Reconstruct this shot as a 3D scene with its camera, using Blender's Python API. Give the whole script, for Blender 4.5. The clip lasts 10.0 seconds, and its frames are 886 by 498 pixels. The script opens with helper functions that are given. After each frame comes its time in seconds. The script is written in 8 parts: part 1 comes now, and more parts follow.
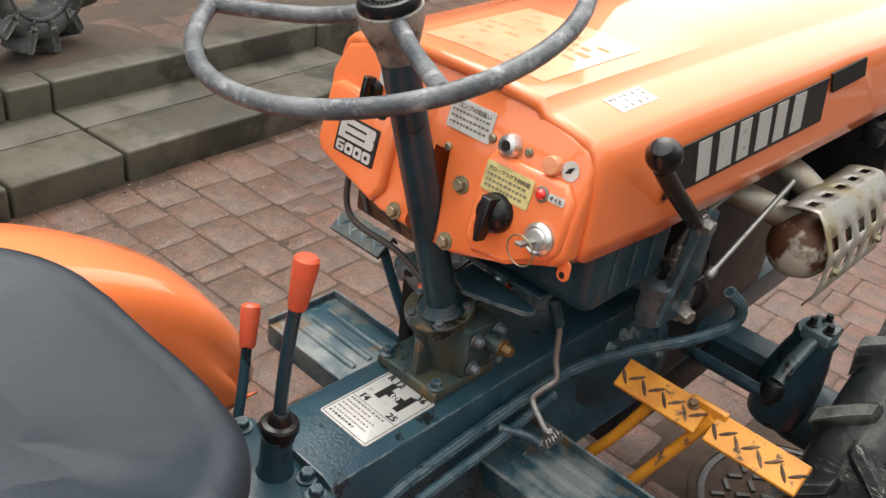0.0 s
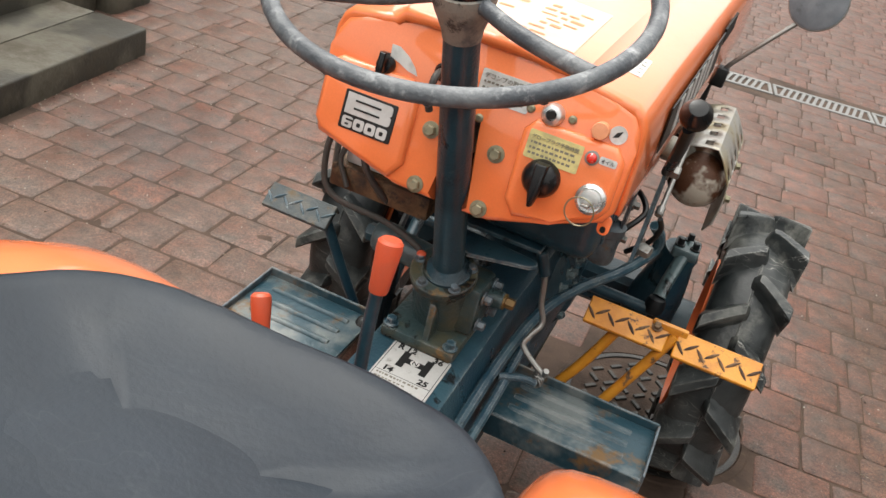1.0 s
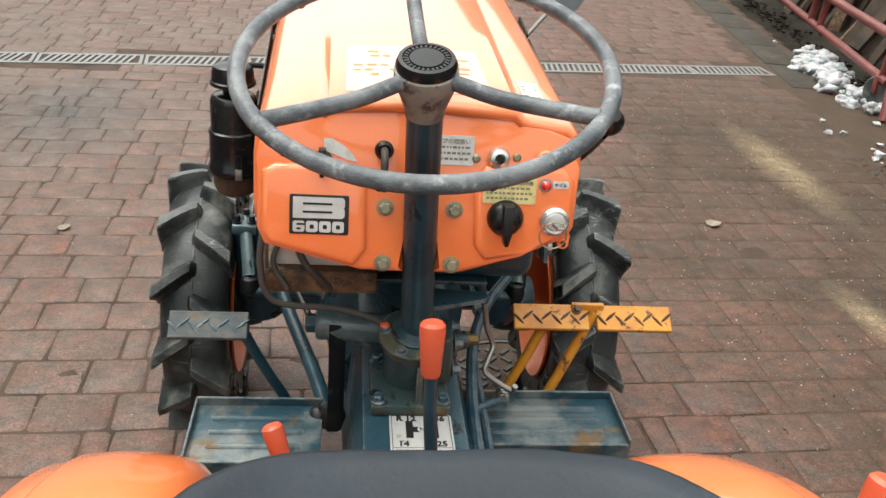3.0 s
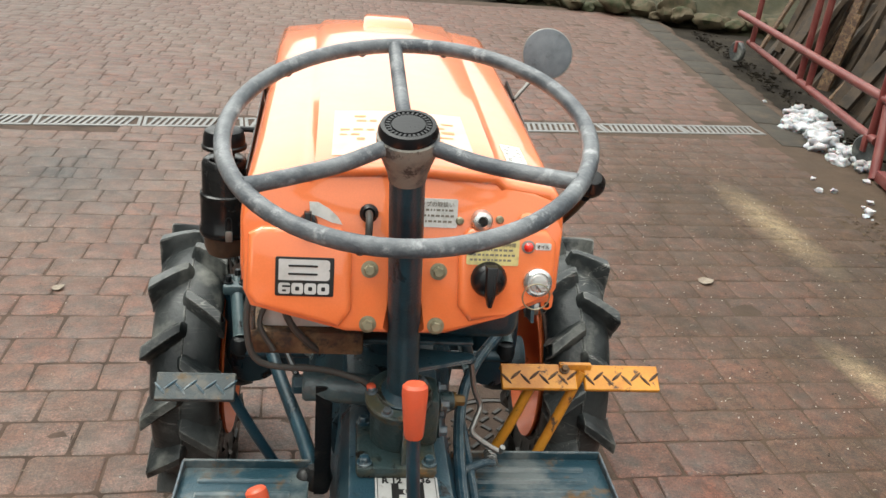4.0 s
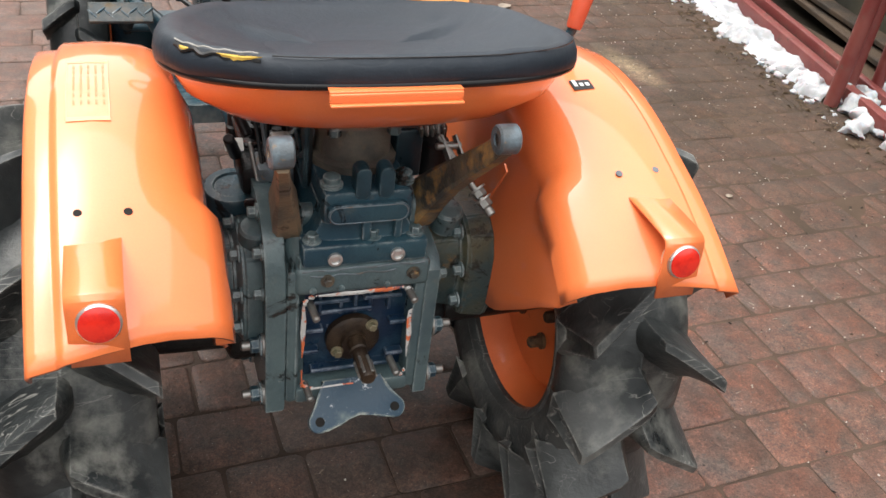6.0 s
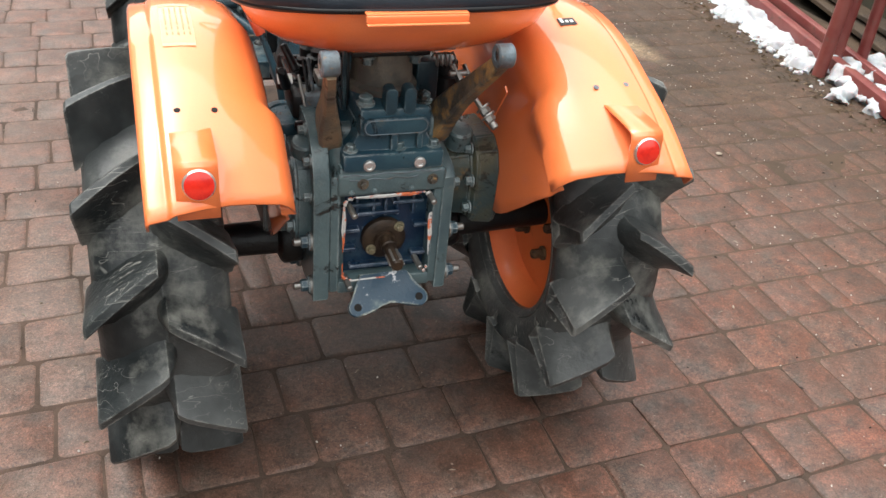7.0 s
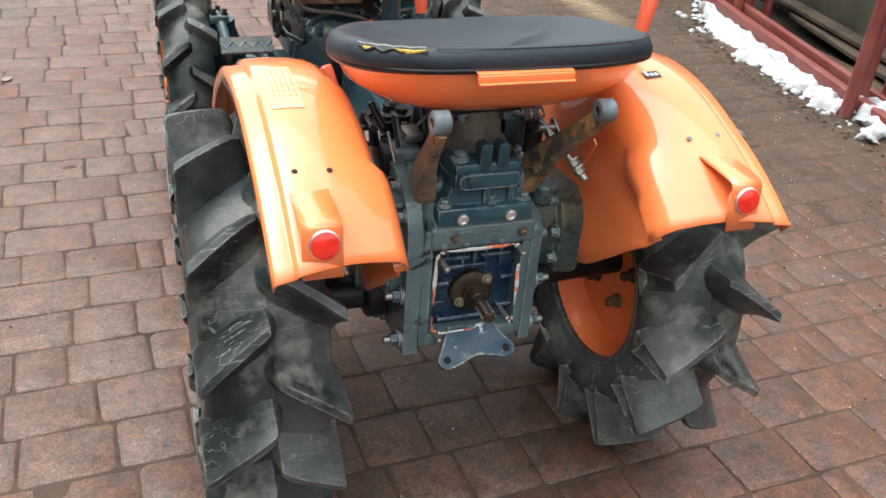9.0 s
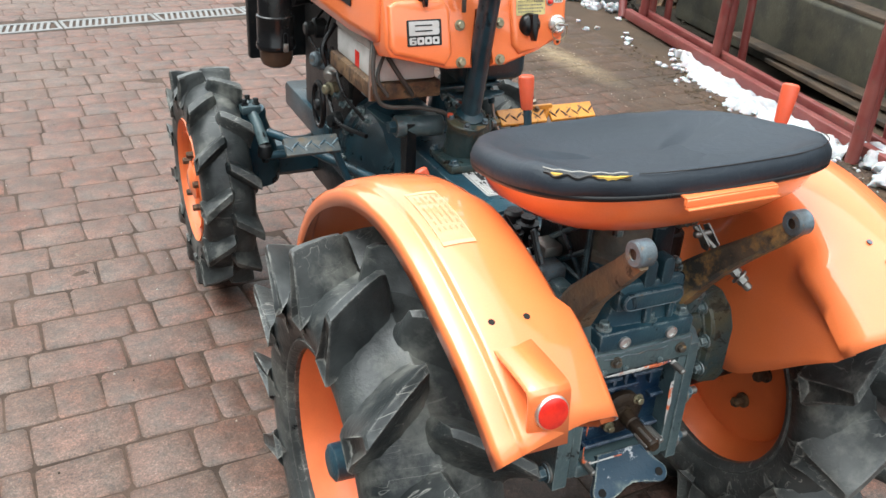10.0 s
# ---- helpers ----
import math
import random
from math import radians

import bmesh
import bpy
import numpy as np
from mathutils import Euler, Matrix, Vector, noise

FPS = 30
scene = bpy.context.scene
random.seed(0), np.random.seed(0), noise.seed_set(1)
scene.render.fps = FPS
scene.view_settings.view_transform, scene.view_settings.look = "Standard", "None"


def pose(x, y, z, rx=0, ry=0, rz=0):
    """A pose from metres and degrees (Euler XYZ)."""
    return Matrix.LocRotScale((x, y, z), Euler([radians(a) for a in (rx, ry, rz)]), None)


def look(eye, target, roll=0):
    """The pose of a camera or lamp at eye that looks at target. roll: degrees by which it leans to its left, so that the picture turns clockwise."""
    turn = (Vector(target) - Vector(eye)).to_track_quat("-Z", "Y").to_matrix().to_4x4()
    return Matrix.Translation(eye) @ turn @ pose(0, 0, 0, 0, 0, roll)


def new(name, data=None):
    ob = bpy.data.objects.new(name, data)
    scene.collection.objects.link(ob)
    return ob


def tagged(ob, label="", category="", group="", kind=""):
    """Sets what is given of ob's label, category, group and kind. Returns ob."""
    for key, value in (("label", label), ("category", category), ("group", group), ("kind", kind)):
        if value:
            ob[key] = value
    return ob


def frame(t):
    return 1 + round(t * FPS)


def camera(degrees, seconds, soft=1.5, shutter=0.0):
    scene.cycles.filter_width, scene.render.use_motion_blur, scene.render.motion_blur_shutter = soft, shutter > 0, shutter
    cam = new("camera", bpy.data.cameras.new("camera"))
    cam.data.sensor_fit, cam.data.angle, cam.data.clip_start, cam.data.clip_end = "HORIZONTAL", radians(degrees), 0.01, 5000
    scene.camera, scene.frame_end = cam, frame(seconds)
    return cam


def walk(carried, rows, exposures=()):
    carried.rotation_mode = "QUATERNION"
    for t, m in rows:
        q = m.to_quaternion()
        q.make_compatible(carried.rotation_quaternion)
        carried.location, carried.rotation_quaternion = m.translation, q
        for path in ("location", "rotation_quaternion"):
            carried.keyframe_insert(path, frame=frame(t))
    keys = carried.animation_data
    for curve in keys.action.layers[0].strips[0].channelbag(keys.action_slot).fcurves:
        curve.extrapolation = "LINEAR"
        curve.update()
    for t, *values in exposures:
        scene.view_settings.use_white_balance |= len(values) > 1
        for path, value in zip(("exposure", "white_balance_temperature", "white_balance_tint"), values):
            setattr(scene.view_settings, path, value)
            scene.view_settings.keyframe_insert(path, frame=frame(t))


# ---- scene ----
cam = camera(53.5, 10.0)
PATH = [
    (0, (0.555, -0.195, 1.245), (-0.545, 1.126, 0.223), 8.1),
    (0.5, (0.38, -0.346, 1.223), (-0.404, 1.186, 0.205), 13.5),
    (1, (0.252, -0.413, 1.227), (-0.222, 1.241, 0.207), 14.0),
    (1.5, (0.132, -0.372, 1.237), (-0.191, 1.319, 0.22), 8.8),
    (2, (-0.013, -0.441, 1.229), (0.041, 1.33, 0.302), 9.7),
    (3.3, (-0.086, -0.467, 1.254), (0.148, 1.313, 0.373), 4.9),
    (3.5, (-0.081, -0.472, 1.258), (0.151, 1.337, 0.436), 4.8),
    (4, (-0.071, -0.471, 1.256), (0.158, 1.356, 0.475), 4.8),
    (4.5, (-0.081, -0.468, 1.243), (0.145, 1.352, 0.446), 4.8),
    (5, (-0.147, -0.567, 1.198), (0.2, 1.138, 0.211), 6.8),
    (5.2, (-0.249, -0.671, 1.178), (0.304, 0.953, 0.148), 9.7),
    (5.5, (-0.287, -0.81, 1.174), (0.301, 0.747, 0.064), 8.5),
    (6, (-0.257, -1.01, 1.165), (0.379, 0.526, 0.052), 7.8),
    (6.2, (-0.245, -1.077, 1.167), (0.392, 0.462, 0.06), 7.2),
    (7.3, (-0.368, -1.327, 1.188), (0.223, 0.24, 0.093), 5.7),
    (7.5, (-0.367, -1.332, 1.192), (0.23, 0.243, 0.113), 5.3),
    (8, (-0.383, -1.329, 1.193), (0.227, 0.261, 0.144), 4.5),
    (8.5, (-0.42, -1.333, 1.183), (0.207, 0.256, 0.144), 4.7),
    (9, (-0.489, -1.246, 1.188), (0.126, 0.361, 0.167), 4.7),
    (9.5, (-0.571, -1.078, 1.199), (0.028, 0.56, 0.22), 3.9),
    (10, (-0.724, -0.961, 1.212), (0.048, 0.631, 0.28), 3.4),
]
walk(cam, [(t, look(eye, target, roll)) for t, eye, target, roll in PATH],
     exposures=[(0.0, 1.73, 6450, 9.0), (2.0, 1.69, 6450, 7.0), (3.5, 1.76, 6350, 4.0), (4.5, 1.77, 6350, 4.0), (5.0, 1.80, 5950, 4.0), (5.5, 1.80, 6350, 11.0), (6.2, 1.91, 6350, 10.0), (7.5, 2.02, 6200, 7.5), (9.0, 2.06, 6120, 6.0), (10.0, 2.08, 5950, 4.5)])

# ---- light ----
world = bpy.data.worlds.new("overcast_sky")
scene.world = world
world.use_nodes = True
wn, wl = world.node_tree.nodes, world.node_tree.links
wn.clear()
sky = wn.new("ShaderNodeTexSky")
sky.sky_type = "NISHITA"
sky.sun_disc = False
sky.sun_elevation, sky.sun_rotation = radians(62), radians(300)
sky.dust_density, sky.air_density = 4.0, 1.5
grey = wn.new("ShaderNodeHueSaturation")
grey.inputs["Saturation"].default_value = 0.12
bg = wn.new("ShaderNodeBackground")
bg.inputs["Strength"].default_value = 0.132
wout = wn.new("ShaderNodeOutputWorld")
wl.new(sky.outputs["Color"], grey.inputs["Color"])
warm = wn.new("ShaderNodeMix")
warm.data_type, warm.blend_type = "RGBA", "MULTIPLY"
warm.inputs[0].default_value, warm.inputs[7].default_value = 1.0, (1.0, 0.975, 0.925, 1.0)
wl.new(grey.outputs["Color"], warm.inputs[6])
wl.new(warm.outputs[2], bg.inputs["Color"])
wl.new(bg.outputs["Background"], wout.inputs["Surface"])
sun = new("sun", bpy.data.lights.new("sun", "SUN"))
sun.data.energy, sun.data.angle, sun.data.color = 0.84, radians(88), (1.0, 0.96, 0.90)
sun.matrix_world = look((-0.8, -1.1, 6.0), (0, 0, 0))


# ---- materials ----
def ramp(nt, fac, a, b):
    n = nt.nodes.new("ShaderNodeMapRange")
    n.inputs["From Min"].default_value, n.inputs["From Max"].default_value = a, b
    nt.links.new(fac, n.inputs["Value"])
    return n.outputs["Result"]


def blend(nt, fac, a, b, mode="MIX"):
    """A colour mix of a and b, each a socket or a colour."""
    n = nt.nodes.new("ShaderNodeMix")
    n.data_type, n.blend_type = "RGBA", mode
    for socket, value in ((n.inputs[0], fac), (n.inputs[6], a), (n.inputs[7], b)):
        if isinstance(value, bpy.types.NodeSocket):
            nt.links.new(value, socket)
        elif isinstance(value, tuple):
            socket.default_value = (*value, 1.0)
        else:
            socket.default_value = value
    return n.outputs[2]


def noisy(nt, scale, detail=4.0, rough=0.6, stretch=None, warp=0.0):
    co = nt.nodes.new("ShaderNodeNewGeometry").outputs["Position"]
    if stretch:
        mp = nt.nodes.new("ShaderNodeMapping")
        mp.inputs["Scale"].default_value = stretch
        nt.links.new(co, mp.inputs["Vector"])
        co = mp.outputs["Vector"]
    n = nt.nodes.new("ShaderNodeTexNoise")
    n.inputs["Scale"].default_value, n.inputs["Detail"].default_value = scale, detail
    n.inputs["Roughness"].default_value, n.inputs["Distortion"].default_value = rough, warp
    nt.links.new(co, n.inputs["Vector"])
    return n.outputs["Fac"]


def surface(name, base, rough=0.5, metal=0.0, alt=None, alt_scale=6.0, alt_span=(0.45, 0.62), dirt=None,
            dirt_scale=30.0, dirt_span=(0.58, 0.72), grain=250.0, bump=0.15, coat=0.0, per_object=0.0, spec=0.5, rough_var=0.15,
            dirt_rough=0.8, dirt_metal=0.0, edge=None, glint_chips=None):
    """A painted, worn surface: a base colour, a second tone in large patches, and dirt or wear in small ones."""
    m = bpy.data.materials.new(name)
    m.use_nodes = True
    nt = m.node_tree
    bsdf = nt.nodes["Principled BSDF"]
    col = base
    if alt:
        col = blend(nt, ramp(nt, noisy(nt, alt_scale), *alt_span), base, alt)
    fine = noisy(nt, grain, 3.0)
    col = blend(nt, 0.25, col, blend(nt, fine, (0.35, 0.35, 0.35), (1.0, 1.0, 1.0)), "MULTIPLY")
    ro = nt.nodes.new("ShaderNodeMath")
    ro.operation, ro.use_clamp = "ADD", True
    nt.links.new(ramp_to(nt, noisy(nt, 14.0), -rough_var, rough_var), ro.inputs[0])
    ro.inputs[1].default_value = rough
    rough_out = ro.outputs[0]
    if dirt:
        mask = ramp(nt, noisy(nt, dirt_scale, 8.0, 0.68), *dirt_span)
        col = blend(nt, mask, col, dirt)
        mr = nt.nodes.new("ShaderNodeMix")
        nt.links.new(mask, mr.inputs[0])
        nt.links.new(rough_out, mr.inputs[2])
        mr.inputs[3].default_value = dirt_rough
        rough_out = mr.outputs[0]
        if metal != dirt_metal:
            mm = nt.nodes.new("ShaderNodeMix")
            nt.links.new(mask, mm.inputs[0])
            mm.inputs[2].default_value, mm.inputs[3].default_value = metal, dirt_metal
            nt.links.new(mm.outputs[0], bsdf.inputs["Metallic"])
    if edge:
        bev = nt.nodes.new("ShaderNodeBevel")
        bev.samples = 4
        bev.inputs["Radius"].default_value = 0.005
        dot = nt.nodes.new("ShaderNodeVectorMath")
        dot.operation = "DOT_PRODUCT"
        nt.links.new(bev.outputs["Normal"], dot.inputs[0])
        nt.links.new(nt.nodes.new("ShaderNodeNewGeometry").outputs["Normal"], dot.inputs[1])
        k = nt.nodes.new("ShaderNodeMath")
        k.operation, k.use_clamp = "MULTIPLY", True
        nt.links.new(ramp(nt, dot.outputs["Value"], 0.985, 0.86), k.inputs[0])
        nt.links.new(ramp(nt, noisy(nt, 45.0, 6.0, 0.7), 0.42, 0.60), k.inputs[1])
        col = blend(nt, k.outputs[0], col, edge)
    # small pale specks: wet glints painted into the colour, and paint chips
    if glint_chips:
        col = blend(nt, ramp(nt, noisy(nt, 95.0, 5.0, 0.75), 0.70, 0.735), col, glint_chips)
    if per_object:
        info = nt.nodes.new("ShaderNodeObjectInfo")
        hs = nt.nodes.new("ShaderNodeHueSaturation")
        nt.links.new(ramp_to(nt, info.outputs["Random"], 1 - per_object, 1 + per_object), hs.inputs["Value"])
        nt.links.new(col, hs.inputs["Color"])
        col = hs.outputs["Color"]
    if isinstance(col, tuple):
        bsdf.inputs["Base Color"].default_value = (*col, 1)
    else:
        nt.links.new(col, bsdf.inputs["Base Color"])
    nt.links.new(rough_out, bsdf.inputs["Roughness"])
    if not bsdf.inputs["Metallic"].is_linked:
        bsdf.inputs["Metallic"].default_value = metal
    bsdf.inputs["Coat Weight"].default_value = coat
    bsdf.inputs["Coat Roughness"].default_value = 0.06
    bsdf.inputs["Specular IOR Level"].default_value = spec if max(base) > 0.1 else 0.32
    if bump:
        bp = nt.nodes.new("ShaderNodeBump")
        bp.inputs["Strength"].default_value, bp.inputs["Distance"].default_value = bump, 0.003
        nt.links.new(fine if grain < 400 else noisy(nt, 90.0), bp.inputs["Height"])
        nt.links.new(bp.outputs["Normal"], bsdf.inputs["Normal"])
    return m


def ramp_to(nt, fac, lo, hi):
    n = nt.nodes.new("ShaderNodeMapRange")
    n.inputs["To Min"].default_value, n.inputs["To Max"].default_value = lo, hi
    nt.links.new(fac, n.inputs["Value"])
    return n.outputs["Result"]


ORANGE = surface("orange_paint", (0.82, 0.195, 0.053), 0.48, alt=(0.77, 0.177, 0.045), alt_scale=3.0, dirt=(0.16, 0.055, 0.02), dirt_scale=26.0,
                 dirt_span=(0.735, 0.77), grain=500.0, bump=0.04, coat=1.0, spec=0.45, rough_var=0.08, dirt_rough=0.5)
RIM_ORANGE = surface("dull_rim_orange", (0.74, 0.16, 0.038), 0.55, alt=(0.66, 0.135, 0.032), alt_scale=6.0, dirt=(0.12, 0.05, 0.025), dirt_scale=30.0, dirt_span=(0.66, 0.74), grain=400.0, bump=0.05, coat=0.12)
BLUE = surface("dark_blue_paint", (0.016, 0.046, 0.064), 0.34, alt=(0.009, 0.023, 0.032), alt_scale=9.0, dirt=(0.085, 0.105, 0.108), dirt_scale=19.0,
               dirt_span=(0.62, 0.78), grain=320.0, bump=0.25, coat=0.1, edge=(0.10, 0.15, 0.165))
BLUE_WORN = surface("worn_blue_paint", (0.015, 0.044, 0.066), 0.32, alt=(0.026, 0.064, 0.084), alt_scale=12.0, dirt=(0.070, 0.075, 0.066), dirt_scale=18.0,
                    dirt_span=(0.60, 0.76), grain=240.0, bump=0.3, edge=(0.30, 0.33, 0.33), glint_chips=(0.34, 0.36, 0.36))
GREASE = surface("greasy_cast_iron", (0.082, 0.122, 0.128), 0.34, alt=(0.044, 0.074, 0.086), alt_scale=8.0, alt_span=(0.42, 0.64), dirt=(0.150, 0.160, 0.140), dirt_scale=17.0,
                 dirt_span=(0.58, 0.76), grain=130.0, bump=0.40, edge=(0.27, 0.31, 0.31), glint_chips=(0.50, 0.52, 0.50))
DARK = surface("dark_engine_metal", (0.005, 0.0065, 0.008), 0.42, alt=(0.013, 0.014, 0.014), alt_scale=20.0, dirt=(0.034, 0.028, 0.022), dirt_scale=35.0,
               dirt_span=(0.62, 0.76), grain=200.0, bump=0.4)
RUBBER = surface("tyre_rubber", (0.012, 0.015, 0.016), 0.38, alt=(0.074, 0.079, 0.078), alt_scale=6.0, alt_span=(0.38, 0.68), dirt=(0.20, 0.20, 0.178), dirt_scale=8.0,
                 dirt_span=(0.52, 0.76), grain=110.0, bump=0.35, edge=(0.22, 0.218, 0.20))
FADED_EDGE = surface("faded_sticker_edge", (0.82, 0.36, 0.18), 0.4, bump=0.0)
BLEACHED = surface("bleached_sticker", (0.82, 0.235, 0.090), 0.4, coat=0.9, alt=(0.82, 0.26, 0.11), alt_scale=40.0, bump=0.0, grain=500.0)
PLASTER = surface("plain_plaster", (0.18, 0.17, 0.155), 0.9, alt=(0.14, 0.13, 0.12), alt_scale=1.5, bump=0.2)
VINYL = surface("seat_vinyl", (0.0075, 0.0125, 0.0195), 0.54, alt=(0.015, 0.022, 0.032), alt_scale=7.0, alt_span=(0.36, 0.70), dirt=(0.040, 0.046, 0.054), dirt_scale=30.0,
                dirt_span=(0.66, 0.80), grain=600.0, bump=0.25, dirt_rough=0.55, rough_var=0.08)
PLASTIC = surface("black_plastic", (0.007, 0.007, 0.008), 0.3, grain=300.0, bump=0.05)
GLOSS_BLACK = surface("gloss_black_enamel", (0.006, 0.006, 0.007), 0.22, alt=(0.012, 0.012, 0.012), alt_scale=20.0, dirt=(0.05, 0.047, 0.042), dirt_scale=50.0, dirt_span=(0.62, 0.76), bump=0.1)
WHEEL_GREY = surface("weathered_wheel_rubber", (0.058, 0.064, 0.073), 0.42, alt=(0.145, 0.152, 0.160), alt_scale=24.0, alt_span=(0.40, 0.64), dirt=(0.31, 0.315, 0.32), dirt_scale=60.0,
                     dirt_span=(0.55, 0.74), grain=180.0, bump=0.4)
HUB_WORN = surface("chipped_hub_paint", (0.22, 0.20, 0.17), 0.6, alt=(0.09, 0.09, 0.09), alt_scale=45.0, dirt=(0.05, 0.04, 0.035), dirt_scale=60.0, dirt_span=(0.55, 0.62), bump=0.4)
OILY = surface("oily_rust", (0.020, 0.013, 0.009), 0.45, 0.2, alt=(0.042, 0.027, 0.016), alt_scale=40.0, dirt=(0.012, 0.010, 0.009), dirt_scale=80.0, bump=0.4)
KNOB = surface("salmon_plastic", (0.58, 0.085, 0.034), 0.4, grain=500.0, bump=0.03, alt=(0.52, 0.09, 0.042), alt_scale=30.0)
YELLOW = surface("worn_yellow_paint", (0.56, 0.235, 0.018), 0.42, alt=(0.43, 0.16, 0.012), alt_scale=20.0, dirt=(0.07, 0.042, 0.026), dirt_scale=48.0, dirt_span=(0.60, 0.65), bump=0.2)
STEEL = surface("dull_steel", (0.27, 0.265, 0.25), 0.42, 0.8, dirt=(0.13, 0.09, 0.06), dirt_scale=90.0, dirt_span=(0.58, 0.7), bump=0.15)
ZINC = surface("zinc_bolt", (0.30, 0.275, 0.185), 0.42, 0.6, alt=(0.20, 0.185, 0.12), alt_scale=60.0, dirt=(0.12, 0.10, 0.06), dirt_scale=120.0, bump=0.15)
ARM = surface("stained_lift_arm", (0.105, 0.085, 0.060), 0.42, alt=(0.035, 0.035, 0.032), alt_scale=18.0, dirt=(0.27, 0.16, 0.055), dirt_scale=20.0, dirt_span=(0.50, 0.62), grain=150.0, bump=0.5)
ARM_TAN = surface("tan_lift_arm", (0.21, 0.150, 0.090), 0.5, alt=(0.105, 0.088, 0.066), alt_scale=16.0, alt_span=(0.45, 0.62), dirt=(0.040, 0.030, 0.022), dirt_scale=34.0, dirt_span=(0.58, 0.66), grain=140.0, bump=0.6)
POST = surface("grey_brown_post", (0.135, 0.118, 0.094), 0.5, alt=(0.070, 0.066, 0.058), alt_scale=16.0, dirt=(0.17, 0.12, 0.07), dirt_scale=26.0, bump=0.5)
PEDAL = surface("worn_pedal_steel", (0.040, 0.052, 0.056), 0.42, alt=(0.085, 0.085, 0.075), alt_scale=30.0, alt_span=(0.5, 0.62), dirt=(0.10, 0.075, 0.045), dirt_scale=40.0, dirt_span=(0.58, 0.66), bump=0.3)
EYE = surface("chipped_blue_eye", (0.105, 0.140, 0.165), 0.42, alt=(0.060, 0.070, 0.076), alt_scale=40.0, dirt=(0.16, 0.11, 0.07), dirt_scale=60.0, dirt_span=(0.57, 0.64), bump=0.3, glint_chips=(0.45, 0.48, 0.50))
STAINED = surface("oil_stained_casting", (0.030, 0.052, 0.054), 0.34, alt=(0.070, 0.066, 0.040), alt_scale=12.0, alt_span=(0.48, 0.62), dirt=(0.17, 0.095, 0.028), dirt_scale=18.0, dirt_span=(0.58, 0.68), grain=160.0, bump=0.5, edge=(0.13, 0.15, 0.15))
PEACH = surface("faded_lamp_button", (0.72, 0.30, 0.15), 0.4, alt=(0.66, 0.24, 0.11), alt_scale=60.0, bump=0.02)
CAP = surface("rust_brown_cap", (0.075, 0.030, 0.014), 0.5, 0.1, alt=(0.40, 0.37, 0.31), alt_scale=11.0, alt_span=(0.56, 0.62), dirt=(0.055, 0.024, 0.012), dirt_scale=40.0, bump=0.4)
RUST = surface("rusty_steel", (0.075, 0.040, 0.022), 0.7, 0.1, alt=(0.17, 0.105, 0.055), alt_scale=24.0, dirt=(0.03, 0.022, 0.018), dirt_scale=70.0, dirt_span=(0.5, 0.62), bump=0.6, grain=140.0)
MUFF = surface("rusty_muffler", (0.30, 0.26, 0.21), 0.4, 0.7, alt=(0.20, 0.08, 0.03), alt_scale=14.0, alt_span=(0.46, 0.56), dirt=(0.06, 0.03, 0.02), dirt_scale=80.0, bump=0.4, dirt_metal=0.1)
EXHAUST = surface("pale_exhaust_pipe", (0.36, 0.34, 0.29), 0.4, 0.6, alt=(0.28, 0.22, 0.15), alt_scale=16.0, dirt=(0.10, 0.045, 0.02), dirt_scale=30.0, dirt_span=(0.60, 0.68), bump=0.3, dirt_metal=0.0)
GUARD = surface("stained_zinc_guard", (0.42, 0.41, 0.38), 0.45, 0.6, alt=(0.40, 0.34, 0.20), alt_scale=12.0, dirt=(0.16, 0.11, 0.06), dirt_scale=50.0, bump=0.15, dirt_metal=0.1)
WHITE = surface("white_plastic", (0.52, 0.52, 0.51), 0.45, alt=(0.42, 0.415, 0.40), alt_scale=20.0, bump=0.03)
LABEL = surface("worn_label", (0.60, 0.60, 0.58), 0.5, alt=(0.46, 0.455, 0.43), alt_scale=60.0, bump=0.0, grain=500.0)
LABEL_Y = surface("yellow_label", (0.62, 0.53, 0.22), 0.5, alt=(0.44, 0.38, 0.17), alt_scale=60.0, bump=0.0, grain=500.0)
PLATE = surface("brushed_plate", (0.50, 0.50, 0.485), 0.45, 0.15, dirt=(0.2, 0.19, 0.17), dirt_scale=60.0, bump=0.05)
INK = surface("black_ink", (0.012, 0.012, 0.012), 0.5, bump=0.0)
FADED = surface("faded_ink", (0.17, 0.15, 0.12), 0.6, bump=0.0)
RED_INK = surface("faded_red_ink", (0.70, 0.205, 0.085), 0.6, bump=0.0)
CABLE = surface("grey_cable", (0.050, 0.047, 0.043), 0.5, bump=0.1)
FOAM = surface("yellow_foam", (0.46, 0.30, 0.05), 0.9, bump=0.5, dirt=(0.25, 0.16, 0.02), dirt_scale=80.0)
STITCH = surface("pale_thread", (0.26, 0.25, 0.23), 0.8, bump=0.3)
BOWL = surface("oil_bowl", (0.075, 0.042, 0.026), 0.4, alt=(0.035, 0.022, 0.016), alt_scale=20.0, bump=0.1)
CHROME = surface("chrome", (0.66, 0.66, 0.65), 0.30, 0.85, bump=0.03)
DUSTY = surface("dusty_mirror_back", (0.085, 0.095, 0.108), 0.4, alt=(0.12, 0.13, 0.145), alt_scale=25.0, dirt=(0.05, 0.055, 0.06), dirt_scale=60.0, bump=0.1)
DEEP_BLUE = surface("royal_blue_paint", (0.007, 0.021, 0.048), 0.30, alt=(0.020, 0.046, 0.075), alt_scale=25.0, dirt=(0.26, 0.28, 0.31), dirt_scale=70.0, dirt_span=(0.66, 0.72), bump=0.3, edge=(0.22, 0.25, 0.30))
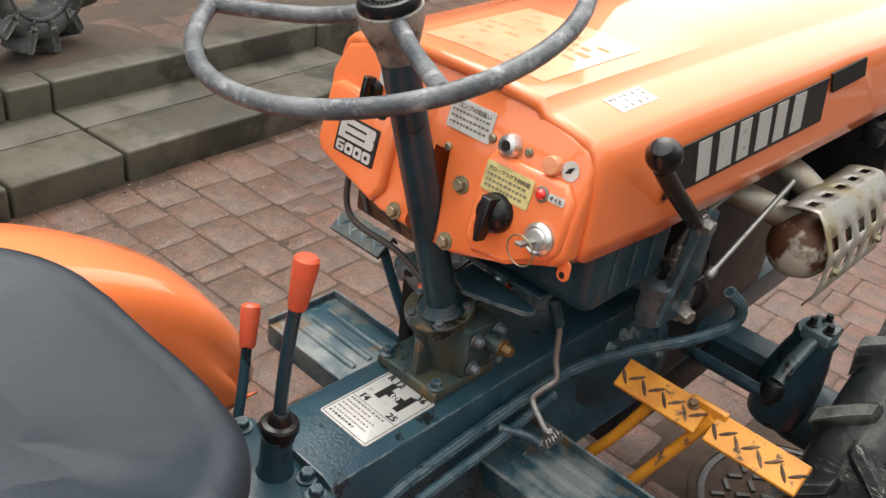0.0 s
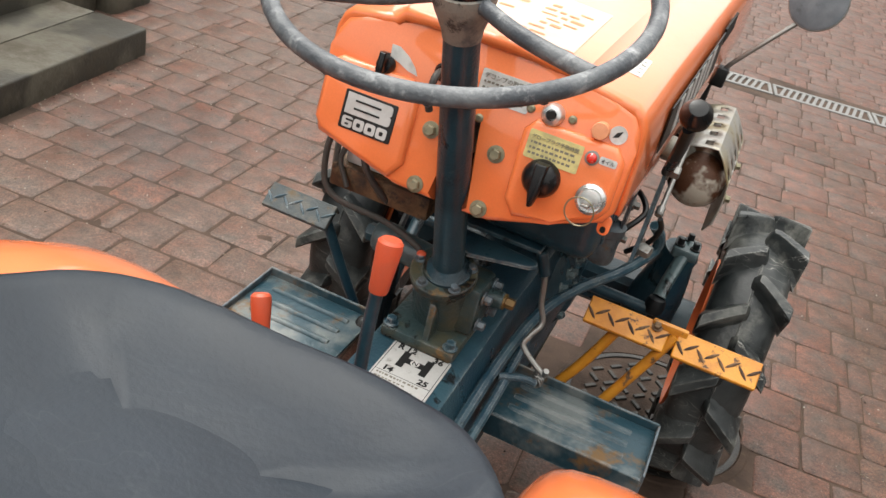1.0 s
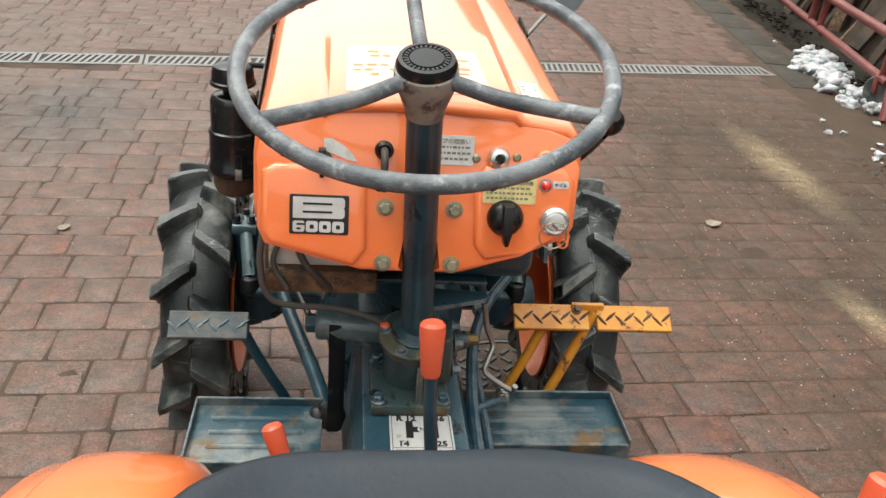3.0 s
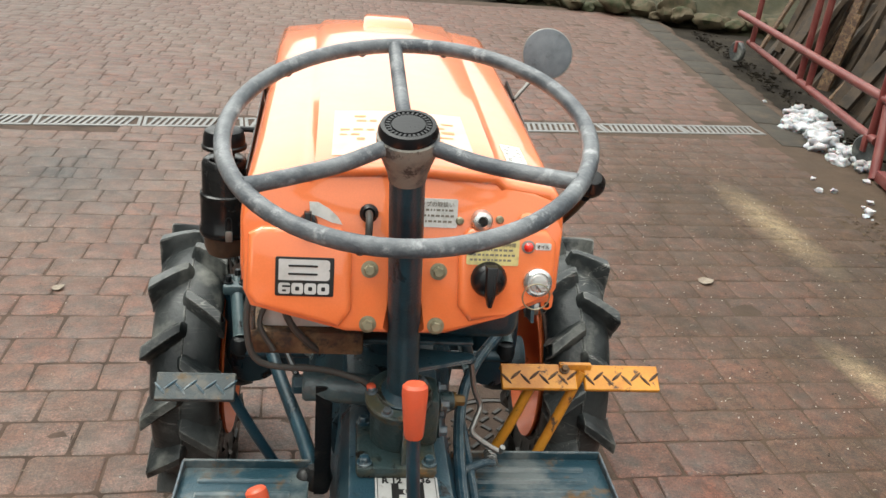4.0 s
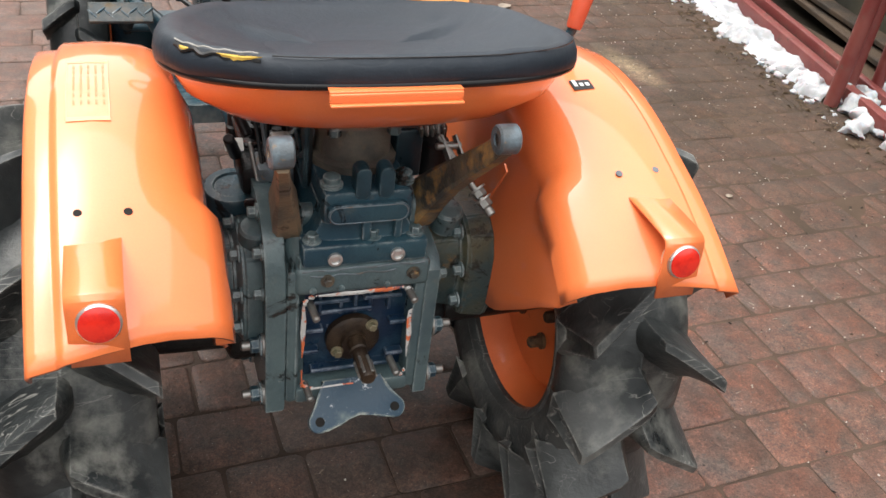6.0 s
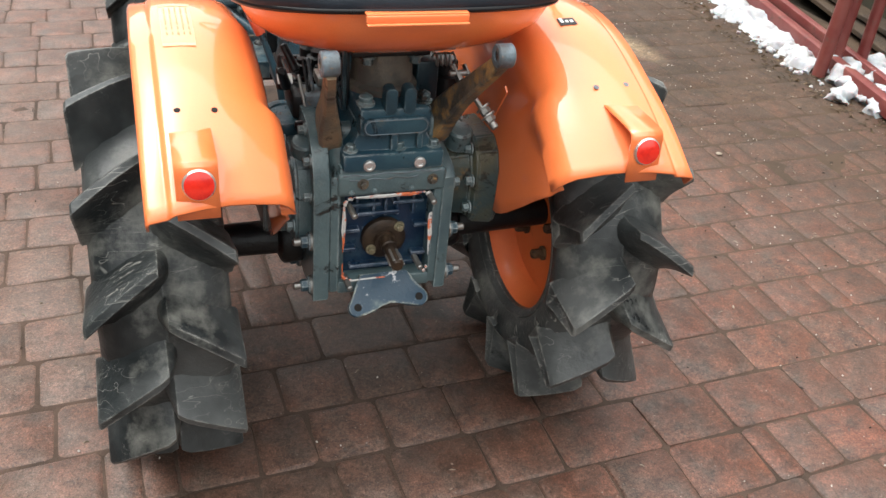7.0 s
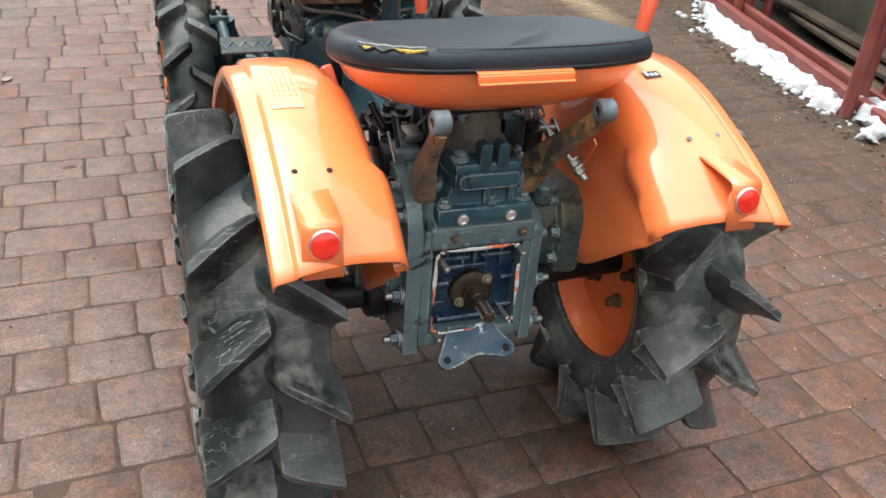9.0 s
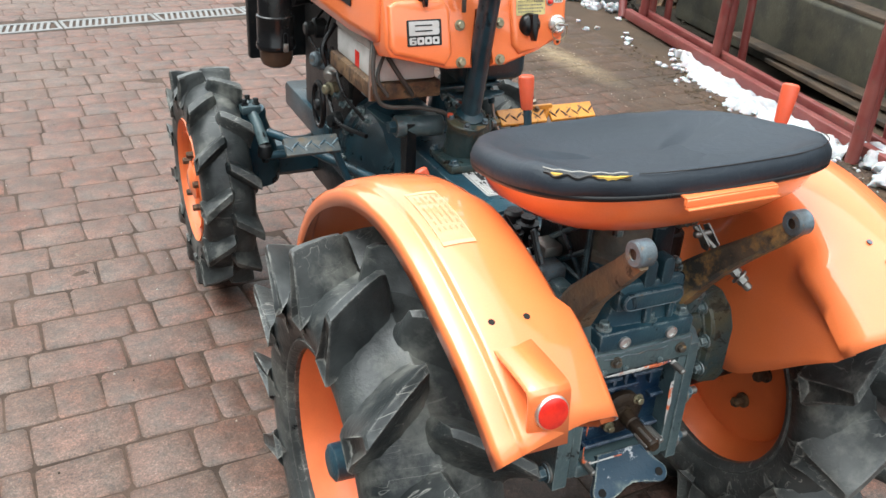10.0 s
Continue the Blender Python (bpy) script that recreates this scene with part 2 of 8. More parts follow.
HITCH = surface("scraped_hitch_paint", (0.020, 0.048, 0.078), 0.36, alt=(0.10, 0.135, 0.140), alt_scale=16.0, alt_span=(0.55, 0.68), dirt=(0.52, 0.54, 0.56), dirt_scale=34.0, dirt_span=(0.60, 0.66), grain=160.0, bump=0.3, edge=(0.34, 0.36, 0.30))
FOOT = surface("scuffed_foot_plate", (0.018, 0.050, 0.068), 0.36, alt=(0.135, 0.155, 0.155), alt_scale=10.0, alt_span=(0.50, 0.64), dirt=(0.135, 0.080, 0.034), dirt_scale=13.0, dirt_span=(0.55, 0.64), grain=160.0, bump=0.4, edge=(0.24, 0.25, 0.24))
GASKET = surface("torn_gasket", (0.52, 0.52, 0.50), 0.7, alt=(0.62, 0.15, 0.055), alt_scale=34.0, alt_span=(0.49, 0.53), dirt=(0.03, 0.05, 0.08), dirt_scale=90.0, dirt_span=(0.56, 0.61), bump=0.4)
RED_STEEL = surface("old_red_paint", (0.125, 0.021, 0.018), 0.45, alt=(0.160, 0.040, 0.032), alt_scale=7.0, dirt=(0.10, 0.06, 0.045), dirt_scale=25.0, dirt_span=(0.58, 0.72), bump=0.2)
CONCRETE = surface("damp_concrete", (0.084, 0.077, 0.058), 0.50, alt=(0.034, 0.031, 0.024), alt_scale=3.6, alt_span=(0.47, 0.55), dirt=(0.050, 0.041, 0.028), dirt_scale=5.0, dirt_span=(0.50, 0.66), grain=90.0, bump=0.6)
CONCRETE_OLD = surface("mossy_concrete", (0.046, 0.042, 0.027), 0.75, alt=(0.026, 0.025, 0.018), alt_scale=5.0, dirt=(0.06, 0.06, 0.045), dirt_scale=18.0, grain=80.0, bump=0.6)
WOOD = surface("weathered_wood", (0.048, 0.031, 0.018), 0.75, alt=(0.022, 0.016, 0.011), alt_scale=9.0, dirt=(0.034, 0.027, 0.018), dirt_scale=24.0, bump=0.4)
GRATE = surface("galvanised_grate", (0.20, 0.20, 0.195), 0.45, 0.5, dirt=(0.14, 0.12, 0.10), dirt_scale=40.0, dirt_span=(0.55, 0.7), bump=0.2, dirt_metal=0.0)
# near-black colour painted for the shade inside holes, slots and the drain
HOLE_SHADE = surface("hole_shade", (0.012, 0.011, 0.010), 0.9, bump=0.2)
IRON = surface("cast_iron_cover", (0.030, 0.028, 0.026), 0.36, 0.2, alt=(0.052, 0.046, 0.040), alt_scale=12.0, dirt=(0.085, 0.068, 0.052), dirt_scale=24.0, dirt_span=(0.60, 0.72), bump=0.4, dirt_metal=0.0)
LEAF = surface("dry_leaf", (0.22, 0.18, 0.14), 0.8, alt=(0.13, 0.10, 0.07), alt_scale=60.0, bump=0.3)


def snow_material():
    m = surface("old_snow", (0.40, 0.41, 0.425), 0.65, alt=(0.25, 0.255, 0.265), alt_scale=14.0, dirt=(0.10, 0.085, 0.065), dirt_scale=34.0, dirt_span=(0.61, 0.68), grain=60.0, bump=0.9)
    b = m.node_tree.nodes["Principled BSDF"]
    b.inputs["Subsurface Weight"].default_value = 0.2
    return m


def lens_material():
    m = surface("red_lens", (0.70, 0.025, 0.012), 0.2, alt=(0.55, 0.015, 0.01), alt_scale=70.0, bump=0.1, coat=0.5)
    return m


# pale sandy streaks, dark oily patches and a dark brown patch under the tractor's rear: x, y, turn, half length, half
# width, colour, strength
PAVING_PATCHES = [(1.742, 2.86, 92, 0.62, 0.13, (0.22, 0.17, 0.105), 0.8), (1.475, 1.63, 100, 0.24, 0.08, (0.22, 0.17, 0.105), 0.8),
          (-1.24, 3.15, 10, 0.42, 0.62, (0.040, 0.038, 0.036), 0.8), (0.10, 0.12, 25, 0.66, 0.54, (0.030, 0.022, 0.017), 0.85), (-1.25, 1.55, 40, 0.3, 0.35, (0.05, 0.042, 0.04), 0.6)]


def mud_over(nt, col):
    """The wheel-worn mud that lies over the paving along the soil edge, with pale sandy streaks and dark patches."""
    sep = nt.nodes.new("ShaderNodeSeparateXYZ")
    nt.links.new(nt.nodes.new("ShaderNodeNewGeometry").outputs["Position"], sep.inputs[0])
    wide = nt.nodes.new("ShaderNodeMath")
    wide.operation = "MULTIPLY_ADD"
    nt.links.new(noisy(nt, 1.6, 6.0, 0.65), wide.inputs[0])
    wide.inputs[1].default_value = 2.6
    nt.links.new(sep.outputs["X"], wide.inputs[2])
    near_y = nt.nodes.new("ShaderNodeMath")
    near_y.operation = "MULTIPLY"
    nt.links.new(ramp(nt, wide.outputs[0], 1.75, 2.75), near_y.inputs[0])
    nt.links.new(ramp(nt, sep.outputs["Y"], -0.9, 1.2), near_y.inputs[1])
    far = nt.nodes.new("ShaderNodeMapRange")
    nt.links.new(sep.outputs["Y"], far.inputs["Value"])
    for key, value in (("From Min", 3.2), ("From Max", 5.0), ("To Min", 1.0), ("To Max", 0.3)):
        far.inputs[key].default_value = value
    thin = nt.nodes.new("ShaderNodeMath")
    thin.operation = "MULTIPLY"
    nt.links.new(near_y.outputs[0], thin.inputs[0])
    nt.links.new(far.outputs["Result"], thin.inputs[1])
    mask = thin.outputs[0]
    patchy = nt.nodes.new("ShaderNodeMath")
    patchy.operation = "MULTIPLY"
    nt.links.new(mask, patchy.inputs[0])
    nt.links.new(ramp_to(nt, noisy(nt, 9.0, 8.0, 0.7), 0.55, 1.2), patchy.inputs[1])
    mud = blend(nt, ramp(nt, noisy(nt, 2.3, 6.0, 0.6), 0.4, 0.65), (0.056, 0.036, 0.022), (0.035, 0.025, 0.016))
    col = blend(nt, patchy.outputs[0], col, mud)
    # each patch fades outward from its centre, broken up by noise
    for x, y, a, lx, ly, tone, amount in PAVING_PATCHES:
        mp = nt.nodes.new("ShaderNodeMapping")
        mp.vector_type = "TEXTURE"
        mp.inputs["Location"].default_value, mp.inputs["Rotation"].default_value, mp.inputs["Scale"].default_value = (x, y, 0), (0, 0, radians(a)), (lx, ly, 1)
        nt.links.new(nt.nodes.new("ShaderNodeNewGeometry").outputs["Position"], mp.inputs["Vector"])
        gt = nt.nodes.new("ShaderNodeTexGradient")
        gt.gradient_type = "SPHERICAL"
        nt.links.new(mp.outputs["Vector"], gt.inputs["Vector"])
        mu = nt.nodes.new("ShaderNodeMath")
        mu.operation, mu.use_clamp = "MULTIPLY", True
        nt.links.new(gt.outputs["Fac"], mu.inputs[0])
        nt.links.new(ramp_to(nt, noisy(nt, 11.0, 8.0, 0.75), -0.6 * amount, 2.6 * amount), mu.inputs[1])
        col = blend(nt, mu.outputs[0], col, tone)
    return col, patchy.outputs[0]


def brick_material():
    """Worn clay pavers: a tone for each piece, a film of mud in patches, grit and pits."""
    m = bpy.data.materials.new("red_paver")
    m.use_nodes = True
    nt = m.node_tree
    bsdf = nt.nodes["Principled BSDF"]
    geo, info = nt.nodes.new("ShaderNodeNewGeometry"), nt.nodes.new("ShaderNodeObjectInfo")
    rnd = nt.nodes.new("ShaderNodeMath")
    rnd.operation = "FRACT"
    add = nt.nodes.new("ShaderNodeMath")
    nt.links.new(geo.outputs["Random Per Island"], add.inputs[0])
    nt.links.new(info.outputs["Random"], add.inputs[1])
    nt.links.new(add.outputs[0], rnd.inputs[0])
    cr = nt.nodes.new("ShaderNodeValToRGB")
    stops = [(0.0, (0.102, 0.043, 0.029)), (0.25, (0.140, 0.054, 0.035)), (0.5, (0.114, 0.051, 0.035)), (0.72, (0.154, 0.059, 0.037)), (1.0, (0.114, 0.056, 0.040))]
    while len(cr.color_ramp.elements) < len(stops):
        cr.color_ramp.elements.new(0.5)
    for e, (at, c) in zip(cr.color_ramp.elements, stops):
        e.position, e.color = at, (*c, 1)
    nt.links.new(rnd.outputs[0], cr.inputs["Fac"])
    mid = blend(nt, ramp(nt, noisy(nt, 16.0, 6.0), 0.40, 0.68), cr.outputs["Color"], (0.070, 0.052, 0.044))
    sep = nt.nodes.new("ShaderNodeSeparateXYZ")
    nt.links.new(geo.outputs["Position"], sep.inputs[0])
    film = nt.nodes.new("ShaderNodeMath")
    film.operation = "MULTIPLY"
    nt.links.new(ramp(nt, noisy(nt, 0.85, 6.0, 0.62), 0.36, 0.56), film.inputs[0])
    nt.links.new(ramp(nt, sep.outputs["X"], 0.9, -0.5), film.inputs[1])
    col = blend(nt, film.outputs[0], mid, blend(nt, 0.55, mid, (0.118, 0.086, 0.067)))
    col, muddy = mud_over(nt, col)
    col = blend(nt, 1.0, col, blend(nt, ramp(nt, noisy(nt, 26.0, 6.0, 0.7), 0.3, 0.72), (0.50, 0.49, 0.48), (1.32, 1.29, 1.26)), "MULTIPLY")
    col = blend(nt, 1.0, col, blend(nt, ramp(nt, noisy(nt, 120.0, 4.0, 0.75), 0.32, 0.70), (0.52, 0.51, 0.50), (1.46, 1.44, 1.42)), "MULTIPLY")
    col = blend(nt, 1.0, col, blend(nt, ramp(nt, noisy(nt, 320.0, 3.0, 0.7), 0.34, 0.68), (0.52, 0.51, 0.50), (1.45, 1.43, 1.41)), "MULTIPLY")
    grit = ramp(nt, noisy(nt, 70.0, 5.0, 0.7), 0.58, 0.68)
    col = blend(nt, grit, col, (0.048, 0.038, 0.032))
    chalk = ramp(nt, noisy(nt, 170.0, 2.0), 0.70, 0.75)
    col = blend(nt, chalk, col, (0.24, 0.21, 0.18))
    nt.links.new(col, bsdf.inputs["Base Color"])
    dull = nt.nodes.new("ShaderNodeMath")
    dull.operation, dull.use_clamp = "MULTIPLY_ADD", True
    nt.links.new(muddy, dull.inputs[0])
    dull.inputs[1].default_value = 0.4
    nt.links.new(ramp_to(nt, noisy(nt, 6.0), 0.30, 0.74), dull.inputs[2])
    nt.links.new(dull.outputs[0], bsdf.inputs["Roughness"])
    bsdf.inputs["Specular IOR Level"].default_value = 0.38
    bp = nt.nodes.new("ShaderNodeBump")
    bp.inputs["Strength"].default_value, bp.inputs["Distance"].default_value = 0.75, 0.004
    nt.links.new(noisy(nt, 60.0, 6.0, 0.65), bp.inputs["Height"])
    nt.links.new(bp.outputs["Normal"], bsdf.inputs["Normal"])
    return m


def soil_material():
    m = surface("damp_soil", (0.015, 0.012, 0.009), 0.8, alt=(0.026, 0.021, 0.015), alt_scale=4.0, dirt=(0.016, 0.014, 0.011), dirt_scale=16.0, grain=90.0, bump=0.8)
    m.node_tree.nodes["Principled BSDF"].inputs["Specular IOR Level"].default_value = 0.08
    return m


def joint_material():
    m = surface("joint_sand", (0.070, 0.046, 0.034), 0.85, alt=(0.040, 0.027, 0.020), alt_scale=8.0, dirt=(0.085, 0.056, 0.038), dirt_scale=40.0, grain=150.0, bump=0.7)
    nt = m.node_tree
    b = nt.nodes["Principled BSDF"]
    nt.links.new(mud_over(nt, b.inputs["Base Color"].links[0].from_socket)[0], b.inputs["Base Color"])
    b.inputs["Specular IOR Level"].default_value = 0.2
    return m


JOINT = joint_material()
def add_cracks(m, scale, stretch, tone, lo, hi):
    """Fine broken lines over a finished material."""
    nt = m.node_tree
    b = nt.nodes["Principled BSDF"]
    n = noisy(nt, scale, 2.0, 0.5, stretch, 1.2)
    d = nt.nodes.new("ShaderNodeMath")
    d.operation = "SUBTRACT"
    nt.links.new(n, d.inputs[0])
    d.inputs[1].default_value = 0.5
    a = nt.nodes.new("ShaderNodeMath")
    a.operation = "ABSOLUTE"
    nt.links.new(d.outputs[0], a.inputs[0])
    line = ramp(nt, a.outputs[0], hi, lo)
    k = nt.nodes.new("ShaderNodeMath")
    k.operation = "MULTIPLY"
    nt.links.new(line, k.inputs[0])
    nt.links.new(ramp(nt, noisy(nt, 7.0, 3.0), 0.48, 0.62), k.inputs[1])
    nt.links.new(blend(nt, k.outputs[0], b.inputs["Base Color"].links[0].from_socket, tone), b.inputs["Base Color"])


add_cracks(RUBBER, 30.0, (0.07, 0.8, 1.2), (0.26, 0.255, 0.235), 0.0, 0.007)
VINYL.node_tree.nodes["Principled BSDF"].inputs["Specular IOR Level"].default_value = 0.35
add_cracks(VINYL, 9.0, (1.0, 1.6, 1.0), (0.022, 0.028, 0.036), 0.0, 0.015)
def add_grease(m, tone, scale, lo, hi, shine):
    """Dark wet grease in blotches over a finished material."""
    nt = m.node_tree
    b = nt.nodes["Principled BSDF"]
    mask = ramp(nt, noisy(nt, scale, 7.0, 0.65, None, 0.6), lo, hi)
    nt.links.new(blend(nt, mask, b.inputs["Base Color"].links[0].from_socket, tone), b.inputs["Base Color"])
    mix = nt.nodes.new("ShaderNodeMix")
    nt.links.new(mask, mix.inputs[0])
    nt.links.new(b.inputs["Roughness"].links[0].from_socket, mix.inputs[2])
    mix.inputs[3].default_value = shine
    nt.links.new(mix.outputs[0], b.inputs["Roughness"])


add_grease(GREASE, (0.012, 0.014, 0.014), 15.0, 0.57, 0.64, 0.20)
add_grease(BLUE_WORN, (0.010, 0.013, 0.015), 18.0, 0.60, 0.66, 0.20)
add_grease(BLUE, (0.006, 0.009, 0.011), 12.0, 0.58, 0.66, 0.18)
add_grease(STAINED, (0.012, 0.011, 0.009), 16.0, 0.57, 0.64, 0.18)
add_grease(RUBBER, (0.010, 0.012, 0.013), 9.0, 0.60, 0.70, 0.25)
SNOW, LENS, BRICK, SOIL = snow_material(), lens_material(), brick_material(), soil_material()


# ---- mesh helpers ----
def part(name, bm, material, parent=None, label="", smooth=35):
    """Links a bmesh as one mesh object under a thing or a part."""
    bmesh.ops.recalc_face_normals(bm, faces=bm.faces)
    me = bpy.data.meshes.new(name)
    bm.to_mesh(me)
    bm.free()
    me.materials.append(material)
    if smooth:
        me.shade_smooth()
        me.set_sharp_from_angle(angle=radians(smooth))
    ob = new(name, me)
    ob.parent = parent
    if label:
        ob["label"] = label
    return ob


def thing(name, label, category, group="", at=(0, 0, 0)):
    ob = new(name)
    ob.empty_display_size = 0.1
    ob.location = at
    return tagged(ob, label, category, group)


def box(x0, x1, y0, y1, z0, z1, bevel=0.004, seg=2, bm=None, m=None):
    b = bmesh.new()
    bmesh.ops.create_cube(b, size=1, matrix=Matrix.LocRotScale(((x0 + x1) / 2, (y0 + y1) / 2, (z0 + z1) / 2), None, (x1 - x0, y1 - y0, z1 - z0)))
    if bevel:
        bmesh.ops.bevel(b, geom=b.edges[:], offset=bevel, segments=seg, affect="EDGES", profile=0.5)
    if m is not None:
        bmesh.ops.transform(b, matrix=m, verts=b.verts)
    return merge(bm, b)


def merge(bm, b):
    if bm is None:
        return b
    me = bpy.data.meshes.new("t")
    b.to_mesh(me)
    b.free()
    bm.from_mesh(me)
    bpy.data.meshes.remove(me)
    return bm


def frame_of(axis):
    axis = Vector(axis).normalized()
    side = axis.orthogonal().normalized()
    return side, axis.cross(side), axis


def lathe(profile, origin, axis, seg=32, bm=None, squash=None, ends=True):
    """A turned shape: profile is (radius, height along the axis)."""
    b = bmesh.new()
    u, v, w = frame_of(axis)
    origin = Vector(origin)
    rings = []
    for r, h in profile:
        if r < 1e-6:
            rings.append([b.verts.new(origin + w * h)])
        else:
            rings.append([b.verts.new(origin + w * h + (u * math.cos(2 * math.pi * k / seg) + v * math.sin(2 * math.pi * k / seg)) * r) for k in range(seg)])
    for p, q in zip(rings, rings[1:]):
        if len(p) == 1 and len(q) == 1:
            continue
        for k in range(seg):
            n = (k + 1) % seg
            if len(p) == 1:
                b.faces.new((p[0], q[k], q[n]))
            elif len(q) == 1:
                b.faces.new((p[k], p[n], q[0]))
            else:
                b.faces.new((p[k], p[n], q[n], q[k]))
    if ends:
        for ring in (rings[0], rings[-1]):
            if len(ring) > 1:
                b.faces.new(ring)
    return merge(bm, b)


def rod(p, q, r, r2=None, seg=16, bm=None, cap=0.002):
    p, q = Vector(p), Vector(q)
    r2, h = r if r2 is None else r2, (q - p).length
    c = min(cap, r * 0.4, r2 * 0.4)
    return lathe([(r - c, 0), (r, c), (r2, h - c), (r2 - c, h)], p, q - p, seg, bm)


def hexagon(p, axis, r, h, bm=None):
    """A bolt head with its washer."""
    bm = lathe([(r * 1.45, 0), (r * 1.45, h * 0.25), (r * 1.1, h * 0.28)], p, axis, 20, bm)
    w = Vector(axis).normalized()
    return lathe([(r, 0), (r, h * 0.85), (r * 0.82, h)], Vector(p) + w * h * 0.25, axis, 6, bm)


def smooth_path(points, per=6):
    pts = [Vector(p) for p in points]
    if len(pts) < 3:
        return pts
    out = []
    ext = [pts[0] * 2 - pts[1], *pts, pts[-1] * 2 - pts[-2]]
    for i in range(1, len(ext) - 2):
        p0, p1, p2, p3 = ext[i - 1 : i + 3]
        for k in range(per):
            t = k / per
            out.append(0.5 * (2 * p1 + (p2 - p0) * t + (2 * p0 - 5 * p1 + 4 * p2 - p3) * t * t + (3 * p1 - p0 - 3 * p2 + p3) * t**3))
    return out + [pts[-1]]


def pipe(points, r, seg=10, bm=None, per=6, closed=False, flat=1.0):
    """A bent rod along points."""
    pts = smooth_path(points, per) if per > 1 else [Vector(p) for p in points]
    b = bmesh.new()
    rings, side = [], None
    for i, p in enumerate(pts):
        if closed:
            d = pts[(i + 1) % len(pts)] - pts[i - 1]
        else:
            d = pts[min(i + 1, len(pts) - 1)] - pts[max(i - 1, 0)]
        d.normalize()
        side = d.orthogonal().normalized() if side is None else (side - d * side.dot(d)).normalized()
        up = d.cross(side)
        rings.append([b.verts.new(p + (side * math.cos(2 * math.pi * k / seg) + up * math.sin(2 * math.pi * k / seg) * flat) * r) for k in range(seg)])
    pairs = list(zip(rings, rings[1:])) + ([(rings[-1], rings[0])] if closed else [])
    for p, q in pairs:
        for k in range(seg):
            n = (k + 1) % seg
            b.faces.new((p[k], p[n], q[n], q[k]))
    if not closed:
        b.faces.new(rings[0])
        b.faces.new(rings[-1])
    return merge(bm, b)


def slab(outline, origin, u, v, thick, bevel=0.002, bm=None, seg=2):
    """A flat plate with that outline in the plane of u and v, thick along u x v."""
    b = bmesh.new()
    u, v, origin = Vector(u).normalized(), Vector(v).normalized(), Vector(origin)
    w = u.cross(v).normalized()
    low = [b.verts.new(origin + u * x + v * y) for x, y in outline]
    high = [b.verts.new(origin + u * x + v * y + w * thick) for x, y in outline]
    b.faces.new(low[::-1])
    top = b.faces.new(high)
    n = len(outline)
    for k in range(n):
        b.faces.new((low[k], low[(k + 1) % n], high[(k + 1) % n], high[k]))
    if bevel:
        bmesh.ops.bevel(b, geom=list(top.edges), offset=bevel, segments=seg, affect="EDGES", profile=0.5)
    return merge(bm, b)


def loft(rings, closed=False, caps=False, bm=None):
    b = bmesh.new()
    vs = [[b.verts.new(p) for p in ring] for ring in rings]
    for p, q in zip(vs, vs[1:]):
        n = len(p)
        for k in range(n if closed else n - 1):
            b.faces.new((p[k], p[(k + 1) % n], q[(k + 1) % n], q[k]))
    if caps:
        b.faces.new(vs[0])
        b.faces.new(vs[-1])
    return merge(bm, b)


def disc_outline(r, n=24, cx=0.0, cy=0.0, ry=None):
    return [(cx + r * math.cos(2 * math.pi * k / n), cy + (ry or r) * math.sin(2 * math.pi * k / n)) for k in range(n)]


def rounded(x0, x1, y0, y1, r, n=4):
    out = []
    for cx, cy, a in ((x1 - r, y1 - r, 0), (x0 + r, y1 - r, 90), (x0 + r, y0 + r, 180), (x1 - r, y0 + r, 270)):
        out += [(cx + r * math.cos(radians(a + 90 * k / n)), cy + r * math.sin(radians(a + 90 * k / n))) for k in range(n + 1)]
    return out


def lettering(text, size, origin, u, v, material, parent, thick=0.0004, name="lettering"):
    """Raised letters with the built-in font, lower left at origin."""
    cu = bpy.data.curves.new("text", "FONT")
    cu.body, cu.size, cu.extrude, cu.resolution_u = text, size, thick, 2
    tmp = bpy.data.objects.new("text", cu)
    scene.collection.objects.link(tmp)
    me = bpy.data.meshes.new_from_object(tmp.evaluated_get(bpy.context.evaluated_depsgraph_get()))
    bpy.data.objects.remove(tmp)
    bpy.data.curves.remove(cu)
    u, v = Vector(u).normalized(), Vector(v).normalized()
    m = Matrix.Translation(origin) @ Matrix((u, v, u.cross(v))).transposed().to_4x4()
    me.transform(m)
    me.materials.clear()
    me.materials.append(material)
    ob = new(name, me)
    ob.parent = parent
    return ob
# ---- the tractor ----
tractor = thing("tractor", "small orange and dark blue tractor parked on brick paving", "tractor")


# wheels
def tyre_mesh(R, bead, width, lug, seg=84):
    """A farm tyre casing round the x axis at the origin: rounded crown, bulged walls, a ridge by the bead."""
    rc, hw = R - lug, width / 2
    prof = [(bead, -hw * 0.70), (bead + 0.006, -hw * 0.78), (bead + 0.014, -hw * 0.80), (bead + 0.017, -hw * 0.77), (bead + 0.024, -hw * 0.83), ((bead + rc) / 2, -hw * 0.90), (rc - 0.036, -hw * 0.89),
            (rc - 0.020, -hw * 0.80), (rc - 0.009, -hw * 0.60), (rc - 0.003, -hw * 0.30), (rc - 0.0015, -hw * 0.03), (rc + 0.0005, -hw * 0.012), (rc + 0.0005, 0)]
    prof = prof + [(r, -h) for r, h in prof[-2::-1]]
    bm = lathe(prof, (0, 0, 0), (1, 0, 0), seg, ends=False)
    inner = lathe([(bead, -hw * 0.70), (bead - 0.004, 0), (bead, hw * 0.70)], (0, 0, 0), (1, 0, 0), seg, ends=False)
    bm = merge(bm, inner)
    return bm


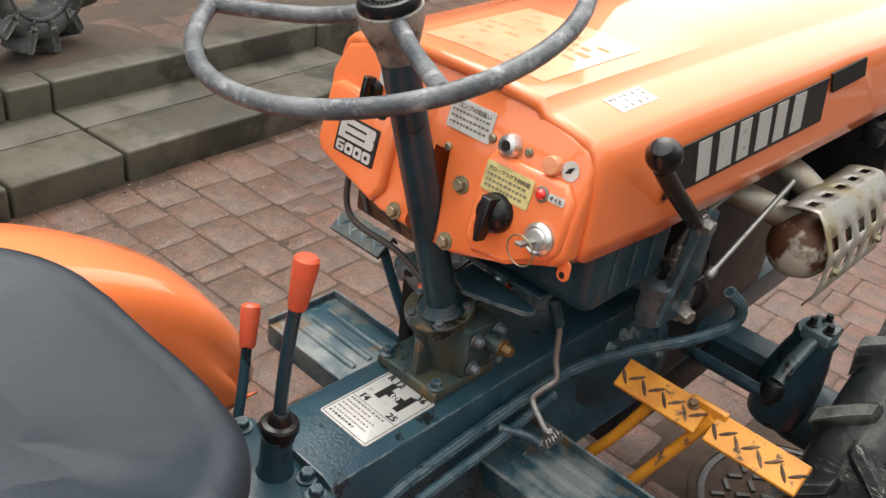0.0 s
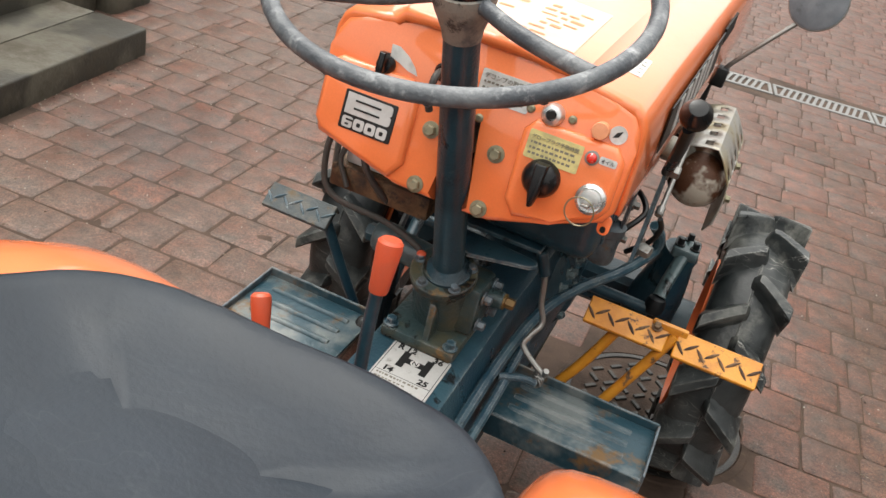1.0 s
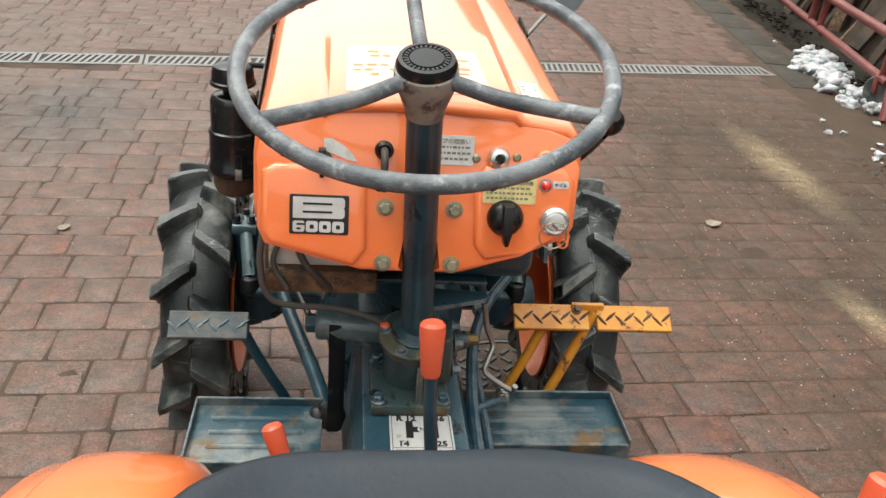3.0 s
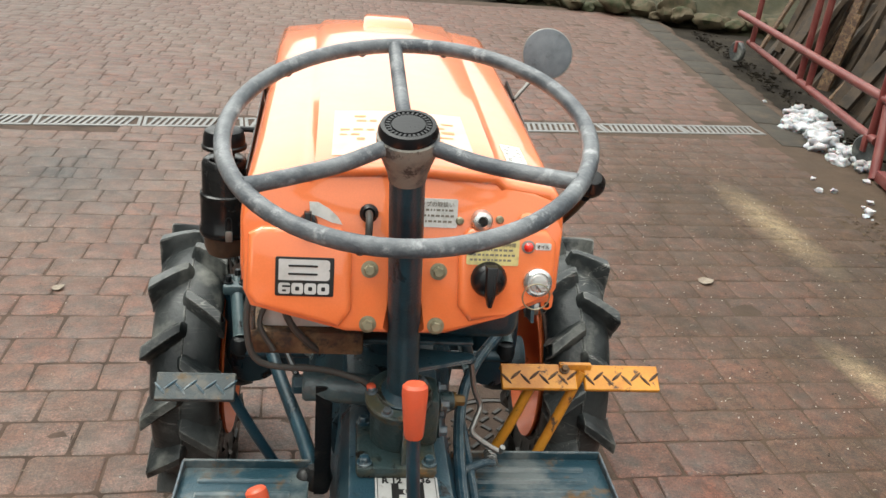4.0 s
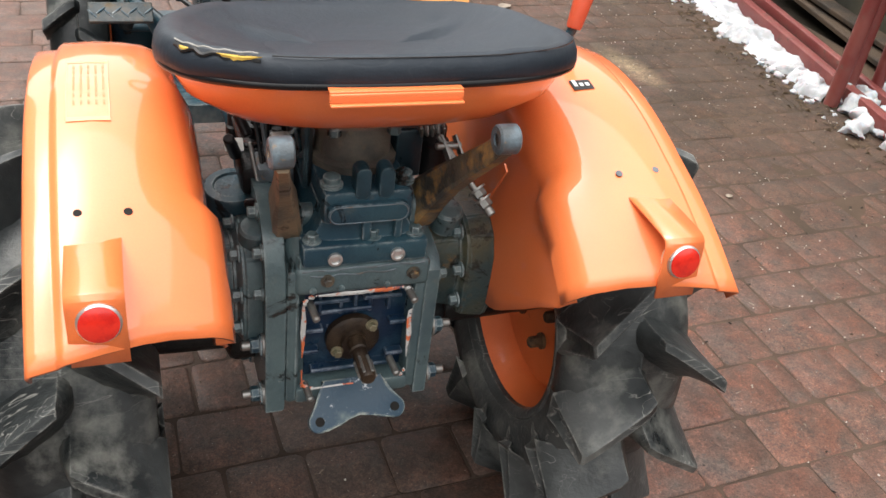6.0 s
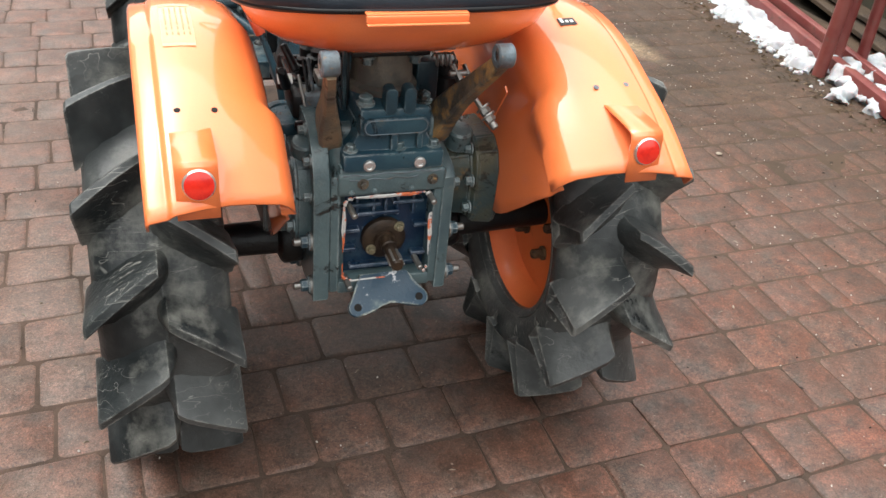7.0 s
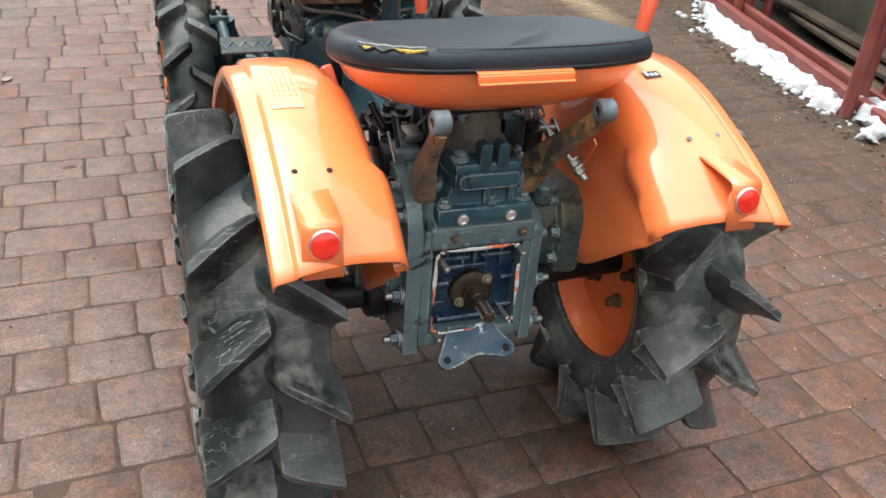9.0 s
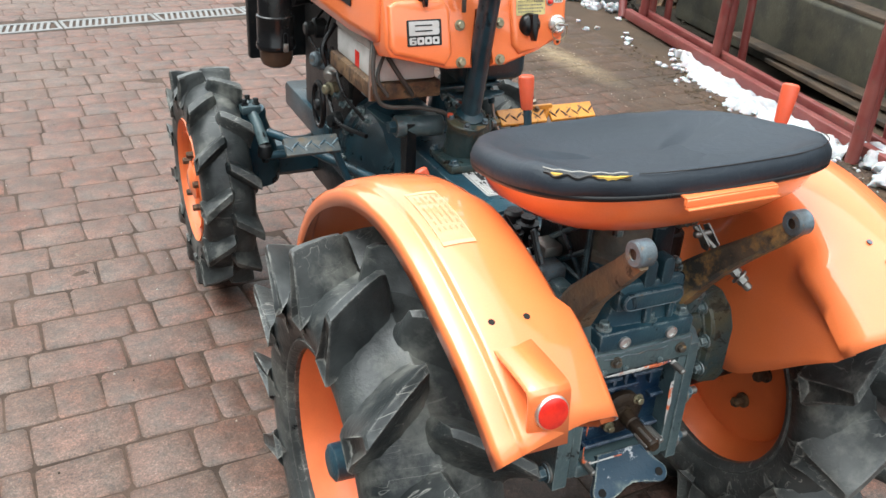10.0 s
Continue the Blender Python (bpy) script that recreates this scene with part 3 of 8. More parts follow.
def lug_mesh(R, width, lug, side, skew, top, flare):
    """One tall slanted lug: a narrow worn crest on flanks that run out into the casing, its tip overhanging the shoulder."""
    rc, hw = R - lug, width / 2
    b = bmesh.new()
    rings = []
    # along the lug: share of the half width, crest height, half widths of crest, middle and root, sink of the root
    for f, tall, wt, wm, wb, sink in ((-0.10, 0.06, 0.5, 1.0, 2.4, 0.004), (-0.04, 0.50, 0.70, 1.4, 3.4, 0.005), (0.03, 0.88, 0.85, 1.7, 4.2, 0.005), (0.15, 0.98, 0.95, 1.9, 4.8, 0.006), (0.40, 1.0, 1.0, 2.0, 5.2, 0.008),
                                      (0.66, 1.0, 1.05, 2.1, 5.3, 0.016), (0.86, 1.0, 1.1, 2.1, 5.0, 0.030), (0.97, 0.99, 1.1, 1.9, 4.2, 0.042), (1.0, 0.93, 1.05, 1.7, 3.4, 0.048), (0.955, 0.42, 1.0, 1.5, 2.6, 0.050), (0.915, -0.05, 0.9, 1.3, 2.0, 0.055), (0.920, -0.5, 0.6, 0.8, 1.2, 0.064), (0.89, -1.05, 0.2, 0.3, 0.4, 0.078)):
        x = side * hw * f
        a = skew * max(f, 0.0) ** 1.12
        rt, rb = rc + lug * tall, min(rc - sink, rc + lug * tall - 0.008)
        wm, wb = 1 + (wm - 1) * flare, 1 + (wb - 1) * flare
        wt, wm, wb = wt * top / rc, wm * top / rc, wb * top / rc
        rm = rb + (rt - rb) * 0.56
        rings.append([b.verts.new((x, r * math.cos(a + d), r * math.sin(a + d))) for r, d in ((rb, -wb), (rb + (rt - rb) * 0.24, -wb * 0.66), (rm, -wm), (rt - 0.003, -wt), (rt, -wt * 0.72), (rt, wt * 0.72), (rt - 0.003, wt), (rm, wm), (rb + (rt - rb) * 0.24, wb * 0.66), (rb, wb))])
    n = len(rings[0])
    for p, q in zip(rings, rings[1:]):
        for j in range(n):
            b.faces.new((p[j], p[(j + 1) % n], q[(j + 1) % n], q[j]))
    b.faces.new(rings[0])
    b.faces.new(rings[-1])
    bmesh.ops.recalc_face_normals(b, faces=b.faces)
    me = bpy.data.meshes.new("lug")
    b.to_mesh(me)
    b.free()
    me.materials.append(RUBBER)
    me.shade_smooth()
    me.set_sharp_from_angle(angle=radians(34))
    return me


def add_lugs(tyre, R, width, n, lug, seed, skew=0.180, top=0.0110, flare=0.40):
    rn = random.Random(seed)
    for side in (-1, 1):
        kinds = [lug_mesh(R - rn.uniform(0, 0.003), width * rn.uniform(0.975, 1.0), lug, side, skew, top, flare) for _ in range(3)]
        for k in range(n):
            ob = new("lug", kinds[rn.randrange(3)])
            ob.parent = tyre
            ob.matrix_basis = pose(0, 0, 0, 360 * (k + (0.5 if side > 0 else 0)) / n + rn.uniform(-0.5, 0.5), 0, 0)


def wheel(name, R, bead, width, n, lug, centre, side, rim_in, rim_out, dish, rear, turned):
    """A wheel: tyre, dished orange rim with its flanges, hub and nuts. side: -1 on the tractor's left."""
    tyre = part("tyre", tyre_mesh(R, bead, width, lug), RUBBER, None, "worn black tyre with tall chevron lugs", 50)
    tyre.name = name
    tyre.matrix_world = Matrix.Translation(centre) @ pose(0, 0, 0, turned, 0, 0)
    tyre.parent = tractor
    add_lugs(tyre, R, width, n, lug, int(1000 * centre[0] + 10 * centre[1]), *((0.218, 0.0076, 1.05) if rear else (0.180, 0.0110, 0.40)))
    m = Matrix.Translation(centre)
    s = side
    prof = [(bead + 0.010, rim_out), (bead + 0.008, rim_out + 0.004), (bead - 0.002, rim_out - 0.010), (bead - 0.008, rim_out - 0.03), (bead - 0.022, rim_out - 0.045),
            (bead - 0.024, dish + 0.02), (bead - 0.03, dish + 0.004), (bead - 0.045, dish), (0.07, dish - 0.004), (0.06, dish + 0.006), (0.0, dish + 0.006)]
    back = [(bead + 0.010, -rim_in), (bead + 0.008, -rim_in - 0.004), (bead - 0.002, -rim_in + 0.012), (bead - 0.02, -rim_in + 0.035), (bead - 0.024, dish - 0.006), (bead - 0.03, dish - 0.008), (0.0, dish - 0.008)]
    rim = bmesh.new()
    rim = lathe(prof, (0, 0, 0), (s, 0, 0), 64, rim, ends=False)
    rim = lathe(back, (0, 0, 0), (s, 0, 0), 64, rim, ends=False)
    bmesh.ops.transform(rim, matrix=m, verts=rim.verts)
    r = part("rim", rim, RIM_ORANGE, tyre, "orange painted steel rim", 40)
    r.matrix_parent_inverse = tyre.matrix_world.inverted()
    hub = lathe([(0.05, dish + 0.004), (0.05, dish + 0.018), (0.03, dish + 0.024), (0.028, dish + (0.075 if rear else 0.026)), (0.02, dish + (0.08 if rear else 0.028)), (0, dish + (0.08 if rear else 0.028))], (0, 0, 0), (s, 0, 0), 24)
    bmesh.ops.transform(hub, matrix=m, verts=hub.verts)
    h = part("hub", hub, BLUE_WORN if rear else ORANGE, tyre, "painted axle end", 40)
    h.matrix_parent_inverse = tyre.matrix_world.inverted()
    for k in range(4 if rear else 0):
        a = 2 * math.pi * k / 4 + 0.75
        boss = lathe([(0.030, -0.002), (0.024, 0.004), (0.016, 0.0055), (0.0145, 0.002)], Vector((s * dish, 0.112 * math.cos(a), 0.112 * math.sin(a))), (s, 0, 0), 20, ends=False)
        # solid near-black disc, painted as the shaded bolt hole
        hole = lathe([(0.0145, 0.001), (0.0145, 0.0032), (0.0, 0.0032)], Vector((s * dish, 0.112 * math.cos(a), 0.112 * math.sin(a))), (s, 0, 0), 14)
        for nm, bb, mt in (("boss", boss, RIM_ORANGE), ("bolt_hole", hole, HOLE_SHADE)):
            bmesh.ops.transform(bb, matrix=m, verts=bb.verts)
            hb = part(nm, bb, mt, tyre)
            hb.matrix_parent_inverse = tyre.matrix_world.inverted()
    for k in range(5):
        a = 2 * math.pi * k / 5 + 0.4
        for d, sgn in ((dish + 0.003, 1), (dish - 0.01, -1)):
            nut = hexagon(Vector((s * d, 0.072 * math.cos(a), 0.072 * math.sin(a))), (s * sgn, 0, 0), 0.0095, 0.020)
            bmesh.ops.transform(nut, matrix=m, verts=nut.verts)
            nb = part("wheel_nut", nut, RUST, tyre)
            nb.matrix_parent_inverse = tyre.matrix_world.inverted()
    return tyre


REAR_Y, REAR_Z, FRONT_Y, FRONT_Z = -0.008, 0.326, 1.195, 0.276
for s, x, turned in ((-1, -0.356, 12.3), (1, 0.358, 2.4)):
    wheel("rear_wheel", 0.336, 0.172, 0.208, 13, 0.058, (x, REAR_Y, REAR_Z), s, 0.0735, 0.0735, -0.01, True, turned)
for s, x, turned in ((-1, -0.358, 0.4), (1, 0.405, 23.2)):
    wheel("front_wheel", 0.283, 0.150, 0.140, 13, 0.028, (x, FRONT_Y, FRONT_Z), s, 0.062, 0.056, 0.034, False, turned)

# fenders
SPINE = [(0.375, 0.455), (0.350, 0.520), (0.290, 0.597), (0.205, 0.660), (0.105, 0.708), (0.010, 0.730), (-0.075, 0.731), (-0.155, 0.716), (-0.235, 0.688), (-0.295, 0.655), (-0.352, 0.612)]
SKIRT = [(0.355, 0.450), (0.320, 0.445), (0.265, 0.440), (0.190, 0.435), (0.110, 0.430), (0.030, 0.425), (-0.060, 0.420), (-0.135, 0.424), (-0.205, 0.474), (-0.260, 0.520), (-0.306, 0.556)]


def on_fender(y, x, h):
    """A point h above the flat of the mudguard."""
    pts = smooth_path([(0, a, b) for a, b in SPINE], 12)
    i = min(range(1, len(pts) - 1), key=lambda j: abs(pts[j].y - y))
    d = (pts[i + 1] - pts[i - 1]).normalized()
    n = Vector((0, d.z, -d.y))
    n = n if n.z > 0 else -n
    q = pts[i] + n * (0.0115 + h)
    return Vector((x, q.y, q.z))


def fender(s):
    spine = smooth_path([(0, y, z) for y, z in SPINE], 4)
    skirt = smooth_path([(0, y, z) for y, z in SKIRT], 4)
    rings = []
    for i, (p, k) in enumerate(zip(spine, skirt)):
        d = (spine[min(i + 1, len(spine) - 1)] - spine[max(i - 1, 0)]).normalized()
        n = Vector((0, d.z, -d.y))
        if n.z < 0 and i > 2 or n.dot(p - Vector((0, 0.0, 0.338))) < 0:
            n = -n
        rel = i / (len(spine) - 1)
        step = 0.009 * min(1.0, max(0.0, (rel - 0.52) / 0.05)) + 0.013 * min(1.0, max(0.0, (rel - 0.785) / 0.016))
        ring = []
        soft = min(1.0, max(0.0, (rel - 0.55) / 0.3))
        for x, h in ((0.364, -0.024), (0.3645, -0.005), (0.3615, 0.000), (0.342, 0.001), (0.3385, 0.002), (0.3355, 0.0075), (0.331, 0.010), (0.300, 0.0115), (0.268, 0.0100 - 0.002 * soft), (0.242, 0.006 - 0.006 * soft), (0.227 - step, -0.001 - 0.008 * soft), (0.216 - step, -0.012 - 0.008 * soft), (0.208 - step, -0.028 - 0.005 * soft), (0.204 - step, -0.046 - 0.002 * soft)):
            q = p + n * h
            tail = max(0.0, i / (len(spine) - 1) - 0.78) / 0.22
            q = q + Vector((0, -0.034, 0.004)) * tail * max(0.0, (x - 0.25) / 0.115)
            ring.append(Vector((s * x, q.y, q.z)))
        top = p + n * -0.044
        bulge = 0.012 * max(0.0, math.sin((rel - 0.15) * 9.0)) * (1.0 if rel < 0.6 else 0.0)
        for f, x in ((0.12, 0.199), (0.35, 0.193 + bulge), (0.62, 0.191 + bulge * 0.6), (0.85, 0.190), (1.0, 0.188)):
            q = top.lerp(k, f)
            ring.append(Vector((s * x, q.y, q.z)))
        rings.append(ring)
    bm = loft(rings)
    ob = part("fender", bm, ORANGE, tractor, "orange pressed-steel rear mudguard, scratched", 80)
    mod = ob.modifiers.new("sheet", "SOLIDIFY")
    mod.thickness, mod.offset = 0.0035, 0.0
    # lamp bracket and lamp
    fold = [(-0.268, 0.6785), (-0.280, 0.6800), (-0.318, 0.6802), (-0.350, 0.6790), (-0.3575, 0.6775), (-0.3615, 0.6735), (-0.3632, 0.6670), (-0.3650, 0.6450), (-0.3690, 0.6080)]
    xa, xb = (-0.329, -0.279) if s < 0 else (0.266, 0.314)
    rows = [[Vector((xa + (xb - xa) * f, y, z)) for f in (0.0, 0.5, 1.0)] for y, z in fold]
    bracket = part("lamp_bracket", loft(rows), ORANGE, ob, "folded orange bracket, open at its sides", 14)
    mod = bracket.modifiers.new("sheet", "SOLIDIFY")
    mod.thickness, mod.offset = 0.0026, 0.0
    axis = Vector((0, -0.985, 0.17))
    c = Vector((-0.302 if s < 0 else 0.291, -0.3580, 0.6515))
    part("lamp_ring", lathe([(0.0190, -0.006), (0.0198, 0.006), (0.0194, 0.011), (0.0180, 0.0125)], c, axis, 28), CHROME, ob, "thin chrome ring")
    part("tail_lamp", lathe([(0.0182, 0.009), (0.0174, 0.0135), (0.0115, 0.0155), (0.0, 0.016)], c, axis, 28), LENS, ob, "round red lens")
    for x in (0.316, 0.271) if s < 0 else (0.312, 0.265):
        # thin discs: near-black on the left for a hole's shade, grey on the right
        part("bolt_hole", lathe([(0.0042, 0.0), (0.0042, 0.0010)], on_fender(-0.244 if s < 0 else -0.238, s * x, 0.0016 if x > 0.3 else -0.0012), (0, -0.36, 0.93), 14), HOLE_SHADE if s < 0 else DUSTY, ob)
    if s > 0:
        part("fender_stay", slab([(-0.007, 0.0), (0.007, 0.0), (0.006, 0.085), (-0.006, 0.085)], (0.168, -0.098, 0.580), (0, 0.846, 0.533), (0.02, -0.533, 0.846), 0.003, 0.001), ORANGE, ob, "flat orange stay strap")
    return ob


def fender_decal(name, x0, x1, y0, y1, h, material, parent, label=""):
    rows = [[on_fender(y0 + (y1 - y0) * k / 8, x, h - 0.0013 * abs(abs(x) - 0.30) / 0.0315) for x in (x0, (x0 + x1) / 2, x1)] for k in range(9)]
    return part(name, loft(rows), material, parent, label)


for s in (-1, 1):
    fen = fender(s)
    if s < 0:
        st = fender_decal("warning_sticker", -0.324, -0.281, -0.015, -0.132, 0.0022, BLEACHED, fen, "sun-bleached warning sticker")
        for k in range(5):
            x = -0.3175 + 0.0075 * k
            for j in range(7):
                fender_decal("print", x, x + 0.0022, -0.028 - 0.012 * j, -0.036 - 0.012 * j - 0.002 * ((j + k) % 2), 0.0028, RED_INK, st)
        for x0, x1, y0, y1 in ((-0.324, -0.3228, -0.015, -0.132), (-0.2822, -0.281, -0.015, -0.132), (-0.324, -0.281, -0.015, -0.0168), (-0.324, -0.281, -0.1302, -0.132)):
            fender_decal("border", x0, x1, y0, y1, 0.0026, FADED_EDGE, st)
    else:
        em = fender_decal("emblem_sticker", 0.262, 0.290, -0.088, -0.106, 0.0022, INK, fen, "small black and white sticker")
        for k in range(3):
            fender_decal("emblem", 0.265 + 0.008 * k, 0.270 + 0.008 * k, -0.091 - 0.002 * k, -0.099 - 0.002 * k, 0.0026, LABEL, em)

# hood
def hood_ring(y, top, bottom, half, crown=0.012):
    pts = []
    for x, z in ((1.0, bottom), (1.005, bottom + 0.02), (1.0, top - 0.050), (0.985, top - 0.026), (0.95, top - 0.010), (0.90, top - 0.002), (0.655, top + crown * 0.4), (0.615, top + crown * 0.5), (0.560, top + crown * 1.0 + 0.004), (0.15, top + crown + 0.008)):
        pts.append((x * half, y, z))
    return [Vector(p) for p in pts] + [Vector((-p[0], p[1], p[2])) for p in pts[::-1]]


rings = []
for y, top, bottom, half in ((0.4595, 0.9235, 0.812, 0.1795), (0.4600, 0.9325, 0.812, 0.1825), (0.4625, 0.9355, 0.810, 0.1845), (0.470, 0.9370, 0.808, 0.1855), (0.60, 0.941, 0.800, 0.189), (0.80, 0.945, 0.805, 0.1955), (1.00, 0.948, 0.812, 0.202), (1.20, 0.950, 0.818, 0.2085), (1.38, 0.950, 0.822, 0.214), (1.435, 0.942, 0.824, 0.212), (1.455, 0.92, 0.826, 0.206)):
    rings.append(hood_ring(y, top, bottom, half))
hood = part("hood", loft(rings), ORANGE, tractor, "orange engine bonnet with raised middle band, reflecting the sky", 40)
mod = hood.modifiers.new("sheet", "SOLIDIFY")
mod.thickness, mod.offset = 0.003, -1.0
# raised cap cover at the front of the bonnet
bulge = [[Vector((0.006 + w * a, y, z + h * b)) for a, b in ((-1.12, 0.0), (-1.0, 0.30), (-0.94, 0.85), (-0.84, 1.0), (0.84, 1.0), (0.94, 0.85), (1.0, 0.30), (1.12, 0.0))] for y, z, w, h in ((1.285, 0.958, 0.054, 0.001), (1.300, 0.957, 0.054, 0.012), (1.325, 0.956, 0.052, 0.024), (1.40, 0.954, 0.050, 0.026), (1.440, 0.944, 0.048, 0.026), (1.456, 0.920, 0.046, 0.020))]
part("cap_cover", loft(bulge, False, True), ORANGE, hood, "raised pressing over the radiator cap", 40)

# grille at the front closes the hood
gr = box(-0.196, 0.196, 1.410, 1.440, 0.52, 0.905, 0.006)
grille = part("grille", gr, DARK, tractor, "dark front grille")
for k in range(12):
    part("bar", box(-0.185, 0.185, 1.439, 1.449, 0.55 + k * 0.028, 0.558 + k * 0.028, 0.002, 1), BLUE, grille)

# dash panel: its plane leans forward
PU, PV, PN = Vector((1, 0, 0)), Vector((0, 0.2149, 0.9766)), Vector((0, -0.9766, 0.2149))


def on_panel(x, z, out=0.0):
    return Vector((x, 0.425 + 0.22 * (z - 0.776), z)) + PN * out


def panel_slab(outline, thick, lift, bevel, bm=None):
    """Outline in x and z, on the dash panel."""
    pts = [(x, (z - 0.776) / 0.9766) for x, z in outline]
    return slab(pts, on_panel(0, 0.776, lift), PU, PV, thick, bevel, bm, 3)


LEFT_LOBE = [(-0.172, 0.793), (-0.064, 0.766), (-0.014, 0.765), (-0.014, 0.872), (0.0, 0.872), (0.0, 0.950), (-0.060, 0.947), (-0.145, 0.934), (-0.168, 0.925), (-0.178, 0.908), (-0.1805, 0.890), (-0.1805, 0.812)]
RIGHT_LOBE = [(0.0, 0.872), (0.020, 0.872), (0.020, 0.765), (0.052, 0.766), (0.120, 0.788), (0.172, 0.809), (0.1805, 0.823), (0.1805, 0.890), (0.178, 0.908), (0.168, 0.925), (0.145, 0.934), (0.060, 0.947), (0.0, 0.950)]
whole = [LEFT_LOBE[k] for k in (0, 1, 2, 3)] + RIGHT_LOBE[1:-1] + LEFT_LOBE[6:]
bm = panel_slab(whole, 0.060, -0.060, 0.007)
dash = part("dash_panel", bm, ORANGE, tractor, "orange instrument panel with a slot round the steering column", 40)
for lobe, raised in (("left", [(-0.176, 0.810), (-0.166, 0.797), (-0.072, 0.773), (-0.058, 0.792), (-0.060, 0.868), (-0.072, 0.884), (-0.160, 0.884), (-0.174, 0.876)]),
                     ("right", [(0.064, 0.800), (0.078, 0.783), (0.122, 0.794), (0.166, 0.812), (0.175, 0.826), (0.174, 0.876), (0.162, 0.890), (0.072, 0.890), (0.061, 0.876)])):
    part("raised_field", panel_slab(raised, 0.011, -0.002, 0.007), ORANGE, dash, "", 40)
for x, z in ((-0.0385, 0.839), (0.0400, 0.839), (-0.0385, 0.776), (0.0400, 0.776)):
    part("panel_bolt", hexagon(on_panel(x, z), PN, 0.0068, 0.007), ZINC, dash, "yellowed zinc bolt")
for x, z in ((0.107, 0.900), (0.061, 0.897), (0.010, 0.869)):
    part("panel_screw", lathe([(0.0048, 0), (0.0048, 0.002), (0.003, 0.0035), (0, 0.0036)], on_panel(x, z, 0), PN, 14), ZINC, dash)
# model badge: plain white bars on black
badge = part("badge", panel_slab(rounded(-0.1435, -0.0785, 0.8085, 0.852, 0.002), 0.0015, 0.009, 0.0004), INK, dash, "black badge with white bars")
part("bar", panel_slab(rounded(-0.1395, -0.0830, 0.8265, 0.8495, 0.004), 0.0006, 0.0105, 0), WHITE, badge)
part("bar", panel_slab(rounded(-0.1397, -0.1200, 0.8263, 0.8497, 0.0006), 0.0004, 0.0109, 0), WHITE, badge)
for x0, x1, z in ((-0.1290, -0.0965, 0.8425), (-0.1290, -0.0965, 0.8335)):
    part("slot", panel_slab(rounded(x0, x1, z - 0.0011, z + 0.0011, 0.0008), 0.0004, 0.0115, 0), INK, badge)
part("notch", panel_slab([(-0.0845, 0.8380), (-0.0826, 0.8362), (-0.0826, 0.8398)], 0.0004, 0.0115, 0), INK, badge)
for k in range(4):
    a = -0.1397 + k * 0.0144
    part("bar", panel_slab(rounded(a, a + 0.0130, 0.8110, 0.8232, 0.0026), 0.0006, 0.0105, 0), WHITE, badge)
    if k:
        part("slot", panel_slab(rounded(a + 0.0042, a + 0.0088, 0.8148, 0.8194, 0.0012), 0.0004, 0.0111, 0), INK, badge)
    else:
        part("slot", panel_slab(rounded(a + 0.0042, a + 0.0088, 0.8136, 0.8158, 0.0008), 0.0004, 0.0111, 0), INK, badge)
        part("slot", panel_slab(rounded(a + 0.0042, a + 0.0132, 0.8186, 0.8207, 0.0006), 0.0004, 0.0111, 0), INK, badge)


def panel_label(name, x0, x1, z0, z1, material, label, rows, ink=INK, lift=0.0005, head=None):
    lab = part(name, panel_slab(rounded(x0, x1, z0, z1, 0.002), 0.0008, lift, 0), material, dash, label)
    if head:
        lettering(head, (x1 - x0 - 0.007) / len(head), on_panel(x0 + 0.003, z1 - 0.0085, lift + 0.0012), PU, PV, ink, lab)
    rnd = random.Random(int(x0 * 1e4) + 7)
    for r in range(rows):
        z = z1 - (0.0115 if head else 0.005) - r * (z1 - z0 - (0.013 if head else 0.008)) / max(rows, 1)
        x = x0 + 0.004
        while x < x1 - 0.008:
            w = rnd.uniform(0.0016, 0.0050)
            part("print", panel_slab([(x, z - 0.0024), (min(x + w, x1 - 0.003), z - 0.0024), (min(x + w, x1 - 0.003), z), (x, z)], 0.0003, lift + 0.0008, 0), ink, lab)
            x += w + 0.0016
    return lab


panel_label("decompression_label", -0.001, 0.058, 0.889, 0.921, LABEL, "white printed instruction label, scuffed", 3, FADED, head="デコンプの取扱い")
panel_label("preheat_label", 0.070, 0.130, 0.850, 0.880, LABEL_Y, "pale yellow preheating time label", 3, FADED, 0.0095, head="グロープラグ予熱時間")
lab = panel_label("oil_label", 0.1485, 0.167, 0.869, 0.877, LABEL, "small white oil lamp tag", 0, INK, 0.0095)
lettering("オイル", 0.0050, on_panel(0.1500, 0.8710, 0.0108), PU, PV, INK, lab)
part("lamp_label", panel_slab([(-0.1085, 0.912), (-0.099, 0.912), (-0.086, 0.905), (-0.076, 0.896), (-0.071, 0.888), (-0.083, 0.890), (-0.095, 0.895), (-0.107, 0.899)], 0.0008, 0.0005, 0), LABEL, dash, "arc-shaped white label")
part("horn_label", panel_slab(disc_outline(0.0095, 24, 0.157, 0.901), 0.0008, 0.0005, 0), LABEL, dash, "round white pictogram label")
part("print", panel_slab([(0.152, 0.897), (0.158, 0.899), (0.161, 0.906), (0.155, 0.903)], 0.0004, 0.0013, 0), INK, dash)
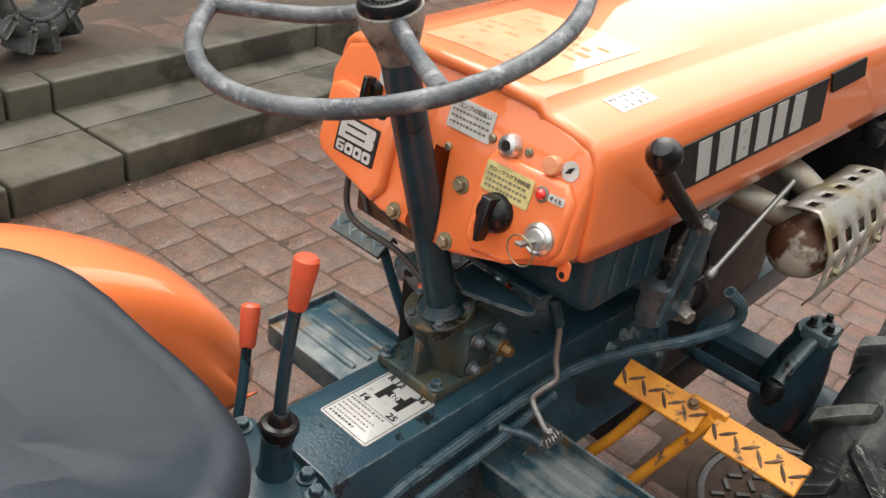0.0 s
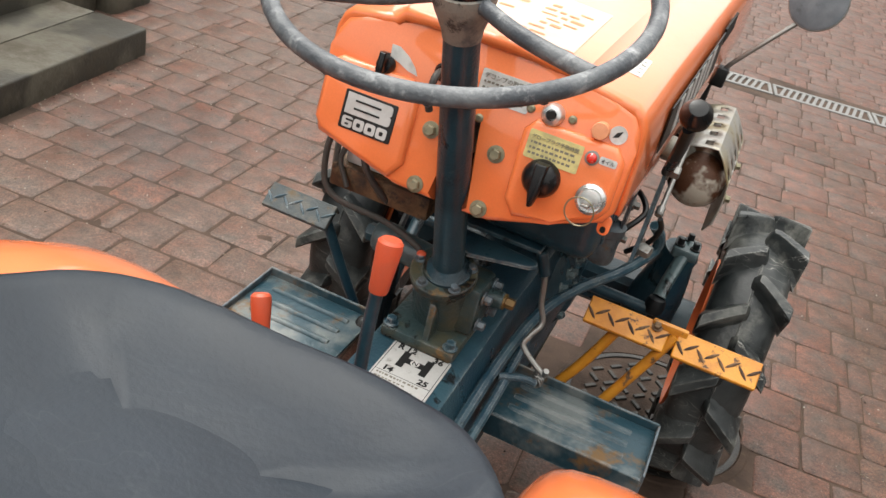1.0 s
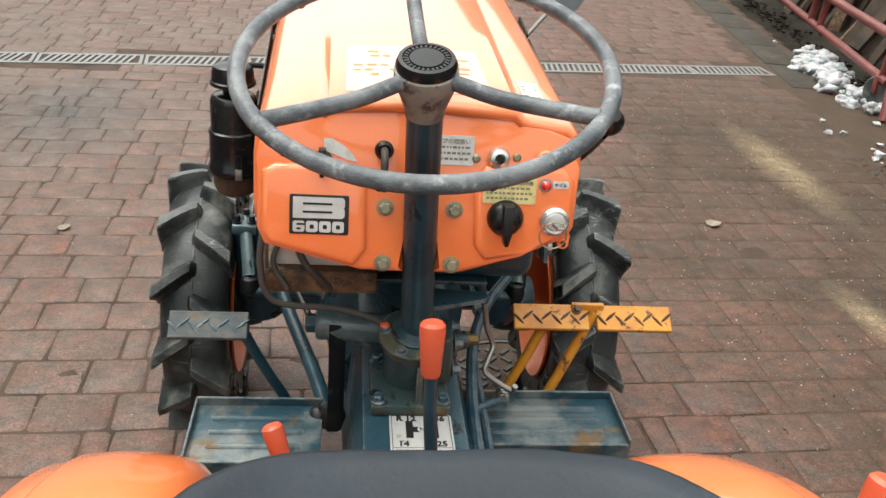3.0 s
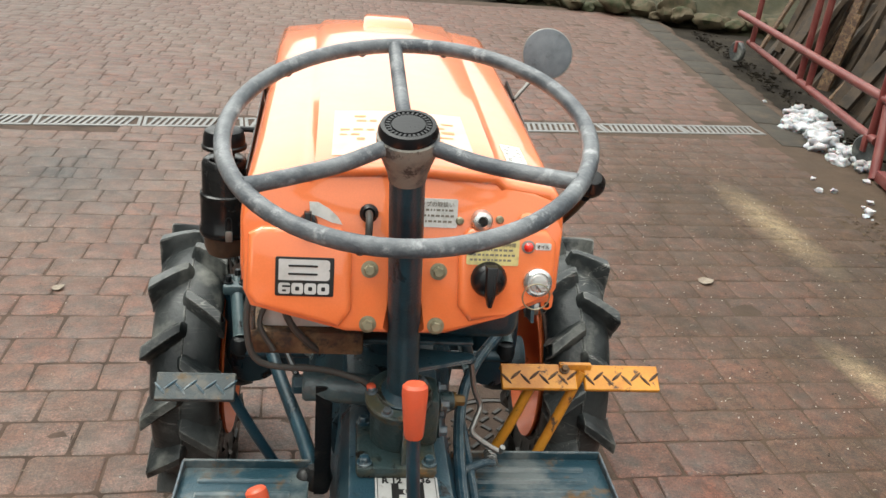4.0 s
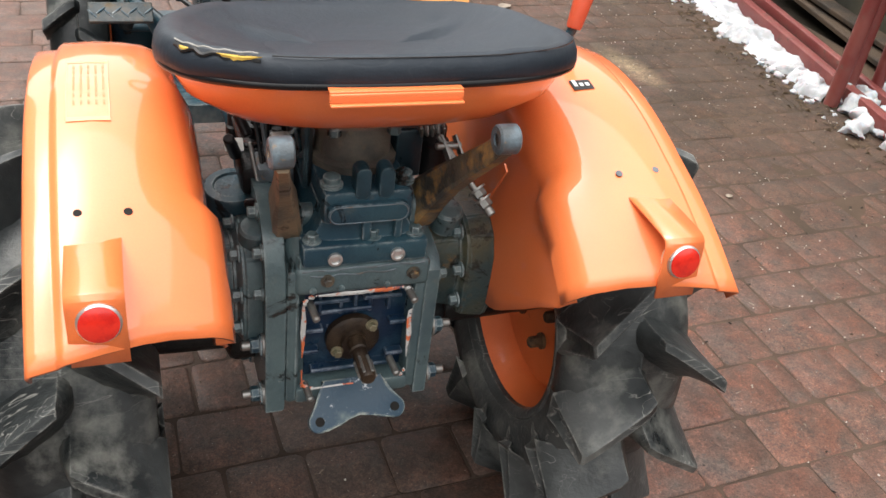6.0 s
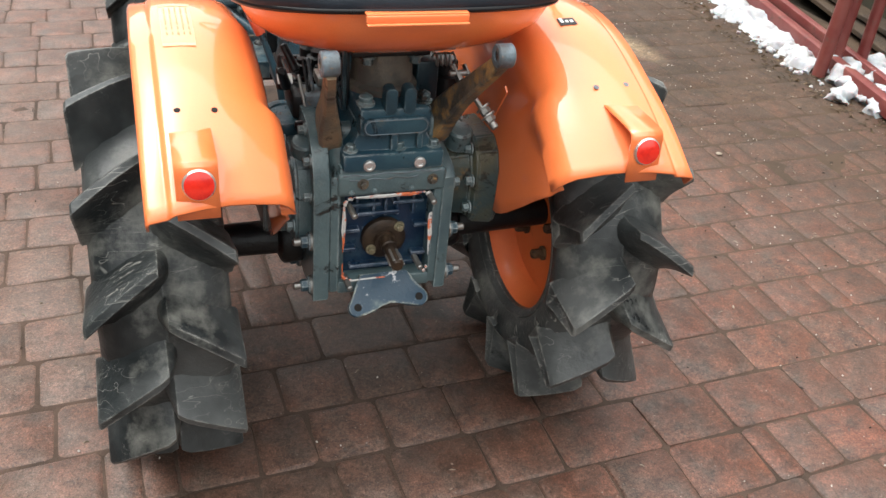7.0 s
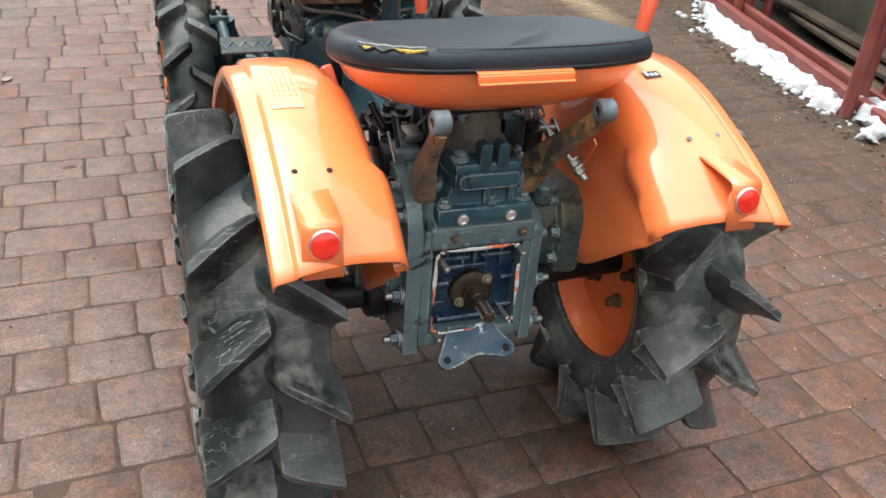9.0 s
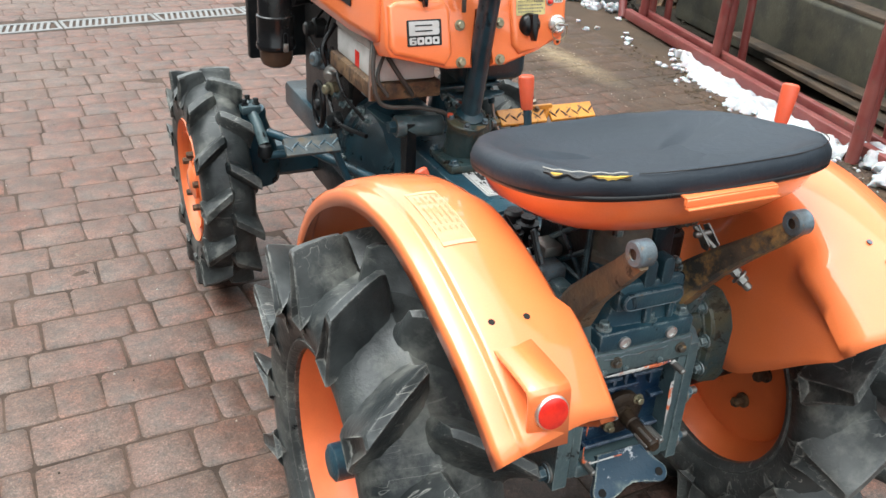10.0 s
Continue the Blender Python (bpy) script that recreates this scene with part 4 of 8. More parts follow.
# switches and lamps
part("decompression_knob", lathe([(0.0125, 0), (0.0125, 0.006), (0.010, 0.011), (0.006, 0.0125), (0.005, 0.009), (0.0, 0.009)], on_panel(0.086, 0.899), PN, 28), CHROME, dash, "domed chrome bezel")
# dark disc painted for the shaded bore of the bezel
part("hole", lathe([(0.0045, 0.009), (0.0045, 0.0128), (0, 0.0128)], on_panel(0.086, 0.899), PN, 16), HOLE_SHADE, dash)
part("glow_lamp", lathe([(0.0095, 0), (0.0095, 0.009), (0.0085, 0.0105), (0, 0.011)], on_panel(0.139, 0.900), PN, 24), PEACH, dash, "faded orange lamp button")
part("oil_lamp", lathe([(0.0055, 0.008), (0.0055, 0.013), (0.003, 0.016), (0, 0.0165)], on_panel(0.1405, 0.872), PN, 18), LENS, dash, "small red warning lamp")
part("lamp_seat", lathe([(0.0078, 0.006), (0.0078, 0.0105), (0.0055, 0.011)], on_panel(0.1405, 0.872), PN, 18), STEEL, dash)
sw = part("glow_switch", lathe([(0.021, 0.008), (0.0205, 0.014), (0.016, 0.022), (0.010, 0.025), (0, 0.026)], on_panel(0.097, 0.834), PN, 32), PLASTIC, dash, "black rotary switch")
bm = panel_slab([(0.0905, 0.852), (0.1035, 0.852), (0.1030, 0.822), (0.0990, 0.806), (0.0950, 0.806), (0.0910, 0.822)], 0.016, 0.018, 0.003)
part("grip", bm, PLASTIC, sw, "ribbed turning grip")
ky = part("ignition_lock", lathe([(0.0165, 0.008), (0.0165, 0.014), (0.013, 0.0175), (0.011, 0.0168), (0.0095, 0.020), (0, 0.0205)], on_panel(0.154, 0.832), PN, 32), CHROME, dash, "round chrome ignition lock")
part("key", panel_slab([(0.150, 0.8290), (0.158, 0.8290), (0.158, 0.8320), (0.150, 0.8320)], 0.026, 0.0195, 0.001), STEEL, ky, "small steel key")
ring_pts = [on_panel(0.149 + 0.0155 * math.cos(a), 0.820 + 0.0155 * math.sin(a), 0.030 + 0.004 * math.sin(a)) for a in [2 * math.pi * k / 24 for k in range(24)]]
part("key_ring", pipe(ring_pts, 0.0009, 6, per=1, closed=True), ZINC, ky, "thin brass split ring")
ls = part("light_switch", lathe([(0.0105, 0), (0.0105, 0.006), (0.0085, 0.011), (0, 0.012)], on_panel(-0.109, 0.889), PN, 24), PLASTIC, dash, "black light switch")
part("grip", panel_slab([(-0.113, 0.903), (-0.105, 0.903), (-0.1045, 0.885), (-0.107, 0.872), (-0.111, 0.872), (-0.1135, 0.885)], 0.014, 0.008, 0.003), PLASTIC, ls)
part("cable_grommet", lathe([(0.0105, 0), (0.0105, 0.005), (0.007, 0.009), (0.005, 0.007), (0, 0.007)], on_panel(-0.042, 0.902), PN, 20), PLASTIC, dash, "rubber grommet")
p = on_panel(-0.042, 0.902)
part("cable", pipe([p, p + PN * 0.02, p + PN * 0.032 + Vector((0, 0, -0.010)), p + PN * 0.034 + Vector((0, 0, -0.030)), p + PN * 0.031 + Vector((0.002, 0, -0.042))], 0.0042, 10), CABLE, dash, "stiff grey cable")
eyelet = part("panel_eyelet", slab(rounded(-0.007, 0.007, -0.014, 0.010, 0.0068), (0.174, 0.452, 0.802), (1, 0, 0), (0, 0, 1), 0.003, 0.0008), ORANGE, tractor, "small orange eyelet under the panel")
# near-black plate painted for the shade in the eyelet
part("hole", slab(rounded(-0.003, 0.003, -0.0105, -0.003, 0.0028), (0.174, 0.4488, 0.802), (1, 0, 0), (0, 0, 1), 0.0008, 0), HOLE_SHADE, eyelet)

# hood trim
band_o = [(0.586, 0.846), (0.952, 0.861), (0.930, 0.924), (0.584, 0.904)]
SLOPE = 0.033
for s in (-1, 1):
    def side_slab(outline, lift, thick):
        """A flat plate on the flared side of the bonnet."""
        x = 0.1714 + lift
        return slab(outline, (x if s > 0 else -x - thick, 0, 0), (s * SLOPE, 1, 0), (0, 0, 1), thick, 0)

    band = part("side_band", side_slab(band_o, 0.0, 0.0015), INK, hood, "black side band with six scratched silver blocks")
    for k in range(6):
        a = 0.646 + 0.0425 * k
        b, za, zb, sl = a + 0.026 + 0.004 * (k % 2), 0.853 + 0.0020 * k, 0.903 + 0.0026 * k, -0.018
        part("bar", side_slab([(a, za), (b, za + 0.0015), (b + sl, zb + 0.0015), (a + sl, zb)], 0.0015, 0.0008), PLATE, band)
    # no opening is cut: the slot's shade is a near-black plate
    part("air_slot", side_slab([(0.961, 0.898), (1.058, 0.905), (1.040, 0.934), (0.939, 0.927)], -0.002, 0.003), HOLE_SHADE, hood, "cooling slot drawn as a near-black plate for its shade")
HOOD_ROWS = rings


def on_hood(x, y, h):
    """A point h above the bonnet's skin."""
    k = max(j for j in range(len(HOOD_ROWS) - 1) if HOOD_ROWS[j][0].y <= y)
    a, b = HOOD_ROWS[k], HOOD_ROWS[k + 1]
    f = (y - a[0].y) / (b[0].y - a[0].y)
    row = sorted([p.lerp(q, f) for p, q in zip(a, b)][2:-2], key=lambda p: p.x)
    j = max(i for i in range(len(row) - 1) if row[i].x <= x)
    g = (x - row[j].x) / max(row[j + 1].x - row[j].x, 1e-6)
    return Vector((x, y, row[j].z + (row[j + 1].z - row[j].z) * g + h))


def hood_decal(name, x0, x1, y0, y1, h, material, parent, label=""):
    return part(name, loft([[on_hood(x0 + (x1 - x0) * i / 16, y0 + (y1 - y0) * k / 6, h) for i in range(17)] for k in range(7)]), material, parent, label)


# sky glare on the whitish sticker is put into its peach colour
BONNET_LABEL = surface("glare_peach_bonnet_label", (0.80, 0.40, 0.22), 0.4, alt=(0.76, 0.34, 0.17), alt_scale=22.0, bump=0.0, grain=500.0, coat=1.0)
st = hood_decal("bonnet_sticker", -0.086, 0.080, 0.492, 0.672, 0.0006, BONNET_LABEL, hood, "large warning sticker, coloured peach as if washed out by glare")
rnd = random.Random(8)
for k in range(8):
    x = -0.078
    while x < 0.055:
        w = rnd.uniform(0.006, 0.020)
        if rnd.random() < 0.5 and not -0.012 < x < 0.008:
            hood_decal("print", x, x + w, 0.508 + k * 0.019, 0.508 + k * 0.019 + rnd.uniform(0.005, 0.010), 0.0010, RED_INK, st)
        x += w + 0.004
st = hood_decal("small_sticker", 0.124, 0.150, 0.535, 0.600, 0.0006, LABEL, hood, "small white printed sticker")
for k in range(9):
    x = 0.127
    while x < 0.144:
        w = rnd.uniform(0.002, 0.006)
        hood_decal("print", x, x + w, 0.539 + k * 0.0064, 0.539 + k * 0.0064 + rnd.uniform(0.0015, 0.0045), 0.0010, PLATE if rnd.random() < 0.6 else FADED, st)
        x += w + rnd.uniform(0.001, 0.004)

# steering
COL0, COL1 = Vector((0.011, 0.472, 0.655)), Vector((-0.008, 0.372, 0.985))
AX = (COL1 - COL0).normalized()
part("steering_column", lathe([(0.030, -0.004), (0.030, 0.004), (0.0225, 0.010), (0.0195, 0.014), (0.0185, 0.34)], COL0, AX, 28), BLUE, tractor, "dark blue steering column tube")
WC = COL1 + AX * 0.035
SU = Vector((1, 0, 0))
SU = (SU - AX * SU.dot(AX)).normalized()
SV = AX.cross(SU)
rim_pts = [WC + AX * 0.006 + (SU * math.cos(2 * math.pi * k / 72) + SV * math.sin(2 * math.pi * k / 72)) * 0.1775 for k in range(72)]
sw_rim = part("steering_wheel", pipe(rim_pts, 0.0083, 14, per=1, closed=True), WHEEL_GREY, tractor, "weathered grey three-spoke steering wheel", 60)
part("hub", lathe([(0.0195, -0.050), (0.021, -0.040), (0.028, -0.020), (0.0315, -0.008), (0.0315, 0.002), (0.028, 0.004)], WC, AX, 28), HUB_WORN, sw_rim, "hub with flaking paint")
cap = part("hub_cap", lathe([(0.0292, 0.002), (0.0300, 0.008), (0.0275, 0.0140), (0.0235, 0.0145), (0.0230, 0.0125), (0.017, 0.0125), (0.0165, 0.0145), (0.0, 0.0150)], WC, AX, 36), PLASTIC, sw_rim, "embossed black horn cap")
for k in range(28):
    a = 2 * math.pi * k / 28
    c = WC + AX * 0.0132 + (SU * math.cos(a) + SV * math.sin(a)) * 0.0203
    part("tooth", box(-0.0012, 0.0012, -0.0022, 0.0022, -0.001, 0.001, 0, bm=None, m=Matrix.Translation(c) @ AX.to_track_quat("Z", "Y").to_matrix().to_4x4() @ pose(0, 0, 0, 0, 0, math.degrees(a) + 90)), PLASTIC, cap, smooth=0)
for deg in (93, 211, 331):
    a = radians(deg)
    d = SU * math.cos(a) + SV * math.sin(a)
    part("spoke", pipe([WC + d * 0.024 - AX * 0.004, WC + d * 0.08 - AX * 0.006, WC + d * 0.15 + AX * 0.002, WC + d * 0.174 + AX * 0.006], 0.0080, 12), WHEEL_GREY, sw_rim, "", 60)
for k in range(12):
    a = 2 * math.pi * (k + 0.5) / 12
    d = SU * math.cos(a) + SV * math.sin(a)
    part("finger_bump", lathe([(0.005, 0), (0.003, 0.0025), (0, 0.003)], WC + d * 0.1775 - AX * 0.0016, -AX, 10), WHEEL_GREY, sw_rim)

# steering box
SBC = Vector((0.0065, 0.4715, 0.653))
sb = part("steering_box", lathe([(0.040, -0.088), (0.037, -0.080), (0.036, -0.014), (0.0415, -0.011), (0.042, -0.007), (0.0425, -0.006), (0.0425, 0.0), (0.041, 0.0015), (0.027, 0.002), (0.026, 0.007), (0.020, 0.009)], SBC, AX, 36), STAINED, tractor, "oil-stained cast steering box")
for k in range(5):
    a = 2 * math.pi * k / 5 + 0.5
    part("bolt", hexagon(SBC + AX * 0.001 + (SU * math.cos(a) + SV * math.sin(a)) * 0.0345, AX, 0.0052, 0.006), EYE, sb)
part("base_flange", box(-0.044, 0.058, 0.425, 0.535, 0.557, 0.574, 0.006), STAINED, sb)
for x, y in ((-0.034, 0.436), (0.048, 0.436), (0.048, 0.524), (-0.034, 0.524)):
    part("bolt", hexagon((x, y, 0.574), (0, 0, 1), 0.0068, 0.008), BLUE_WORN, sb)
part("web", slab([(0, 0), (0.045, 0), (0, 0.055)], (0.012, 0.430, 0.574), (0, 1, 0), (0, 0, 1), 0.008, 0.002), STAINED, sb)
part("side_case", box(0.020, 0.062, 0.468, 0.532, 0.574, 0.646, 0.010), STAINED, sb, "bulged side of the steering box")
for y, z in ((0.480, 0.632), (0.520, 0.632), (0.480, 0.592), (0.522, 0.590)):
    part("bolt", hexagon((0.062, y, z), (1, 0, 0), 0.0062, 0.009), EYE, sb)
part("cross_shaft", rod((-0.02, 0.530, 0.620), (-0.112, 0.540, 0.622), 0.021), GREASE, sb, "drop-arm shaft boss")
part("side_boss", rod((0.05, 0.502, 0.622), (0.082, 0.507, 0.622), 0.012), STAINED, sb)
part("brass_plug", hexagon((0.082, 0.507, 0.622), (1, 0, 0), 0.0075, 0.012), surface("brass", (0.16, 0.095, 0.03), 0.5, 0.4), sb, "brass plug")
part("red_button", lathe([(0.0055, 0), (0.006, 0.006), (0.003, 0.008), (0, 0.008)], (-0.028, 0.478, 0.655), AX, 14), KNOB, sb)
part("drop_arm", slab([(-0.016, -0.012), (0.012, -0.012), (0.010, 0.05), (0.018, 0.162), (-0.018, 0.162), (-0.014, 0.05)], (-0.098, 0.535, 0.470), (0, 1, 0), (0, 0, 1), 0.022, 0.008), DARK, sb, "greasy black forged steering arm")
part("arm_boss", lathe([(0.019, 0.0), (0.022, 0.004), (0.022, 0.030), (0.018, 0.036), (0.016, 0.060)], (-0.116, 0.540, 0.622), (1, 0, 0), 24), GREASE, sb, "", 40)
part("arm_joint", lathe([(0.0, -0.016), (0.011, -0.012), (0.0155, 0.0), (0.011, 0.012), (0.0, 0.016)], (-0.110, 0.545, 0.464), (0, 0, 1), 18), DARK, sb, "", 60)
part("arm_nut", hexagon((-0.110, 0.540, 0.622), (-1, 0, 0), 0.013, 0.016), BLUE, sb)
part("drag_link", pipe([(-0.100, 0.558, 0.468), (-0.120, 0.640, 0.470), (-0.165, 0.820, 0.455), (-0.205, 0.985, 0.440), (-0.240, 1.050, 0.440)], 0.0112, 12), BLUE, sb, "steering drag link")
part("ball_joint", lathe([(0.0, -0.02), (0.015, -0.016), (0.02, 0.0), (0.016, 0.016), (0, 0.02)], (-0.092, 0.545, 0.466), (0, 0.3, 1), 18), DARK, sb)

# transmission tunnel and plate
tun = part("transmission_case", loft([[Vector((x + (0.02 if y > 0.6 else 0.0) * (1 if x > 0.02 else -1) * 0.5, y, z)) for x, z in ((-0.075, 0.36), (-0.062, 0.52), (-0.052, 0.551), (-0.040, 0.557), (0.062, 0.557), (0.076, 0.551), (0.088, 0.52), (0.100, 0.36))] for y in (0.255, 0.30, 0.60, 0.90)], True, True), BLUE_WORN, tractor, "dark blue gearbox housing under the steering column", 30)
plate = part("shift_plate", slab(rounded(0, 0.078, 0, 0.112, 0.004), (-0.020, 0.317, 0.5572), (1, 0, 0), (0, 1, 0), 0.0015, 0.0005), PLATE, tun, "worn silver gear-shift diagram plate")
for x0, x1, y0, y1 in ((0.020, 0.029, 0.066, 0.098), (0.051, 0.060, 0.066, 0.098), (0.029, 0.051, 0.077, 0.087)):
    part("print", slab([(x0, y0), (x1, y0), (x1, y1), (x0, y1)], (-0.020, 0.317, 0.5588), (1, 0, 0), (0, 1, 0), 0.0003, 0), INK, plate, smooth=0)
for text, x, y, size in (("R", 0.008, 0.0985, 0.0135), ("12", 0.0195, 0.0985, 0.0135), ("36", 0.0555, 0.0985, 0.0135), ("14", 0.009, 0.0505, 0.0135), ("25", 0.0555, 0.0505, 0.0135)):
    for dx in (0.0, 0.0004, 0.0008):
        lettering(text, size, (-0.020 + x + dx, 0.317 + y, 0.5591 + dx * 0.2), (1, 0, 0), (0, 1, 0), INK, plate)
part("print", slab(disc_outline(0.0058, 20, 0.040, 0.082), (-0.020, 0.317, 0.5592), (1, 0, 0), (0, 1, 0), 0.0003, 0), LABEL, plate)
lettering("N", 0.010, (0.0165, 0.3955, 0.5596), (1, 0, 0), (0, 1, 0), INK, plate)
rnd = random.Random(4)
for r in range(6):
    x, y, deep = 0.007, 0.0415 - r * 0.0066, 0.0030 if r in (0, 5) else 0.0021
    while x < (0.060 if r not in (1, 5) else 0.048):
        w = rnd.uniform(0.0016, 0.0042)
        part("print", slab([(x, y), (x + w, y), (x + w, y + deep), (x, y + deep)], (-0.020, 0.317, 0.5588), (1, 0, 0), (0, 1, 0), 0.0003, 0), INK if r == 5 else FADED, plate, smooth=0)
        x += w + rnd.uniform(0.0012, 0.0026)
for x0, x1, y0, y1 in ((0.0025, 0.0755, 0.1088, 0.1096), (0.0025, 0.0755, 0.0024, 0.0032), (0.0025, 0.0033, 0.0032, 0.1088), (0.0747, 0.0755, 0.0032, 0.1088), (0.0033, 0.0747, 0.0478, 0.0483)):
    part("border", slab([(x0, y0), (x1, y0), (x1, y1), (x0, y1)], (-0.020, 0.317, 0.5588), (1, 0, 0), (0, 1, 0), 0.0003, 0), INK, plate, smooth=0)

# shift levers
sl = part("gear_lever", pipe([(0.014, 0.233, 0.610), (0.012, 0.237, 0.65), (0.008, 0.246, 0.70), (0.006, 0.255, 0.745)], 0.0070, 12), BLUE, tractor, "bent blue gear lever")
part("knob", lathe([(0.0088, 0.0), (0.0100, 0.003), (0.0132, 0.047), (0.0128, 0.054), (0.010, 0.057), (0, 0.058)], (0.0065, 0.256, 0.740), (-0.02, 0.20, 1), 24), KNOB, sl, "tapered salmon knob")
part("lever_boot", lathe([(0.0175, 0.0), (0.0180, 0.010), (0.0205, 0.0115), (0.0208, 0.019), (0.0190, 0.0215), (0.0135, 0.0225), (0.0115, 0.030), (0.0092, 0.034), (0.0080, 0.035)], (0.014, 0.233, 0.590), (0, 0.05, 1), 28), PLASTIC, sl, "ribbed rubber boot")
sl = part("range_lever", pipe([(-0.104, 0.245, 0.42), (-0.113, 0.270, 0.50), (-0.128, 0.290, 0.55), (-0.140, 0.303, 0.59)], 0.0065, 12), BLUE, tractor, "thin blue range lever")
part("knob", lathe([(0.0085, 0.0), (0.0098, 0.003), (0.0122, 0.044), (0.0118, 0.050), (0.009, 0.053), (0, 0.054)], (-0.139, 0.302, 0.580), (-0.36, 0.38, 1), 22), KNOB, sl, "tapered salmon knob")
sl = part("hydraulic_lever", pipe([(0.205, 0.10, 0.52), (0.235, 0.05, 0.62), (0.275, -0.005, 0.72), (0.297, -0.014, 0.785)], 0.0065, 12), BLUE, tractor, "blue hydraulic lift lever")
part("knob", lathe([(0.0092, 0.0), (0.0105, 0.004), (0.0135, 0.051), (0.0130, 0.058), (0.010, 0.061), (0, 0.062)], (0.296, -0.015, 0.781), (0.26, 0.18, 1), 22), KNOB, sl, "tapered salmon knob")

# foot plates
def foot_plate(x0, x1, y0, y1, z, s):
    bm = box(x0, x1, y0, y1, z - 0.006, z, 0.002)
    ob = part("foot_plate", bm, FOOT, tractor, "scuffed blue steel foot plate")
    outer = x1 if s > 0 else x0
    part("edge", box(x0, x1, y0 - 0.004, y0, z - 0.035, z + 0.001, 0.001, 1), FOOT, ob)
    part("edge", box(x0, x1, y1, y1 + 0.004, z - 0.006, z + 0.012, 0.001, 1), FOOT, ob)
    part("end_lip", box(outer - 0.0015, outer + 0.002, y0 - 0.004, y1 + 0.004, z - 0.030, z + 0.010, 0.001, 1), EYE, ob, "bent end lip worn to bare steel")
    for k in range(3):
        y = y0 + (y1 - y0) * (0.25 + 0.25 * k)
        part("rib", lathe([(0.006, -(x1 - x0) * 0.36), (0.007, -(x1 - x0) * 0.34), (0.007, (x1 - x0) * 0.34), (0.006, (x1 - x0) * 0.36)], ((x0 + x1) / 2, y, z - 0.003), (1, 0, 0), 10), FOOT, ob)
    return ob


foot_plate(0.098, 0.322, 0.482, 0.586, 0.470, 1)
foot_plate(-0.280, -0.105, 0.444, 0.562, 0.470, -1)


# pedals
def pedal(x0, x1, y, z, material, arms, label):
    rot = Matrix.Translation((0, y, z)) @ pose(0, 0, 0, 38, 0, 0)
    ob = part("pedal", box(x0, x1, -0.019, 0.019, -0.004, 0.004, 0.0015, 1, m=rot), material, tractor, label)
    n = 8
    for k in range(n):
        x = x0 + (k + 0.5) * (x1 - x0) / n
        up = 40 if k % 2 else -48
        row = 0.003 if k % 2 else -0.003
        part("tread", lathe([(0.0, -0.0125), (0.0018, -0.008), (0.0026, 0), (0.0018, 0.008), (0.0, 0.0125)], rot @ Vector((x, row, 0.0036)), rot.to_3x3() @ Vector((math.cos(radians(up)), math.sin(radians(up)), 0)), 8), RUST if material is YELLOW else BLUE_WORN, ob)
    part("front_lip", box(x0, x1, 0.017, 0.021, -0.014, 0.004, 0.001, 1, m=rot), material, ob)
    for p in arms:
        part("arm", pipe(p, 0.0078, 12), material if material is YELLOW else BLUE_WORN, ob)
    return ob


pedal(0.173, 0.288, 0.648, 0.572, YELLOW, [[(0.228, 0.655, 0.57), (0.19, 0.645, 0.48), (0.140, 0.63, 0.39)]], "yellow chequer-plate brake pedal, chipped")
pedal(0.300, 0.416, 0.648, 0.572, YELLOW, [[(0.298, 0.655, 0.58), (0.262, 0.64, 0.50), (0.215, 0.62, 0.40)]], "yellow chequer-plate brake pedal, chipped")
part("pedal_link", box(0.262, 0.312, 0.655, 0.664, 0.574, 0.592, 0.002), YELLOW, tractor)
part("link_pin", hexagon((0.270, 0.655, 0.584), (0, -0.6, 0.8), 0.0055, 0.006), RUST, tractor)
pedal(-0.319, -0.211, 0.596, 0.578, PEDAL, [[(-0.222, 0.60, 0.575), (-0.19, 0.61, 0.50), (-0.145, 0.62, 0.41)]], "worn blue chequer-plate clutch pedal")

# seat
def seat_ring(scale, z, drop=0.0, n=64):
    """An outline between ellipse and rectangle; the back edge stands higher than the front, which is cut in for the legs."""
    out = []
    for k in range(n):
        a = 2 * math.pi * k / n
        c, s = math.cos(a), math.sin(a)
        e = 2 / 2.8
        x = 0.231 * math.copysign(abs(c) ** e, c) * scale
        y = 0.166 * math.copysign(abs(s) ** e, s) * scale
        if y > 0:
            x *= 1 - (0.05 if x < 0 else 0.02) * (y / 0.166)
            y = y * 1.20 - 0.011 * scale * max(0.0, 1 - (x / 0.14) ** 2) * (y / 0.166) ** 2
        out.append(Vector((x + 0.001, y - 0.082, z - 0.185 * y + drop * (x / 0.231) ** 2)))
    return out


seat = part("seat_pan", loft([seat_ring(f, z) for f, z in ((0.30, 0.706), (0.55, 0.712), (0.74, 0.726), (0.90, 0.750), (0.965, 0.778), (0.975, 0.788), (0.95, 0.786), (0.90, 0.755))], True, True), ORANGE, tractor, "orange pressed seat pan", 60)
bm = loft([seat_ring(f, z, d) for f, z, d in ((0.960, 0.781, 0), (0.995, 0.781, 0), (1.012, 0.784, 0), (1.019, 0.791, 0), (1.012, 0.800, 0), (0.985, 0.810, 0.002), (0.940, 0.8135, 0.003), (0.880, 0.808, 0.004), (0.77, 0.797, 0.007), (0.60, 0.788, 0.010), (0.40, 0.785, 0.010), (0.18, 0.786, 0.0), (0.04, 0.786, 0.0))], True, True)
for v in bm.verts:
    v.co.z += (0.0045 * noise.noise(v.co * 13) + 0.0022 * noise.noise(v.co * 31) - 0.015 * math.exp(-((v.co.x + 0.003) / 0.12) ** 2 - ((v.co.y + 0.03) / 0.10) ** 2)) * (v.co.z > 0.775)
